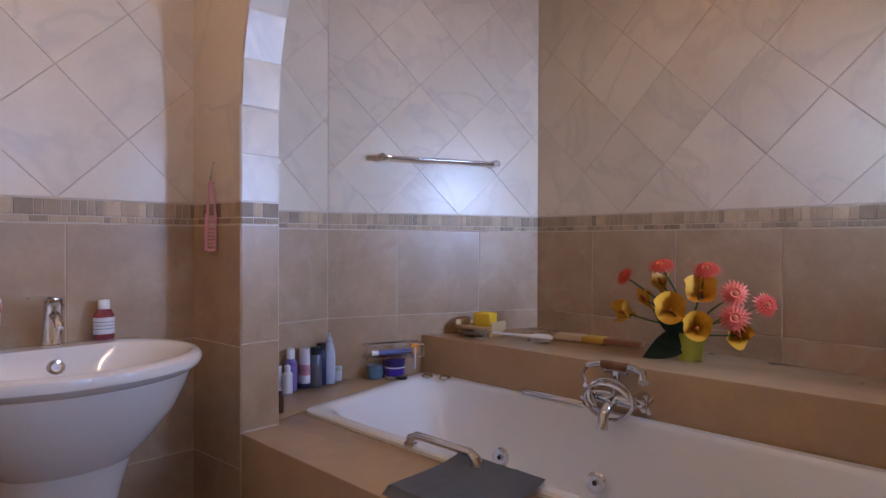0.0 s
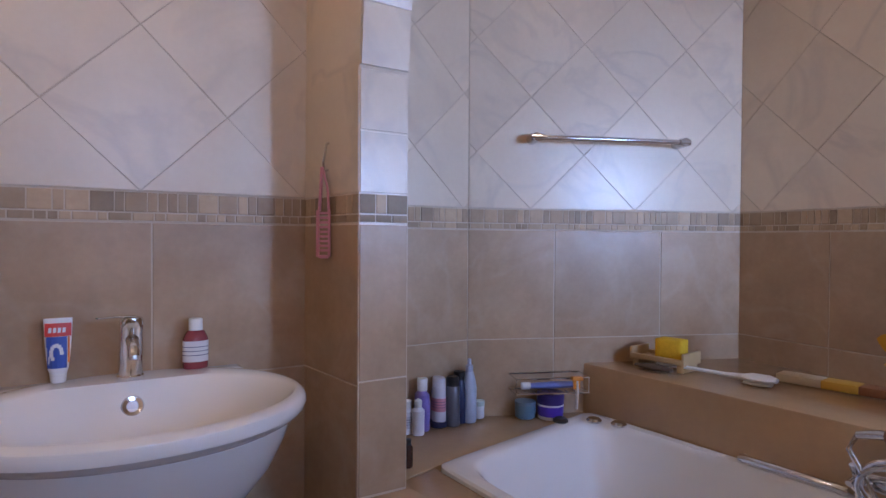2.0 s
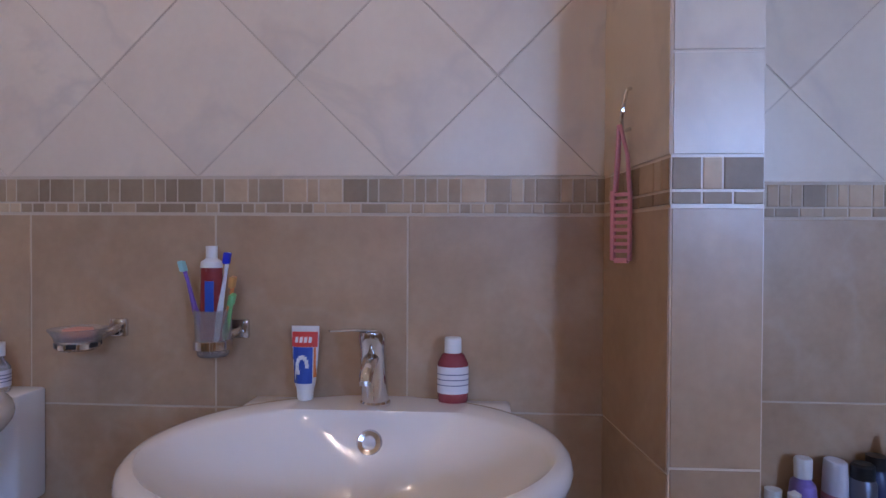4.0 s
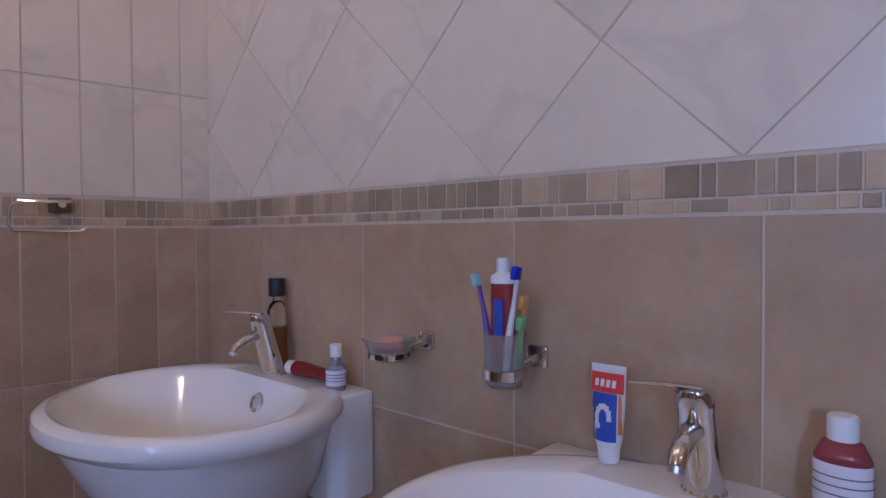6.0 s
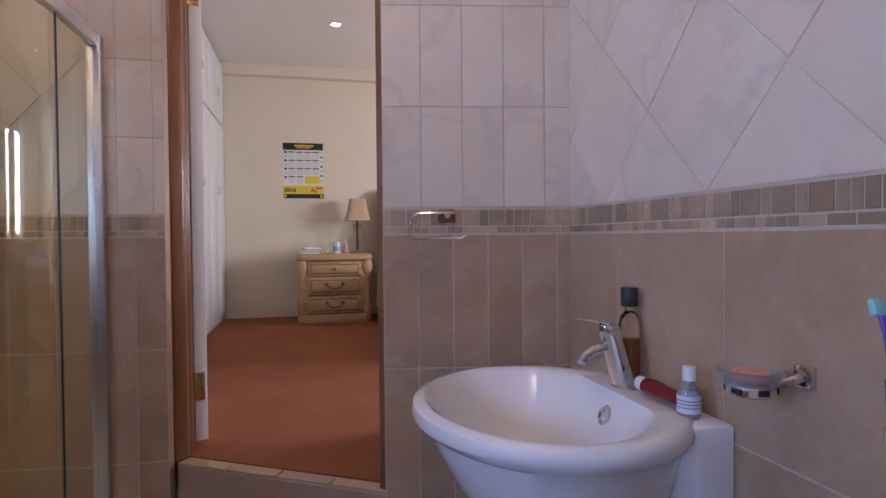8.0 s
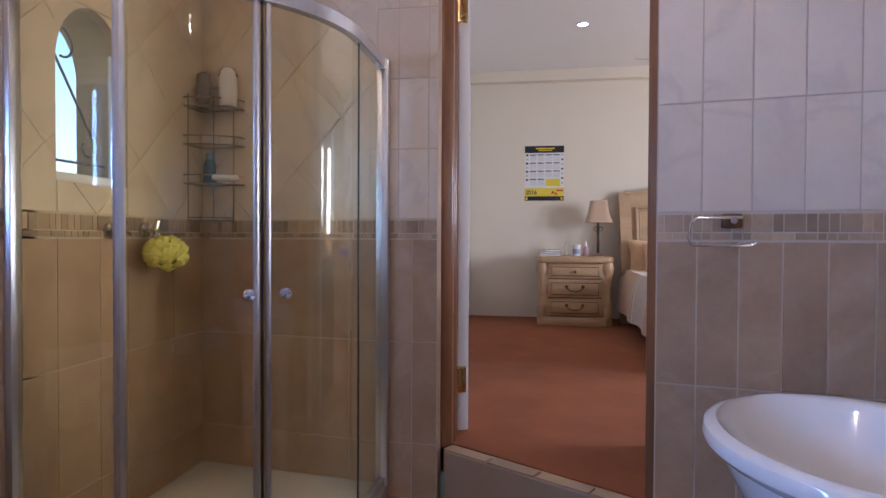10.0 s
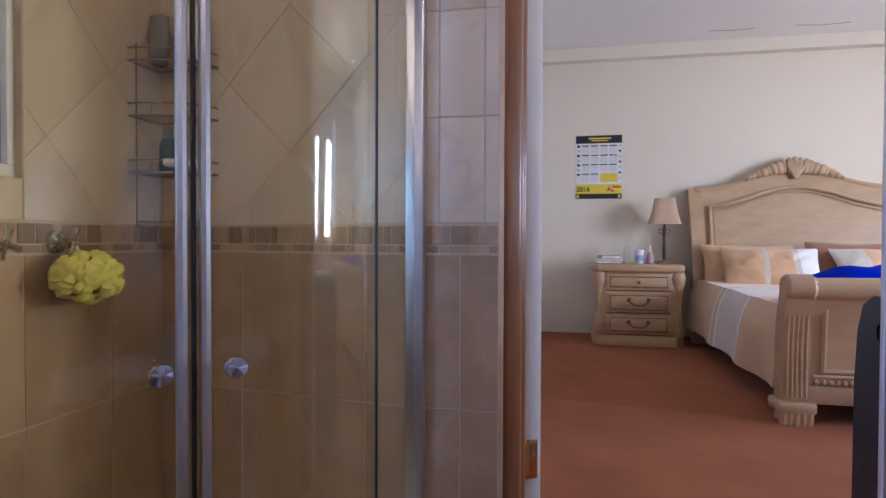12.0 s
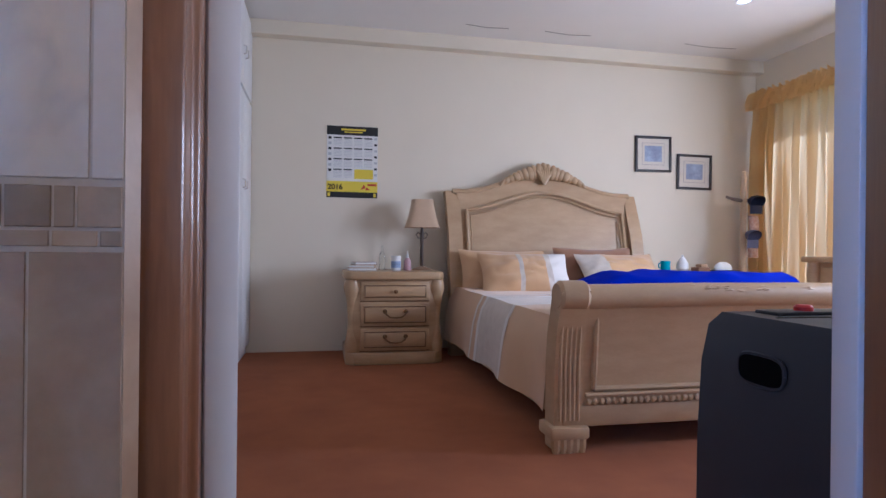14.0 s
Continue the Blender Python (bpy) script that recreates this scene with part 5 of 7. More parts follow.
def flowers():
    X, Y = -0.655, 2.79
    root = thing("flower_pot", "lime green ribbed flower pot holding artificial flowers", "flower pot", (X, Y, LZ))
    n = 32
    loops = []
    for z, r in ((0, 0.038), (0.005, 0.04), (0.06, 0.05), (0.10, 0.056), (0.104, 0.055), (0.10, 0.05), (0.08, 0.046)):
        loops.append([((r + 0.0018 * (k % 2)) * math.cos(2 * math.pi * k / n), (r + 0.0018 * (k % 2)) * math.sin(2 * math.pi * k / n), z) for k in range(n)])
    part("pot", loft(loops, cap0=True, cap1=True), tint("lime_ceramic", (0.42, 0.45, 0.06), 0.3), root)
    fl = thing("artificial_flowers", "artificial yellow callas and orange gerberas in the green pot", "flowers", (X, Y, LZ + 0.085))
    green = tint("stem_green", (0.05, 0.10, 0.03), 0.5)
    leafm = mat("dark_leaf", (0.025, 0.065, 0.045), 0.4, second=(0.015, 0.04, 0.03), scale=10)
    callam = mat("yellow_calla", (0.68, 0.38, 0.025), 0.5, second=(0.58, 0.20, 0.012), scale=9, amount=0.7)
    gerb = mat("orange_gerbera", (0.56, 0.055, 0.02), 0.6, second=(0.46, 0.03, 0.015), scale=30, amount=0.6)
    gpink = mat("coral_gerbera", (0.60, 0.065, 0.03), 0.6, second=(0.62, 0.16, 0.085), scale=40, amount=0.7)
    spad = tint("spadix", (0.45, 0.10, 0.02), 0.6)
    base = Vector((0, 0, 0))

    def stem(tip):
        tip = Vector(tip)
        mid = Vector((tip.x * 0.45, tip.y * 0.5, tip.z * 0.6))
        part("stem", tube([base, mid, tip], 0.0035, 6), green, fl)

    def calla(tip, face, size=0.07):
        stem(tip)
        m = look(tip, Vector(tip) - Vector(face))
        loops = []
        for j in range(9):
            t = j / 8
            loops.append([(size * (0.12 + 0.9 * t ** 1.2) * math.cos(a) * (1.0 + 0.25 * t * (math.sin(a) > 0.3)), size * (0.12 + 0.9 * t ** 1.2) * math.sin(a) * (1 + 0.35 * t * max(0, math.sin(a))), -0.06 + 0.075 * t + 0.02 * t * t * math.sin(3 * a)) for a in [2 * math.pi * k / 24 for k in range(24)]])
        b = loft(loops)
        c = part("calla", merge(None, b, m), callam, fl, "yellow calla bloom")
        part("spadix", tube([(0, 0, -0.05), (0, 0, -0.01), (0, 0, 0.02)], [0.006, 0.008, 0.004], 8, m=m), spad, c)

    def gerbera(tip, face, mm, size=0.058):
        stem(tip)
        m = look(tip, Vector(tip) - Vector(face))
        b = None
        for ring, (num, r, lift) in enumerate(((20, 1.0, 0.0), (16, 0.75, 0.008), (12, 0.5, 0.014))):
            for k in range(num):
                a = 2 * math.pi * k / num + ring * 0.13
                w = 0.0055
                L = size * r * (0.92 + 0.16 * rng0.random())
                ps = [(0.010, -w * 0.6, 0.004 + lift), (L * 0.6, -w, 0.008 + lift), (L, 0.0, 0.002 + lift), (L * 0.6, w, 0.008 + lift), (0.010, w * 0.6, 0.004 + lift)]
                q = bmesh.new()
                vs = [q.verts.new((x * math.cos(a) - y * math.sin(a), x * math.sin(a) + y * math.cos(a), z)) for x, y, z in ps]
                q.faces.new(vs)
                b = merge(b, q)
        g = part("gerbera", merge(None, b, m), mm, fl, "orange gerbera bloom", smooth=False)
        part("eye", lathe([(0.012, 0.0), (0.012, 0.016), (0.006, 0.022), (0, 0.022)], 12, m=m), spad, g)

    rng0 = random.Random(3)
    F = (0.45, -1, 0.15)
    calla((-0.275, -0.01, 0.07), (-0.6, -1, 0.2), 0.042)
    calla((-0.04, -0.09, 0.105), F, 0.052)
    calla((0.045, -0.02, 0.175), (0.35, -1, 0.5), 0.052)
    calla((0.06, -0.09, 0.05), (0.5, -1, 0.1), 0.046)
    calla((0.18, -0.03, 0.03), (0.7, -1, -0.3), 0.04)
    calla((-0.13, 0.02, 0.20), (-0.1, -0.6, 1), 0.034)
    calla((-0.20, 0.02, 0.13), (-0.5, -0.6, 0.8), 0.032)
    gerbera((-0.275, 0.01, 0.215), (-0.4, -1, 0.6), gerb, 0.045)
    gerbera((-0.115, 0.0, 0.26), (0.1, -0.7, 1), gerb, 0.056)
    gerbera((0.05, 0.02, 0.25), (0.2, -0.8, 1), gerb, 0.056)
    gerbera((0.165, -0.03, 0.175), (0.6, -1, 0.3), gpink, 0.055)
    gerbera((0.175, -0.06, 0.095), (0.55, -1, 0.1), gpink, 0.058)
    gerbera((0.255, 0.0, 0.14), (0.9, -0.7, 0.3), gerb, 0.05)

    def leaf_blade(tip, w, bend):
        tip = Vector(tip)
        d = tip.normalized()
        s = d.cross(Vector((0.4, -1, 0.2))).normalized()
        nn = s.cross(d)
        loops = []
        for j in range(9):
            t = j / 8
            ww = w * math.sin(math.pi * (0.08 + 0.92 * t) ** 0.8) * (1 if j < 8 else 0.05)
            c = tip * t + nn * bend * math.sin(math.pi * t) + Vector((0, 0, -0.03 * t * t))
            loops.append([c - s * ww, c - nn * 0.004, c + s * ww])
        b = loft(loops, ring=False)
        bmesh.ops.solidify(b, geom=b.faces[:], thickness=0.0015)
        part("leaf", b, leafm, fl, "dark green broad leaf")

    leaf_blade((-0.13, -0.05, 0.13), 0.045, 0.02)
    leaf_blade((-0.15, -0.09, -0.06), 0.05, 0.03)
    leaf_blade((-0.04, -0.08, 0.07), 0.04, 0.01)
    leaf_blade((-0.09, -0.11, 0.02), 0.045, 0.02)


flowers()


# ---- on the basins and the tiled wall ----
RIM = 0.894
RIM_FAR = 0.9047
def paste_tube():
    root = thing("toothpaste_tube", "red, white and blue toothpaste tube standing on its cap", "toothpaste", (WX + 0.052, 0.822, RIM), 90)
    loops = []
    for z, w, d in ((0.022, 0.017, 0.017), (0.03, 0.02, 0.018), (0.08, 0.025, 0.012), (0.13, 0.0275, 0.004), (0.145, 0.0275, 0.0015)):
        loops.append([(w * math.cos(a), d * math.sin(a), z) for a in [2 * math.pi * k / 20 for k in range(20)]])
    part("tube", loft(loops, cap0=True, cap1=True), tint("paste_white", (0.74, 0.74, 0.76), 0.3), root)
    def face(name, pts, mm):
        b = bmesh.new()
        vs = []
        for x, z in pts:
            d = float(np.interp(z, (0.022, 0.03, 0.08, 0.13, 0.145), (0.017, 0.018, 0.012, 0.004, 0.0015)))
            w = float(np.interp(z, (0.022, 0.03, 0.08, 0.13, 0.145), (0.017, 0.02, 0.025, 0.0275, 0.0275))) + 0.001
            vs.append(b.verts.new((x, -(d * math.sqrt(max(0, 1 - (x / w) ** 2)) + (0.0022 if name.startswith("white") else 0.0016)), z)))
        b.faces.new(vs)
        part(name, b, mm, root, smooth=False)
    def strip_(name, x0, x1, z0, z1, mm):
        for i in range(4):
            xa, xb_ = x0 + (x1 - x0) * i / 4, x0 + (x1 - x0) * (i + 1) / 4
            face(name, [(xa, z0), (xb_, z0), (xb_, z1), (xa, z1)], mm)
    red, blue = tint("paste_red", (0.62, 0.05, 0.04), 0.35), tint("paste_blue", (0.03, 0.08, 0.40), 0.35)
    strip_("blue_panel", -0.0225, 0.017, 0.080, 0.104, blue)
    strip_("blue_panel", -0.0205, 0.017, 0.034, 0.080, blue)
    strip_("red_panel", -0.0255, 0.0255, 0.1045, 0.134, red)
    strip_("orange_edge", 0.0185, 0.0225, 0.045, 0.104, tint("paste_orange", (0.72, 0.22, 0.05), 0.35))
    for k in range(9):
        a = k / 8 * math.pi * 1.25
        x, z = -0.003 + 0.010 * math.cos(a), 0.068 + 0.017 * math.sin(a)
        face("white_curl", [(x - 0.0035, z - 0.004), (x + 0.0035, z - 0.004), (x + 0.0035, z + 0.004), (x - 0.0035, z + 0.004)], tint("paste_white", (0.74, 0.74, 0.76), 0.3))
    for k in range(4):
        face("white_letter", [(-0.019 + 0.009 * k, 0.113), (-0.013 + 0.009 * k, 0.113), (-0.012 + 0.009 * k, 0.124), (-0.018 + 0.009 * k, 0.124)], tint("paste_white", (0.74, 0.74, 0.76), 0.3))
    part("cap", lathe([(0.014, 0), (0.0155, 0.003), (0.017, 0.023)], 18), WHITE_PL, root, "white cap")


paste_tube()
bottle(WX + 0.045, 1.113, RIM, "mouthwash_bottle", "small bottle of rose mouthwash with a white cap", ROSE, WHITE_PL, [(0.028, 0), (0.03, 0.004), (0.03, 0.075), (0.022, 0.092), (0.014, 0.098)], [(0.0165, 0.096), (0.0165, 0.122), (0.015, 0.125), (0, 0.125)], flat=0.7, rz=90, label_band=(0.018, 0.07, 0.0306, tint("white_label", (0.72, 0.70, 0.72), 0.5)))
bottle(WX + 0.034, -0.066, RIM_FAR, "aftershave_bottle", "tall clear bottle of amber lotion with a black cap", CLEAR, M["black"], [(0.024, 0), (0.026, 0.004), (0.026, 0.14), (0.02, 0.16), (0.011, 0.168), (0.011, 0.18)], [(0.019, 0.18), (0.02, 0.182), (0.02, 0.222), (0.018, 0.225), (0, 0.225)], flat=0.8)
am = thing("amber_lotion", "amber lotion filling the tall clear bottle", "lotion", (WX + 0.034, -0.066, RIM_FAR + 0.004))
part("liquid", lathe([(0.022, 0), (0.0225, 0.10)], 20), AMBER, am)
bottle(WX + 0.058, 0.192, 0.8975, "spray_mist_bottle", "small clear bottle with a white cap", frosted("clear_plastic", (0.82, 0.84, 0.88), 0.75, 0.08), WHITE_PL, [(0.02, 0), (0.022, 0.003), (0.022, 0.05), (0.011, 0.066), (0.011, 0.075)], [(0.0125, 0.073), (0.0125, 0.10), (0, 0.102)], label_band=(0.012, 0.045, 0.0224, tint("lav_label", (0.66, 0.64, 0.70), 0.5)))
lt = thing("toothpaste_tube", "dark red toothpaste tube lying beside the tap", "toothpaste", (WX + 0.055, 0.135, RIM + 0.019), 0)
lt.matrix_basis = pose(WX + 0.052, 0.098, RIM_FAR + 0.002) @ pose(0, 0, 0, 0, 0, -82)
lt_l = []
for x, w, h in ((-0.07, 0.028, 0.0015), (-0.03, 0.027, 0.010), (0.03, 0.022, 0.017), (0.05, 0.02, 0.017)):
    lt_l.append([(x, w * math.cos(a), 0.018 + h * math.sin(a) + max(0, -x) * -0.12) for a in [2 * math.pi * k / 18 for k in range(18)]])
part("tube", loft(lt_l, cap0=True, cap1=True), tint("paste_dark_red", (0.17, 0.010, 0.015), 0.22), lt)
part("cap", tube([(0.05, 0, 0.018), (0.075, 0, 0.020)], [0.016, 0.0145], 16), WHITE_PL, lt, "white cap")
part("white_edge", box(-0.07, 0.045, -0.022, -0.008, 0.004, 0.006), WHITE_PL, lt)


def wall_cup():
    y = 0.640
    root = thing("tumbler_holder", "chrome wall holder with a frosted glass tumbler", "tumbler holder", (WX, y, 0))
    part("rose", box(0.0, 0.014, 0.012, 0.052, 1.005, 1.045, 0.005), M["chrome"], root)
    part("arm", tube([(0.012, 0.032, 1.025), (0.03, 0.03, 1.02), (0.045, 0.018, 1.012)], 0.007, 10), M["chrome"], root)
    part("ring", lathe([(0.034, 0.992), (0.0375, 0.994), (0.0375, 1.010), (0.034, 1.012)], 28, m=pose(0.062, 0, 0), closed=False), M["chrome"], root)
    part("tumbler", lathe([(0.027, 0.979), (0.030, 0.982), (0.033, 1.006), (0.0365, 1.07), (0.0345, 1.07), (0.031, 1.006), (0.028, 0.986)], 28, m=pose(0.062, 0, 0)), FROST, root, "frosted glass tumbler")
    tp = thing("toothpaste_tube", "dark red toothpaste tube standing cap up in the tumbler", "toothpaste", (WX + 0.062, y - 0.003, 0.987), 90)
    L = []
    for z, w, d in ((0.0, 0.024, 0.001), (0.06, 0.024, 0.012), (0.15, 0.021, 0.017), (0.175, 0.02, 0.017), (0.182, 0.010, 0.010)):
        L.append([(w * math.cos(a), d * math.sin(a), z) for a in [2 * math.pi * k / 20 for k in range(20)]])
    part("tube", loft(L, cap0=True, cap1=True), tint("paste_maroon", (0.26, 0.03, 0.03), 0.25), tp)
    part("shoulder", lathe([(0.021, 0.166), (0.0205, 0.177), (0.010, 0.185)], 20), WHITE_PL, tp)
    part("cap", lathe([(0.011, 0.182), (0.011, 0.208), (0, 0.209)], 16), WHITE_PL, tp, "white cap")
    part("blue_print", box(-0.006, 0.012, -0.0185, -0.0165, 0.08, 0.14, 0.0005), tint("paste_blue", (0.03, 0.08, 0.40), 0.35), tp, "blue print")
    for k, (dx, dy, lean, hand, bris) in enumerate(((0.0, -0.024, -19, (0.14, 0.05, 0.36), (0.3, 0.6, 0.6)), (0.012, 0.018, 8, (0.70, 0.70, 0.74), (0.02, 0.03, 0.5)), (-0.014, 0.024, 12, (0.75, 0.26, 0.08), (0.55, 0.3, 0.1)), (-0.01, 0.028, 16, (0.2, 0.45, 0.15), (0.2, 0.5, 0.2)))):
        b = thing("toothbrush", ("purple and white", "white and blue", "orange", "green")[k] + " toothbrush standing in the tumbler", "toothbrush", group="toothbrushes in the tumbler")
        b.matrix_basis = pose(WX + 0.062 + dx, y + dy * 0.5, 0.990, -lean, 6 * (k - 1), 0)
        ln = (0.185, 0.195, 0.15, 0.12)[k]
        part("handle", tube([(0, 0, 0), (0.003, 0, ln * 0.4), (0, 0, ln * 0.75), (0, 0, ln)], [0.005, 0.0065, 0.0035, 0.005], 8), tint("brush_" + "abcd"[k], hand, 0.3), b)
        part("bristles", box(-0.005, 0.014, -0.005, 0.005, ln - 0.022, ln, 0.002), tint("bristle_" + "abcd"[k], bris, 0.7), b)


wall_cup()


def soap_holder():
    y = 0.366
    root = thing("soap_holder", "chrome wall holder with a frosted glass soap dish", "soap dish", (WX, y, 0))
    part("rose", box(0.0, 0.012, 0.028, 0.066, 1.005, 1.043, 0.004), M["chrome"], root)
    part("arm", tube([(0.010, 0.047, 1.024), (0.026, 0.046, 1.020), (0.040, 0.030, 1.010)], 0.008, 10), M["chrome"], root)
    part("ring", lathe([(0.036, 0.990), (0.0395, 0.992), (0.0395, 1.006), (0.036, 1.008)], 28, m=pose(0.066, 0, 0), closed=False), M["chrome"], root)
    for k in range(6):
        a = k * math.pi / 3 + 0.3
        part("ring_stud", box(-0.003, 0.003, -0.009, 0.009, 0.994, 1.004, 0.001, bm=None), M["black"], root).matrix_basis = pose(0.066, 0, 0) @ pose(0, 0, 0, 0, 0, math.degrees(a)) @ pose(0.038, 0, 0)
    part("dish", lathe([(0.033, 0.988), (0.0365, 0.992), (0.044, 1.016), (0.054, 1.030), (0.0515, 1.031), (0.041, 1.018), (0.033, 1.000), (0.0, 0.998)], 32, m=pose(0.066, 0, 0)), FROST, root, "frosted glass dish")
    sp = thing("soap_bar", "worn pink bar of soap in the glass dish", "soap", (WX + 0.066, y, 1.003))
    part("bar", lathe([(0.0, 0), (0.024, 0.001), (0.031, 0.012), (0.027, 0.026), (0.0, 0.030)], 24), tint("pink_soap", (0.66, 0.30, 0.22), 0.5), sp)


soap_holder()


def towel_ring():
    d = (Vector(R_END) - Vector((WX, SY))).normalized()
    ang = math.degrees(math.atan2(d.y, d.x))
    p = Vector((WX, SY)) + d * 0.375
    root = thing("toilet_roll_holder", "empty chrome roll holder on the tiled wall", "roll holder", (p.x, p.y, 1.315), ang)
    part("rose", box(-0.026, 0.026, 0.0, 0.016, -0.02, 0.02, 0.005), M["brass_dark"], root, "dark square backplate")
    part("post", tube([(0, 0.012, 0), (0, 0.055, 0)], 0.009, 10), M["chrome"], root)
    part("wire", tube([(-0.02, 0.05, 0.008), (0.09, 0.055, 0.006), (0.105, 0.055, -0.008), (0.11, 0.055, -0.05), (0.10, 0.055, -0.066), (-0.04, 0.055, -0.066), (-0.052, 0.055, -0.058)], 0.004, 8), M["chrome"], root)


towel_ring()


# ---- shower fittings ----
def caddy():
    root = thing("corner_caddy", "four tier dark wire corner caddy in the shower", "shower caddy", (0.455, -1.172, 0))
    root.matrix_basis = root.matrix_basis @ Matrix.Rotation(radians(-4), 4, "Z") @ Matrix.Diagonal((0.86, 0.55, 1, 1))
    w = tint("caddy_wire", (0.30, 0.26, 0.21), 0.35, metal=0.8)
    for z in (1.80, 1.645, 1.485, 1.335):
        R = 0.24 if z > 1.4 else 0.17
        curve = arc(0, 0, R, 180, 90, 12)
        b = tube([(x, y, z) for x, y in curve], 0.003, 6)
        b = tube([(x, y, z + (0.035 if z > 1.4 else 0.012)) for x, y in curve], 0.003, 6, b)
        b = tube([(-R, 0.004, z), (-0.004, 0.004, z), (-0.004, R, z)], 0.003, 6, b)
        t = part("tier", b, w, root)
        for k in range(1, 9):
            u = R * k / 9
            part("shelf_wire", tube([(-u, 0.004, z), (-u, math.sqrt(R * R - u * u), z)], 0.0016, 5), w, t)
        for k in range(0, 13, 3):
            part("riser_wire", tube([(curve[k][0], curve[k][1], z), (curve[k][0], curve[k][1], z + 0.035)], 0.0016, 5), w, t)
    for x, y in ((-0.18, 0.006), (-0.006, 0.18), (-0.07, 0.006)):
        part("upright", tube([(x, y, 1.33), (x, y, 1.86 if x > -0.1 else 1.83)], 0.0035, 6), w, root)
    part("hoop", tube([(-0.20, 0.006, 1.80), (-0.14, 0.006, 1.90), (-0.05, 0.006, 1.90), (-0.006, 0.006, 1.83)], 0.003, 6), w, root)


caddy()
bottle(0.412, -1.115, 1.804, "grey_shampoo", "grey upside-down shampoo bottle in the caddy", tint("shampoo_grey", (0.20, 0.19, 0.19), 0.35), tint("shampoo_cap", (0.12, 0.12, 0.13), 0.4), [(0.022, 0.02), (0.03, 0.03), (0.034, 0.09), (0.03, 0.14), (0.015, 0.15)], [(0.022, 0), (0.023, 0.022)], flat=0.6, group="bottles in the shower caddy")
sb = bottle(0.295, -1.105, 1.804, "white_shampoo", "tall white shampoo bottle with a dark top edge", tint("shampoo_white", (0.74, 0.70, 0.66), 0.35), tint("shampoo_white", (0.74, 0.70, 0.66), 0.35), [(0.036, 0.04), (0.037, 0.05), (0.037, 0.11), (0.030, 0.145), (0.016, 0.16)], [(0.034, 0), (0.035, 0.038)], flat=0.6, rz=25, group="bottles in the shower caddy")
part("top_edge", tube([(-0.034, 0, 0.125), (-0.022, 0, 0.152), (0, 0, 0.162), (0.022, 0, 0.152), (0.034, 0, 0.125)], 0.006, 8), tint("maroon_edge", (0.2, 0.06, 0.05), 0.4), sb, "dark red top edge")
bottle(0.385, -1.115, 1.489, "blue_shower_gel", "dark blue shower gel bottle in the caddy", tint("gel_blue", (0.05, 0.11, 0.17), 0.3), tint("gel_cap", (0.2, 0.3, 0.4), 0.4), [(0.026, 0), (0.028, 0.004), (0.026, 0.08), (0.018, 0.10)], [(0.015, 0.10), (0.014, 0.125), (0, 0.126)], flat=0.7, group="bottles in the shower caddy")
sd = thing("soap_sliver", "white bar of soap on the caddy tier", "soap", (0.24, -0.985, 1.489), 20)
part("bar", box(-0.05, 0.05, -0.022, 0.022, 0, 0.02, 0.008, 3), WHITE_PL, sd)


def shower_tap(y, z):
    root = thing("shower_tap", "chrome cross handle shower tap on the tiled wall", "tap", (EX, y, z), group="shower taps")
    part("flange", tube([(0, 0, 0), (-0.012, 0, 0), (-0.02, 0, 0)], [0.03, 0.028, 0.014], 16), M["chrome"], root)
    part("stem", tube([(-0.015, 0, 0), (-0.055, 0, 0)], 0.011, 12), M["chrome"], root)
    h = None
    for a in range(4):
        t = a * math.pi / 2 + 0.3
        h = tube([(-0.05, 0, 0), (-0.05, 0.035 * math.cos(t), 0.035 * math.sin(t))], [0.006, 0.009], 8, h)
    part("cross_handle", h, M["chrome"], root)


for yy, zz in ((-0.62, 1.285), (-0.795, 1.29)):
    shower_tap(yy, zz)
lf = thing("yellow_loofah", "fluffy yellow mesh loofah hanging from a shower tap", "loofah", (EX - 0.085, -0.805, 1.205))
rngl = random.Random(11)
lb = None
for k in range(90):
    d = Vector((rngl.gauss(0, 1), rngl.gauss(0, 1), rngl.gauss(0, 0.8))).normalized()
    s = d.cross(Vector((rngl.random(), rngl.random(), rngl.random()))).normalized()
    L = []
    for j in range(5):
        a = -0.6 + 0.3 * j
        c = d * (0.045 + 0.026 * math.cos(a * 2)) + s * 0.045 * math.sin(a)
        o = d.cross(s) * (0.012 + 0.006 * rngl.random())
        L.append([c - o, c + d * 0.008, c + o])
    lb = loft(L, lb, ring=False)
lf.matrix_basis = lf.matrix_basis @ Matrix.Diagonal((1.0, 1.15, 0.88, 1))
part("mesh_ball", lb, mat("yellow_mesh", (0.72, 0.66, 0.10), 0.7, second=(0.55, 0.48, 0.05), scale=30, fine=200), lf)
part("cord", tube([(0.02, 0, 0.03), (0.03, 0.0, 0.085)], 0.0025, 6), WHITE_PL, lf)


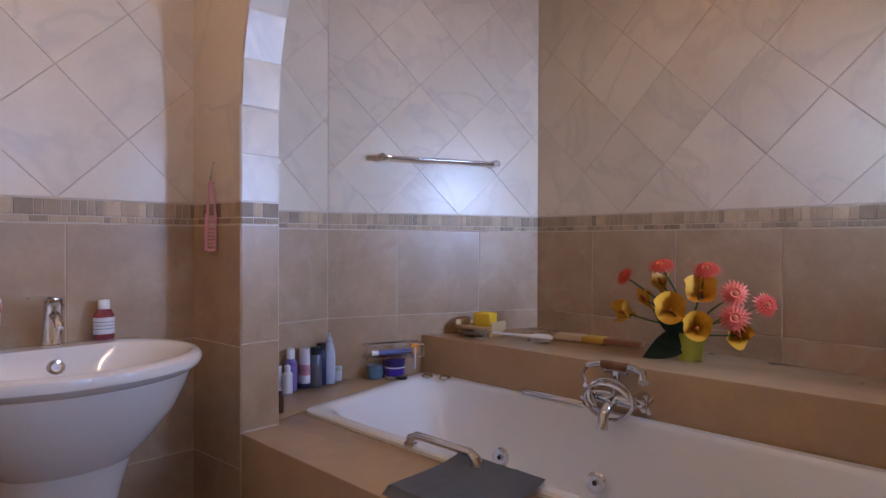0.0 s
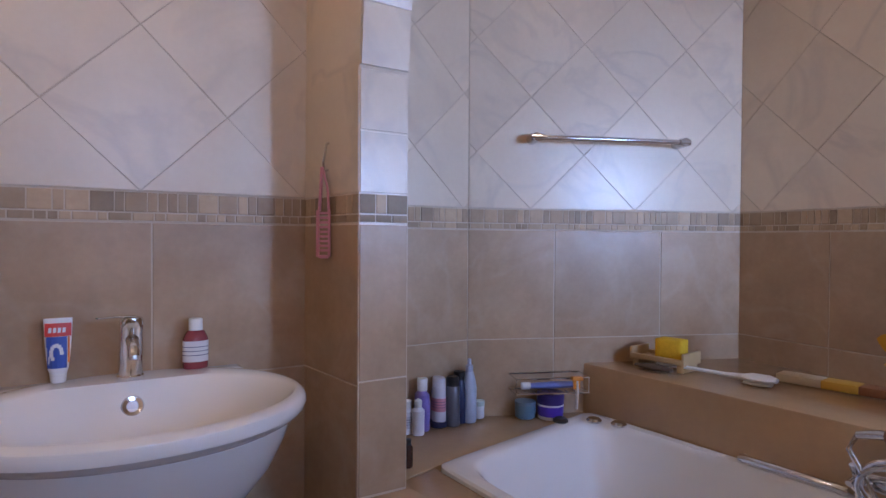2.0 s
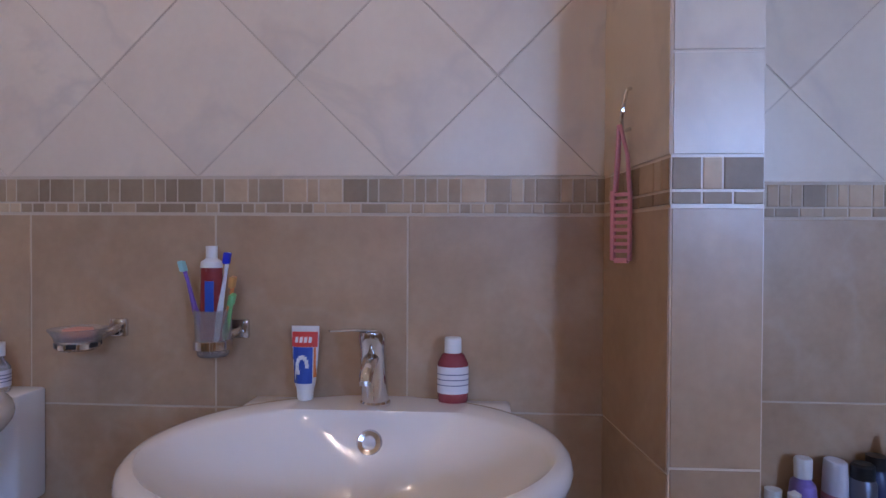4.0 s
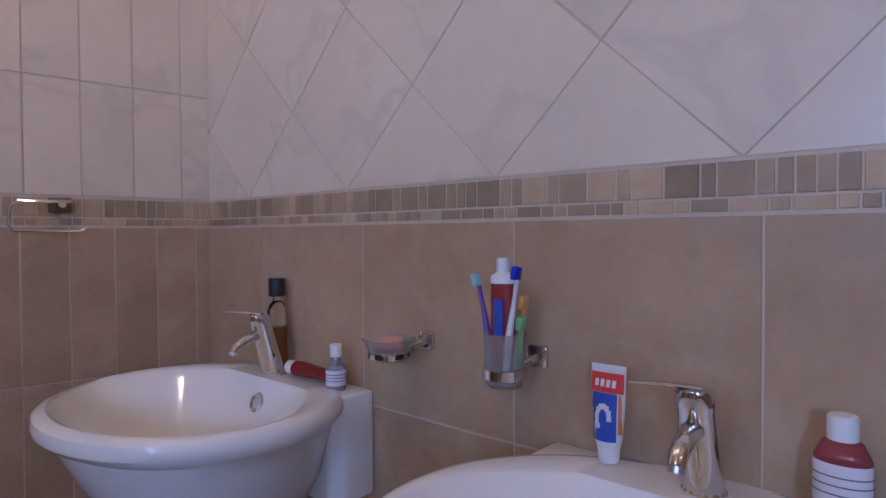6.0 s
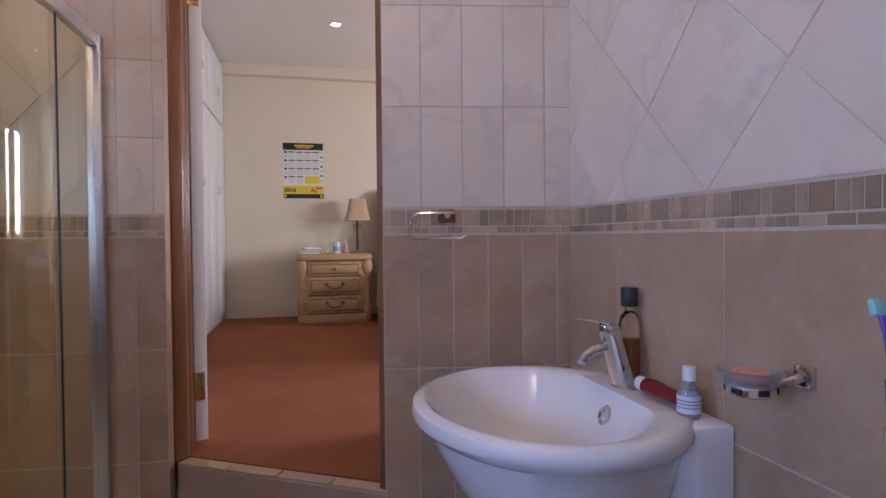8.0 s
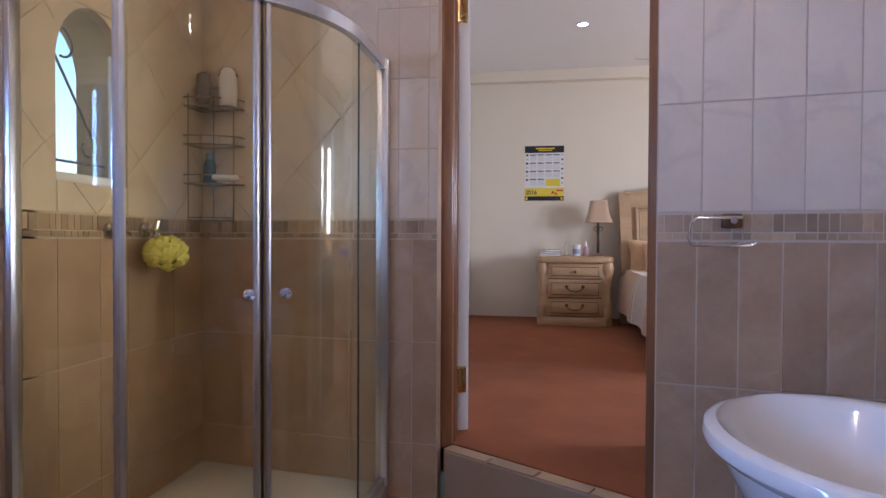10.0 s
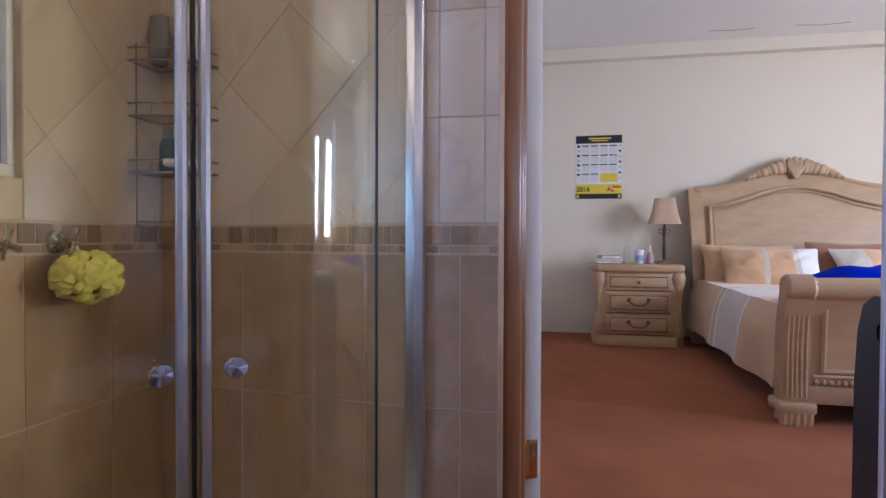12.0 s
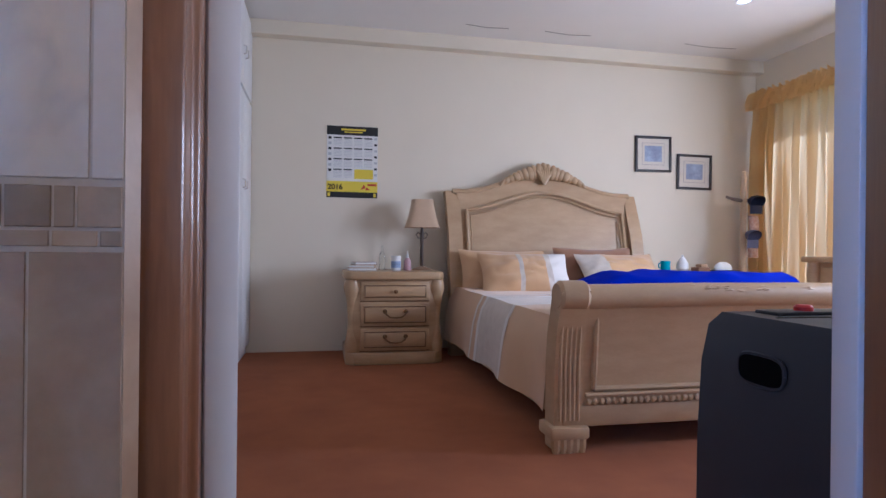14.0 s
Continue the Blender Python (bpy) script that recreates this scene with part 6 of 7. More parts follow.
# ---- windows ----
def window(name, xc, y0, y1, z0, z1, label, arch_h, inner=0.0, mullion=0.0):
    root = tagged(thing(name, label, "window", (xc, 0, 0)), kind="structure")
    f = None
    ym, hw = (y0 + y1) / 2, (y1 - y0) / 2
    a, b = inner - 0.02, inner + 0.02
    wf = box(a, b, y0, y1, z0, z0 + 0.03, 0.003)
    wf = box(a, b, y0, y0 + 0.02, z0 + 0.03, z1, 0.003, bm=wf)
    wf = box(a, b, y1 - 0.02, y1, z0 + 0.03, z1, 0.003, bm=wf)
    part("window_frame", wf, M["white_paint"], root)
    if mullion:
        part("mullion", box(a, b, ym - mullion / 2, ym + mullion / 2, z0 + 0.03, z1, 0.003), M["white_paint"], root)
    pts = [(ym - hw * math.cos(radians(a)), z1 - arch_h + arch_h * math.sin(radians(a))) for a in range(0, 181, 10)]
    for (ya, za), (yb, zb) in zip(pts, pts[1:]):
        b = bmesh.new()
        lo = [b.verts.new((-0.098, y, z)) for y, z in ((ya, za), (yb, zb), (yb, z1 + 0.002), (ya, z1 + 0.002))]
        hi = [b.verts.new((0.098, v.co.y, v.co.z)) for v in lo]
        for fc in (lo, hi[::-1], (lo[0], hi[0], hi[1], lo[1])):
            b.faces.new(fc)
        f = merge(f, b)
    part("arch_infill", f, M["tile_up"], root, "tiled arch over the window")
    pane = part("pane", box(inner - 0.003, inner + 0.003, y0 + 0.02, y1 - 0.02, z0 + 0.02, z1), M["glass"], root, "clear glass pane")
    pane.visible_shadow = False
    bars = tint("bar_paint", (0.20, 0.19, 0.22), 0.5)
    part("bar", tube([(inner + 0.05, y0, z0 + 0.075), (inner + 0.05, y1, z0 + 0.075)], 0.005, 6), bars, root)
    n = max(1, round((y1 - y0) / 0.3))
    for k in range(n):
        ya = y0 + (y1 - y0) * k / n
        w = (y1 - y0) / n
        part("bar", tube([(inner + 0.05, ya + w * 0.97, z0 + 0.075), (inner + 0.05, ya + w * 0.97, z1)], 0.005, 6), bars, root)
        sc = []
        h = z1 - z0 - 0.10
        for j in range(40):
            t = j / 39
            if t < 0.35:
                a = 4.5 * (1 - t / 0.35)
                r = 0.035 + 0.012 * a / 4.5 * -1
                sc.append((inner + 0.05, ya + w * 0.25 + max(0.01, r) * math.cos(a + 2.4), z0 + 0.13 + max(0.01, r) * math.sin(a + 2.4)))
            elif t < 0.65:
                u = (t - 0.35) / 0.3
                sc.append((inner + 0.05, ya + w * (0.17 + 0.72 * u), z0 + 0.16 + (h - 0.13) * u))
            else:
                a = 5.0 * (t - 0.65) / 0.35
                r = 0.075 * (1 - 0.55 * (t - 0.65) / 0.35)
                sc.append((inner + 0.05, ya + w * 0.62 + r * math.cos(a - 0.2), z0 + h - 0.02 + r * math.sin(a - 0.2)))
        part("scroll", tube(sc, 0.0045, 6), bars, root, "scrolled iron burglar bar")
    return root


window("window_1", EX + 0.10, -0.71, -0.40, 1.435, 2.0, "small arched shower window with scrolled burglar bars", 0.21, inner=-0.06)
window("window_2", BE + 0.10, 2.30, 2.82, 1.25, 1.85, "arched two-light window with scrolled bars beyond the bath", 0.16, mullion=0.07)


window("window_3", FX + 0.10, 1.0, 1.4, 1.50, 2.10, "arched two-light window with scrolled bars beside the toilet", 0.16, mullion=0.07)


# toilet beside the outer wall
def toilet():
    root = thing("toilet", "white ceramic toilet with a closed lid", "toilet", (FX - 0.003, 0.87, 0))
    def el(rx, ry, z, cx):
        return [(cx + rx * math.cos(a), ry * math.sin(a), z) for a in [2 * math.pi * k / 28 for k in range(28)]]
    part("pan", loft([el(0.15, 0.11, 0, -0.36), el(0.14, 0.10, 0.1, -0.36), el(0.17, 0.13, 0.25, -0.37), el(0.22, 0.18, 0.38, -0.38), el(0.22, 0.18, 0.40, -0.38)], cap0=True, cap1=True), M["ceramic"], root)
    part("lid", loft([el(0.225, 0.185, 0.402, -0.38), el(0.225, 0.185, 0.42, -0.38), el(0.19, 0.15, 0.435, -0.38), el(0.02, 0.02, 0.44, -0.38)], cap0=True, cap1=True), WHITE_PL, root, "closed white lid")
    part("cistern", box(-0.17, 0.0, -0.19, 0.19, 0.40, 0.76, 0.02, 3), M["ceramic"], root)
    part("button", lathe([(0.02, 0), (0.02, 0.006), (0, 0.007)], 16, m=pose(-0.085, 0, 0.76)), M["chrome"], root)


toilet()


# ---- bedroom things ----
NZ = BEDZ + 0.661
def table_lamp():
    root = thing("table_lamp", "tan fabric lamp with a dark scrolled metal stem", "lamp", (-1.585, -4.90, NZ))
    part("base", lathe([(0.075, 0), (0.075, 0.008), (0.05, 0.016), (0.015, 0.03), (0.0, 0.03)], 20), tint("lamp_base", (0.30, 0.20, 0.12), 0.5), root)
    part("stem", lathe([(0.012, 0.02), (0.014, 0.10), (0.011, 0.2), (0.014, 0.28), (0.008, 0.34)], 12), tint("lamp_iron", (0.06, 0.035, 0.02), 0.5), root)
    for s in (-1, 1):
        part("scroll", tube([(0, 0, 0.24), (s * 0.03, 0, 0.25), (s * 0.045, 0, 0.275), (s * 0.03, 0, 0.295), (s * 0.015, 0, 0.28)], 0.004, 6), tint("lamp_iron", (0.06, 0.035, 0.02), 0.5), root)
    L = []
    for z, w in ((0.33, 0.135), (0.335, 0.132), (0.42, 0.105), (0.52, 0.085), (0.55, 0.082)):
        L.append([(w * (abs(math.cos(a)) ** 0.5) * (1 if math.cos(a) > 0 else -1), w * 0.8 * (abs(math.sin(a)) ** 0.5) * (1 if math.sin(a) > 0 else -1), z) for a in [2 * math.pi * (k + 0.5) / 40 for k in range(40)]])
    part("shade", loft(L), M["shade"], root, "tapered tan fabric shade")


table_lamp()
for i, (dx, dy, w, rz, col) in enumerate(((0, 0, 0.10, 4, (0.35, 0.22, 0.14)), (-0.006, 0.004, 0.092, -9, (0.5, 0.36, 0.22)), (-0.012, 0.0, 0.08, 12, (0.22, 0.10, 0.06)))):
    bk = thing("book", ("brown", "tan", "dark red")[i] + " paperback in a small pile on the nightstand", "book", (-1.11 + dx, -4.74 + dy, NZ + 0.0215 * i), rz, "pile of books")
    part("cover", box(-w, w, -0.07, 0.07, 0, 0.0205, 0.002), tint("cover_" + "abc"[i], col, 0.5), bk)
    part("pages", box(-w + 0.004, w + 0.0006, -0.066, 0.0706, 0.003, 0.0175), M["paper"], bk)
bottle(-1.365, -4.76, NZ, "pill_tub", "white plastic tub with a blue label", WHITE_PL, WHITE_PL, [(0.034, 0), (0.036, 0.004), (0.036, 0.09)], [(0.039, 0.09), (0.039, 0.11), (0, 0.111)], label_band=(0.02, 0.07, 0.0365, tint("blue_label", (0.3, 0.4, 0.62), 0.5)))
bottle(-1.455, -4.78, NZ, "perfume_bottle", "small pink bottle with a pointed cap", tint("perfume_pink", (0.5, 0.3, 0.32), 0.25), WHITE_PL, [(0.028, 0), (0.03, 0.004), (0.027, 0.07), (0.012, 0.095)], [(0.011, 0.093), (0.008, 0.12), (0.004, 0.145), (0, 0.15)])
bottle(-1.28, -4.95, NZ, "clear_tumbler", "tall clear water bottle at the back of the nightstand", CLEAR, CLEAR, [(0.022, 0), (0.024, 0.003), (0.024, 0.10), (0.01, 0.14)], [(0.009, 0.139), (0.008, 0.19), (0, 0.19)])


def calendar():
    x0, x1, z0, z1 = -1.255, -0.848, 1.672, 2.248
    y = BY + 0.001
    root = thing("wall_calendar", "black, yellow and white wall calendar for 2016", "calendar")
    sh = part("sheet", box(x0, x1, y, y + 0.002, z0, z1), M["paper"], root)
    def patch(name, u0, u1, v0, v1, mm, k=1):
        # u to the right as seen from the room, v down, in parts of the sheet
        W, H = x1 - x0, z1 - z0
        part(name, box(x1 - u1 * W, x1 - u0 * W, y + 0.002, y + 0.002 + 0.0006 * k, z1 - v1 * H, z1 - v0 * H), mm, sh, smooth=False)
    patch("header", 0, 1, 0, 0.125, M["ink"])
    patch("header_text", 0.28, 0.76, 0.035, 0.06, M["yellow"], 2)
    patch("header_text", 0.34, 0.70, 0.075, 0.09, M["yellow"], 2)
    patch("footer", 0, 1, 0.77, 0.92, M["yellow"])
    patch("footer_band", 0, 1, 0.92, 1.0, M["ink"])
    patch("side_mark", 0.02, 0.07, 0.935, 0.985, M["yellow"], 2)
    patch("side_mark", 0.92, 0.97, 0.935, 0.985, M["yellow"], 2)
    patch("highlight_month", 0.54, 0.91, 0.60, 0.735, M["yellow"])
    grey = tint("print_pale", (0.50, 0.50, 0.52), 0.6)
    for r in range(4):
        v = 0.155 + 0.148 * r
        for c in range(4):
            u = 0.13 + 0.20 * c
            if r == 3 and c > 1:
                continue
            patch("month_name", u, u + 0.16, v, v + 0.018, M["ink"])
            for d in range(5):
                patch("week_row", u, u + 0.165, v + 0.03 + d * 0.02, v + 0.036 + d * 0.02, grey)
    for k in range(7):
        patch("side_picture", 0.03, 0.09, 0.15 + 0.075 * k, 0.185 + 0.075 * k, (M["ink"], grey)[k % 2])
        patch("side_picture", 0.93, 0.985, 0.15 + 0.085 * k, 0.18 + 0.085 * k, (grey, M["ink"])[k % 2])
    patch("logo_bar", 0.80, 0.98, 0.80, 0.83, tint("logo_red", (0.5, 0.06, 0.03), 0.5), 2)
    b = bmesh.new()
    W, H = x1 - x0, z1 - z0
    for pts in (((0.66, 0.89), (0.73, 0.81), (0.77, 0.86)), ((0.75, 0.89), (0.79, 0.845), (0.86, 0.89))):
        vs = [b.verts.new((x1 - u * W, y + 0.0035, z1 - v * H)) for u, v in pts]
        b.faces.new(vs)
    part("logo_mark", b, tint("logo_red", (0.5, 0.06, 0.03), 0.5), sh, smooth=False)
    cu = bpy.data.curves.new("year", "FONT")
    cu.body, cu.size, cu.extrude, cu.offset = "2016", 0.060, 0.0008, 0.0012
    cu.align_x = "LEFT"
    tx = new("year_text", cu)
    tx.data.materials.append(M["ink"])
    tx.matrix_basis = pose(x1 - 0.02 * W, y + 0.004, z1 - 0.885 * H, 90, 0, 180)
    tx.parent = sh


calendar()


def picture(x0, x1, z0, z1, rz):
    root = thing("framed_picture", "small bluish print in a cream mount and dark frame", "picture", ((x0 + x1) / 2, BY + 0.002, (z0 + z1) / 2), 0, "pair of framed prints")
    root.matrix_basis = root.matrix_basis @ pose(0, 0, 0, 0, rz, 0)
    w, h = (x1 - x0) / 2, (z1 - z0) / 2
    fr = tint("dark_frame", (0.025, 0.018, 0.015), 0.35)
    for a, b, c, d in ((-w, w, h - 0.022, h), (-w, w, -h, -h + 0.022), (-w, -w + 0.022, -h + 0.022, h - 0.022), (w - 0.022, w, -h + 0.022, h - 0.022)):
        part("frame_side", box(a, b, 0, 0.022, c, d, 0.004), fr, root)
    part("mount", box(-w + 0.02, w - 0.02, 0, 0.010, -h + 0.02, h - 0.02), tint("cream_mount", (0.66, 0.60, 0.50), 0.7), root, "cream mount")
    part("inner_line", box(-w * 0.62, w * 0.62, 0.010, 0.0112, -h * 0.60, h * 0.62), tint("grey_line", (0.35, 0.30, 0.3), 0.7), root)
    part("print_border", box(-w * 0.60, w * 0.60, 0.011, 0.0118, -h * 0.58, h * 0.60), tint("cream_mount", (0.66, 0.60, 0.50), 0.7), root)
    part("print", box(-w * 0.48, w * 0.48, 0.0112, 0.0125, -h * 0.42, h * 0.46), mat("blue_print", (0.40, 0.46, 0.60), 0.6, second=(0.16, 0.18, 0.28), scale=9, amount=1.0, fine=60, bump=0.0, rand=0.05), root, "mottled blue print")


picture(-3.90, -3.545, 1.976, 2.298, 0.6)
picture(-4.312, -3.96, 1.83, 2.15, -0.4)


def hat_stand():
    root = thing("hat_stand", "slim wooden hat stand hung with caps and a bag", "hat stand", (-4.38, -4.80, BEDZ))
    w = tint("pale_pole", (0.50, 0.36, 0.22), 0.5)
    part("pole", lathe([(0.03, 0.03), (0.026, 0.5), (0.026, 1.38), (0.018, 1.52), (0, 1.53)], 14), w, root)
    part("foot", lathe([(0.16, 0), (0.16, 0.02), (0.04, 0.045), (0.02, 0.05)], 20), w, root)
    part("peg", tube([(0.02, 0, 1.27), (0.12, 0.02, 1.28), (0.19, 0.03, 1.295)], [0.016, 0.014, 0.01], 8), tint("dark_peg", (0.12, 0.08, 0.06), 0.5), root)
    part("peg", tube([(-0.02, 0, 1.27), (-0.12, 0.02, 1.28), (-0.17, 0.03, 1.295)], [0.016, 0.014, 0.01], 8), tint("dark_peg", (0.12, 0.08, 0.06), 0.5), root)
    part("label", box(-0.02, 0.02, 0.024, 0.032, 0.35, 0.62, 0.003), M["paper"], root, "white paper tag")
    for nm, lb, c, z, s, dx in (("baseball_cap", "navy baseball cap hanging on the stand", (0.012, 0.014, 0.035), 1.27, 0.75, -0.03), ("flat_hat", "grey hat hanging under the navy cap", (0.10, 0.10, 0.16), 0.98, 0.7, 0.0)):
        cp = thing(nm, lb, "cap", (-4.38 + dx, -4.72, BEDZ + z), 0, "caps on the stand")
        L = []
        for t in range(8):
            a = t / 7 * math.pi / 2
            L.append([(0.10 * s * math.cos(a) * math.cos(b) , 0.07 * s * math.cos(a) * math.sin(b), -0.06 + 0.12 * s * math.sin(a)) for b in [2 * math.pi * k / 20 for k in range(20)]])
        mm = tint("cap_" + nm, c, 0.8)
        part("crown", merge(None, loft(L), pose(0, 0, 0, 70, 10, 0)), mm, cp)
        part("peak", loft([[(x, 0.02 + 0.035 * (1 - (x / 0.085) ** 2), z) for x in [(-0.08 + 0.02 * k) * s for k in range(9)]] for z in (-0.05, -0.09, -0.12)], ring=False), mm, cp)
    bg = thing("patterned_scarf", "rust patterned scarf hanging behind the caps", "scarf", (-4.45, -4.76, BEDZ + 0.78))
    part("cloth", loft([[(0.045 * math.cos(a) + 0.01 * math.sin(z * 20), 0.03 * math.sin(a), z) for a in [2 * math.pi * k / 14 for k in range(14)]] for z in (0, 0.1, 0.2, 0.3, 0.36)], cap0=True, cap1=True), mat("rust_pattern", (0.32, 0.12, 0.06), 0.8, second=(0.6, 0.45, 0.35), scale=40, amount=1.0), bg)


hat_stand()

# things on the other nightstand
bottle(-3.80, -4.80, NZ, "white_teapot_jar", "white lidded jar on the nightstand", WHITE_PL, WHITE_PL, [(0.035, 0), (0.05, 0.02), (0.045, 0.07), (0.03, 0.09)], [(0.032, 0.09), (0.02, 0.11), (0.008, 0.12), (0.01, 0.135), (0, 0.138)])
mug = thing("teal_mug", "bright teal mug on the nightstand", "mug", (-3.64, -4.80, NZ))
part("body", lathe([(0.03, 0), (0.038, 0.004), (0.04, 0.085), (0.037, 0.085), (0.034, 0.01), (0, 0.008)], 20), tint("teal_glaze", (0.02, 0.30, 0.42), 0.25), mug)
part("handle", tube([(0.038, 0, 0.02), (0.062, 0, 0.03), (0.062, 0, 0.06), (0.038, 0, 0.07)], 0.006, 8), tint("teal_glaze", (0.02, 0.30, 0.42), 0.25), mug)
bt = thing("bottle_cap_toy", "small brown wooden box on the nightstand", "box", (-3.93, -4.74, NZ), 15)
part("box_body", box(-0.07, 0.07, -0.04, 0.04, 0, 0.035, 0.004), tint("box_brown", (0.22, 0.12, 0.07), 0.5), bt)
part("box_lid", box(-0.05, 0.03, -0.03, 0.03, 0.035, 0.06, 0.006), tint("box_tan", (0.45, 0.30, 0.18), 0.5), bt)
ir = thing("white_steam_iron", "white rounded appliance on a dark tray", "appliance", (-4.14, -4.74, NZ))
part("tray", box(-0.12, 0.12, -0.06, 0.06, 0, 0.012, 0.004), tint("tray_dark", (0.04, 0.04, 0.045), 0.4), ir, "dark tray")
part("shell", loft([[(0.10 * k2 * math.cos(a) - 0.0, 0.05 * k2 * math.sin(a), z) for a in [2 * math.pi * k / 20 for k in range(20)]] for z, k2 in ((0.012, 0.8), (0.03, 0.85), (0.06, 0.65), (0.078, 0.3), (0.08, 0.05))], cap0=True, cap1=True), WHITE_PL, ir)


def dresser():
    root = thing("dresser", "antique cream dresser with a moulded top by the window", "dresser", (-4.36, -3.30, BEDZ))
    part("top", box(-0.28, 0.24, -0.60, 0.60, 0.76, 0.80, 0.014, 3), M["ns_wood"], root)
    part("body", box(-0.26, 0.18, -0.56, 0.56, 0.06, 0.76, 0.01), M["ns_wood"], root)
    part("plinth", box(-0.27, 0.21, -0.58, 0.58, 0.0, 0.08, 0.01), M["ns_wood"], root)
    for s in (-1, 1):
        part("column", lathe([(0.035, 0.08), (0.04, 0.2), (0.028, 0.4), (0.045, 0.68), (0.04, 0.76)], 14, m=pose(0.19, s * 0.53, 0)), M["ns_wood"], root)
    for k in range(3):
        dr = part("drawer", box(0.17, 0.195, -0.47, 0.47, 0.10 + 0.22 * k, 0.29 + 0.22 * k, 0.005), M["ns_wood"], root)
        part("handle", tube([(0.2, -0.06, 0.20 + 0.22 * k), (0.225, 0, 0.18 + 0.22 * k), (0.2, 0.06, 0.20 + 0.22 * k)], 0.006, 8), M["brass_dark"], dr)


dresser()


def wardrobe():
    root = thing("built_in_wardrobe", "white painted built-in wardrobe with small chrome handles", "wardrobe", (BX1, BY, BEDZ))
    part("carcass", box(0.03, 0.62, 0.0, 2.3, 0.0, 2.56), M["white_paint"], root)
    for k in range(5):
        y0 = 0.01 + 0.457 * k
        for z0, z1, hz in ((0.08, 1.92, 1.27), (1.95, 2.54, 2.2)):
            d = part("door", box(0.0, 0.03, y0, y0 + 0.45, z0, z1, 0.004), M["white_paint"], root)
            hy = y0 + (0.40 if k % 2 == 0 else 0.05)
            part("handle", tube([(-0.002, hy, hz - 0.03), (-0.02, hy, hz - 0.025), (-0.02, hy, hz + 0.025), (-0.002, hy, hz + 0.03)], 0.005, 8), M["chrome"], d, "small chrome handle")


wardrobe()
glow = bpy.data.materials.new("lamp_glow")
glow.use_nodes = True
ge = glow.node_tree.nodes["Principled BSDF"]
ge.inputs["Emission Color"].default_value, ge.inputs["Emission Strength"].default_value = (1.0, 0.93, 0.82, 1), 12.0
for lx, ly, lz in ((-1.335, -3.78, BT), (-3.68, -3.94, BT)) + tuple((a, b, ROOM_TOP) for a, b, _ in BATH_LIGHTS):
    dl = thing("downlight", "small round recessed ceiling downlight, switched on", "downlight", (lx, ly, lz), group="ceiling downlights")
    part("trim_ring", lathe([(0.055, -0.006), (0.055, 0.0), (0.04, -0.001), (0.04, -0.006)], 24, closed=False), M["white_paint"], dl)
    part("bulb", lathe([(0.04, -0.003), (0.0, -0.004)], 24), glow, dl, "glowing lamp face")
# hairline cracks in the ceiling by the cornice
for xa, xb in ((-1.90, -2.25), (-2.55, -2.95), (-3.8, -4.3)):
    ck = part("ceiling_crack", tube([(xa, -4.80, BT - 0.001), ((xa + xb) / 2, -4.83, BT - 0.0012), (xb, -4.81, BT - 0.001)], 0.003, 4), tint("crack_grey", (0.25, 0.22, 0.2), 0.9))
    tagged(ck, "fine dark crack in the ceiling plaster", "crack", "", "structure")


# ---- wall tiles, last ----
def tile_mesh(poly, a, d, n, depth=0.0022, bev=0.0012):
    """A tile from its outline in the wall's own (u, z), as a thin slab proud of the wall with an eased edge."""
    cu, cz = sum(p[0] for p in poly) / len(poly), sum(p[1] for p in poly) / len(poly)
    bm = bmesh.new()
    rows = []
    for inset, h in ((0.0, 0.0), (0.0, depth - bev), (bev, depth)):
        row = []
        for u, z in poly:
            r = math.hypot(u - cu, z - cz)
            k = 1 - inset / r if r > inset else 1
            p = d * ((u - cu) * k) + n * h
            row.append(bm.verts.new((p.x, p.y, (z - cz) * k)))
        rows.append(row)
    for r0, r1 in zip(rows, rows[1:]):
        for i in range(len(poly)):
            j = (i + 1) % len(poly)
            bm.faces.new((r0[i], r0[j], r1[j], r1[i]))
    bm.faces.new(rows[-1])
    return bm, a + d * cu + Vector((0, 0, cz))


def shrink(poly, g):
    cu, cz = sum(p[0] for p in poly) / len(poly), sum(p[1] for p in poly) / len(poly)
    return [(cu + (u - cu) * (1 - g / max(abs(u - cu), g * 2)), cz + (z - cz) * (1 - g / max(abs(z - cz), g * 2))) for u, z in poly]


def area(poly):
    return abs(sum(p[0] * q[1] - q[0] * p[1] for p, q in zip(poly, poly[1:] + poly[:1]))) / 2


def lay(wall, a, d, n, poly, material, name="tile", cache={}):
    poly = shrink(poly, 0.0016 if name == "mosaic_piece" else 0.0020)
    cu, cz = sum(p[0] for p in poly) / len(poly), sum(p[1] for p in poly) / len(poly)
    key = (name, material.name, round(d.x, 4), round(d.y, 4), tuple((round(u - cu, 4), round(z - cz, 4)) for u, z in poly))
    if key not in cache:
        bm, _ = tile_mesh(poly, a, d, n)
        cache[key] = mesh_of(name, bm, material, smooth=False)
    ob = new(name, cache[key])
    ob.parent = wall
    ob.location = a + d * cu + Vector((0, 0, cz))
    return ob


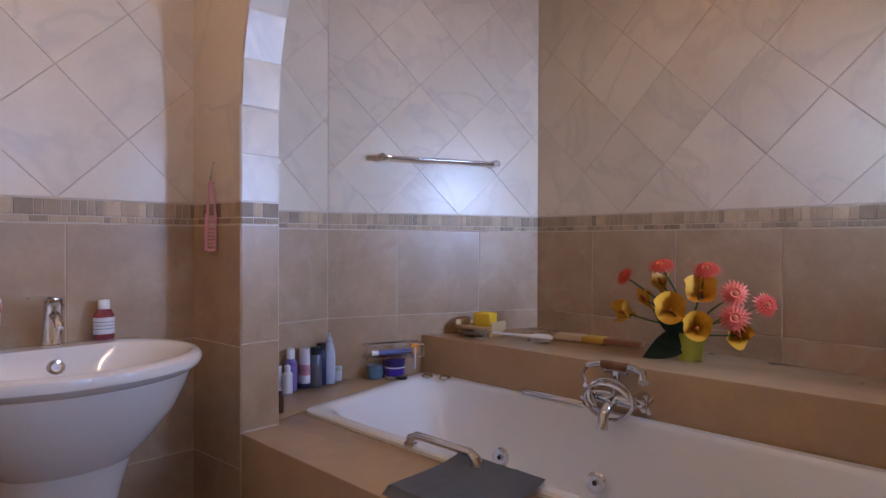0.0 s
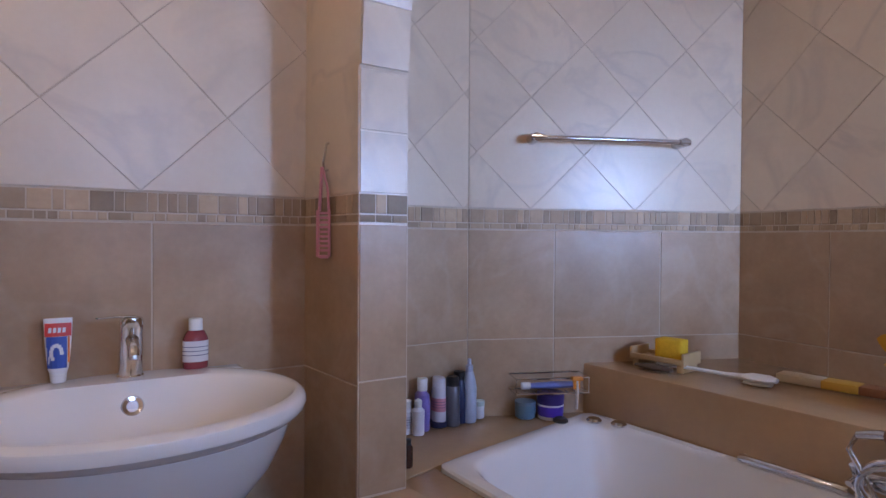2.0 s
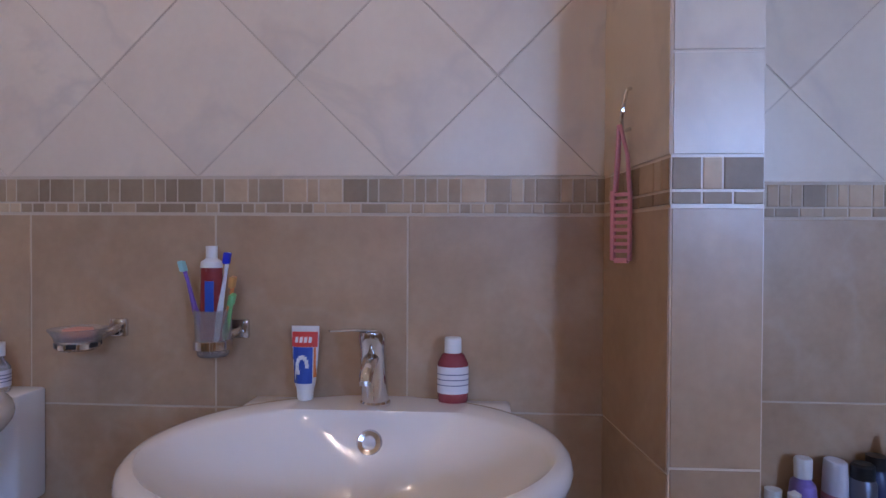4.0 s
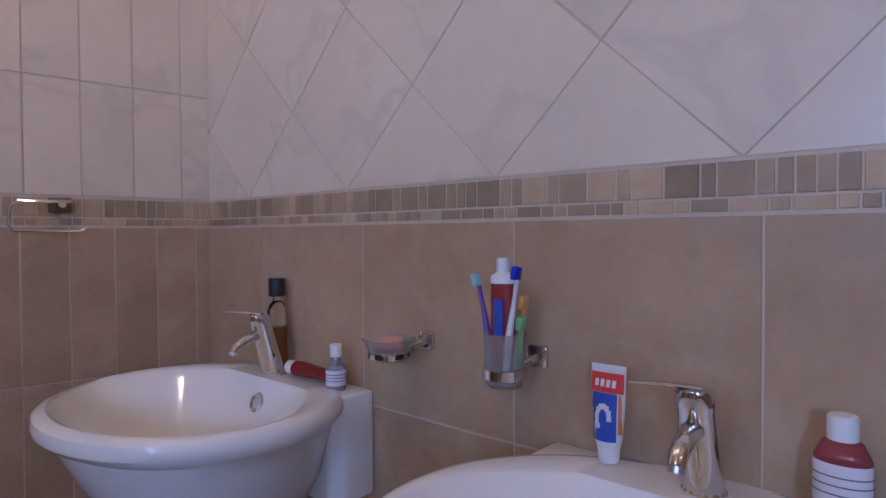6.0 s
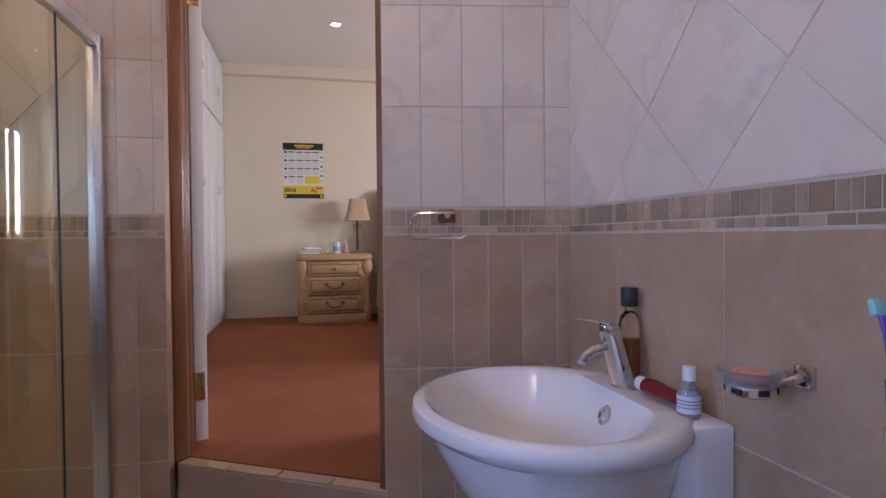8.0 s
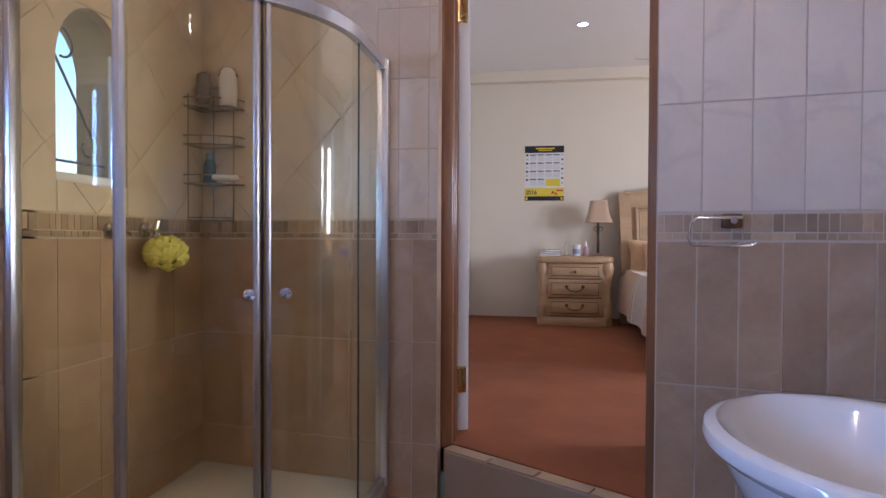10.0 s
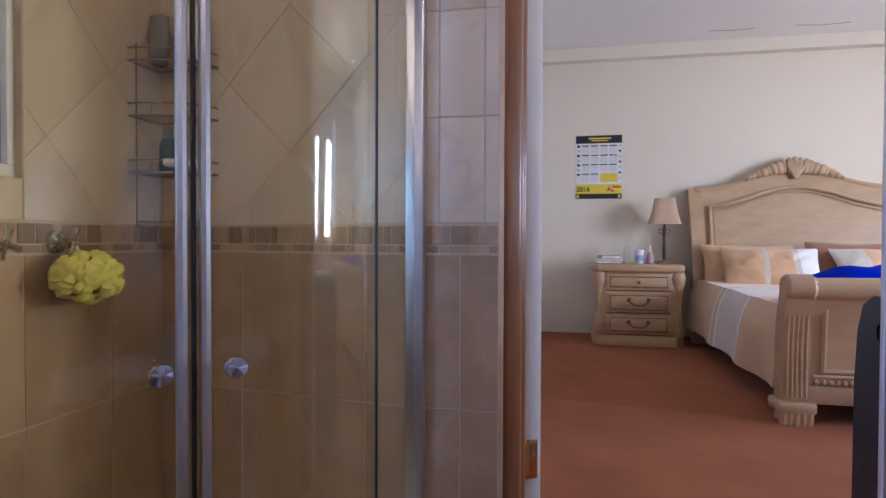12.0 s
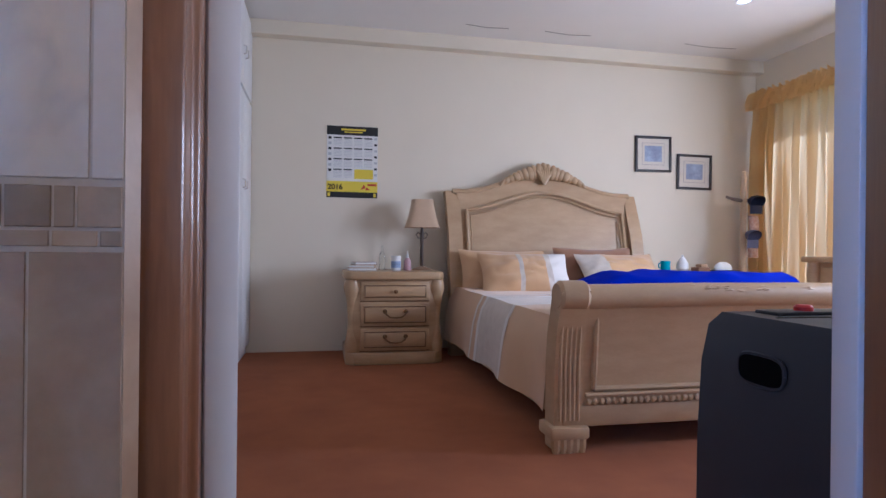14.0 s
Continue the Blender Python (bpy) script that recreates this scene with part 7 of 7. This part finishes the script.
rng = random.Random(5)
S = 0.206
for wall, a, d, n, L, z1, phase, layout, diag, rects, strip, tile_w, row_h in TILE_JOBS:
    for u0, u1, z0, zt in rects:
        # lower field
        for za, zb in ((0.0, 0.06),) + ROWS_LOW:
            w = strip if layout == "strip" else tile_w
            k = -math.ceil(phase / w) - 1
            while phase + k * w < u1:
                p = clip([(phase + k * w, za), (phase + (k + 1) * w, za), (phase + (k + 1) * w, zb), (phase + k * w, zb)], u0, u1, z0, zt)
                if p and area(p) > 0.0004:
                    lay(wall, a, d, n, p, M["tile_low"])
                k += 1
        # upper field
        if layout == "strip":
            z, i = BAND[1] + 0.004, 0
            while z < zt:
                u = phase - strip * 2
                i += 1
                while u < u1:
                    wd = strip * 1.18
                    p = clip([(u, z), (u + wd, z), (u + wd, z + row_h), (u, z + row_h)], u0, u1, max(z0, BAND[1]), zt)
                    if p and area(p) > 0.0006:
                        lay(wall, a, d, n, p, M["tile_up"])
                    u += wd
                z += row_h
        else:
            zi = 0
            while BAND[1] + zi * S - S < zt:
                u = diag - 3 * S - (S if zi % 2 else 0)
                while u - S < u1:
                    c = BAND[1] + zi * S
                    p = clip([(u, c - S), (u + S, c), (u, c + S), (u - S, c)], u0, u1, max(z0, BAND[1] + 0.002), zt)
                    if p and area(p) > 0.0006:
                        lay(wall, a, d, n, p, M["tile_up"])
                    u += 2 * S
                zi += 1


def band(wall, a, d, n, L, near):
    """The mosaic border: a tall row of mixed widths over a low row."""
    rest = None
    for za, zb in ((BAND[0] + 0.001, BAND[0] + 0.022), (BAND[0] + 0.0228, BAND[1] - 0.001)):
        u = 0.001
        while u < L - 0.006:
            w = min(rng.choice((0.022, 0.026, 0.024, 0.05, 0.052)), L - u)
            p = [(u, za), (u + w, za), (u + w, zb), (u, zb)]
            if near:
                lay(wall, a, d, n, p, M["mosaic"], "mosaic_piece")
            else:
                bm, at = tile_mesh(shrink(p, 0.0016), a, d, n)
                bmesh.ops.translate(bm, verts=bm.verts, vec=at)
                rest = merge(rest, bm)
            u += w
    return rest


for wall, a, d, n, L, *_ in TILE_JOBS:
    near = wall.name in ("wall_west", "wall_southwest", "wall_northwest")
    rest = band(wall, a, d, n, L, near)
    if rest:
        ob = part("mosaic_border", rest, MOSAIC_FAR, wall, smooth=False)
        tagged(ob, kind="stuff")
WD = Vector((-1, -0.105, 0)).normalized()
# the wing wall's own tiles, band and the tiles of the arch's underside
for a, d, n, L in ((Vector((PX, PY0, 0)), WD, Vector((-WD.y, WD.x, 0)), (PX - WX) * 1.0055), (Vector((PX, PY1, 0)), Vector((0, -1, 0)), Vector((1, 0, 0)), PY1 - PY0)):
    ln = L if L > 0 else -L
    for za, zb in ((0.46, 0.86), (0.86, 1.26)) if d.x < -0.5 else ((0.582, 0.87), (0.87, 1.26)):
        lay(ARCH, a, d, n, [(0, za), (ln, za), (ln, zb), (0, zb)], M["tile_low"])
    if d.x < -0.5:
        lay(ARCH, a, d, n, [(0, 0), (ln, 0), (ln, 0.46), (0, 0.46)], M["tile_low"])
        lay(ARCH, a, d, n, [(0, BAND[1]), (ln, BAND[1]), (ln, 1.65), (0, 1.65)], M["tile_up"])
    u = 0.0
    for za, zb in ((BAND[0] + 0.001, BAND[0] + 0.022), (BAND[0] + 0.0228, BAND[1] - 0.001)):
        u = 0.0
        while u < ln - 0.006:
            w = min(rng.choice((0.03, 0.045, 0.06)), ln - u)
            lay(ARCH, a, d, n, [(u, za), (u + w, za), (u + w, zb), (u, zb)], M["mosaic"], "mosaic_piece")
            u += w
for za, zb in ((BAND[1], 1.49), (1.49, 1.642)):
    lay(ARCH, Vector((PX, PY1, 0)), Vector((0, -1, 0)), Vector((1, 0, 0)), [(0, za), (PY1 - PY0, za), (PY1 - PY0, zb), (0, zb)], M["tile_up"])
for k in range(6):
    b0, b1 = radians(9.2 * k), radians(9.2 * (k + 1) - 0.15)
    c0, c1 = (PX + 0.95 - 0.95 * math.cos(b0), 1.65 + 0.95 * math.sin(b0)), (PX + 0.95 - 0.95 * math.cos(b1), 1.65 + 0.95 * math.sin(b1))
    bm = bmesh.new()
    o = Vector((math.cos((b0 + b1) / 2), 0, -math.sin((b0 + b1) / 2))) * 0.006
    q = [Vector((c0[0], PY0 + 0.002, c0[1])), Vector((c0[0], PY1 - 0.002, c0[1])), Vector((c1[0], PY1 - 0.002, c1[1])), Vector((c1[0], PY0 + 0.002, c1[1]))]
    lo, hi = [bm.verts.new(v) for v in q], [bm.verts.new(v + o) for v in q]
    bm.faces.new(hi)
    for i in range(4):
        bm.faces.new((lo[i], lo[(i + 1) % 4], hi[(i + 1) % 4], hi[i]))
    part("tile", bm, M["tile_up"], ARCH, smooth=False)
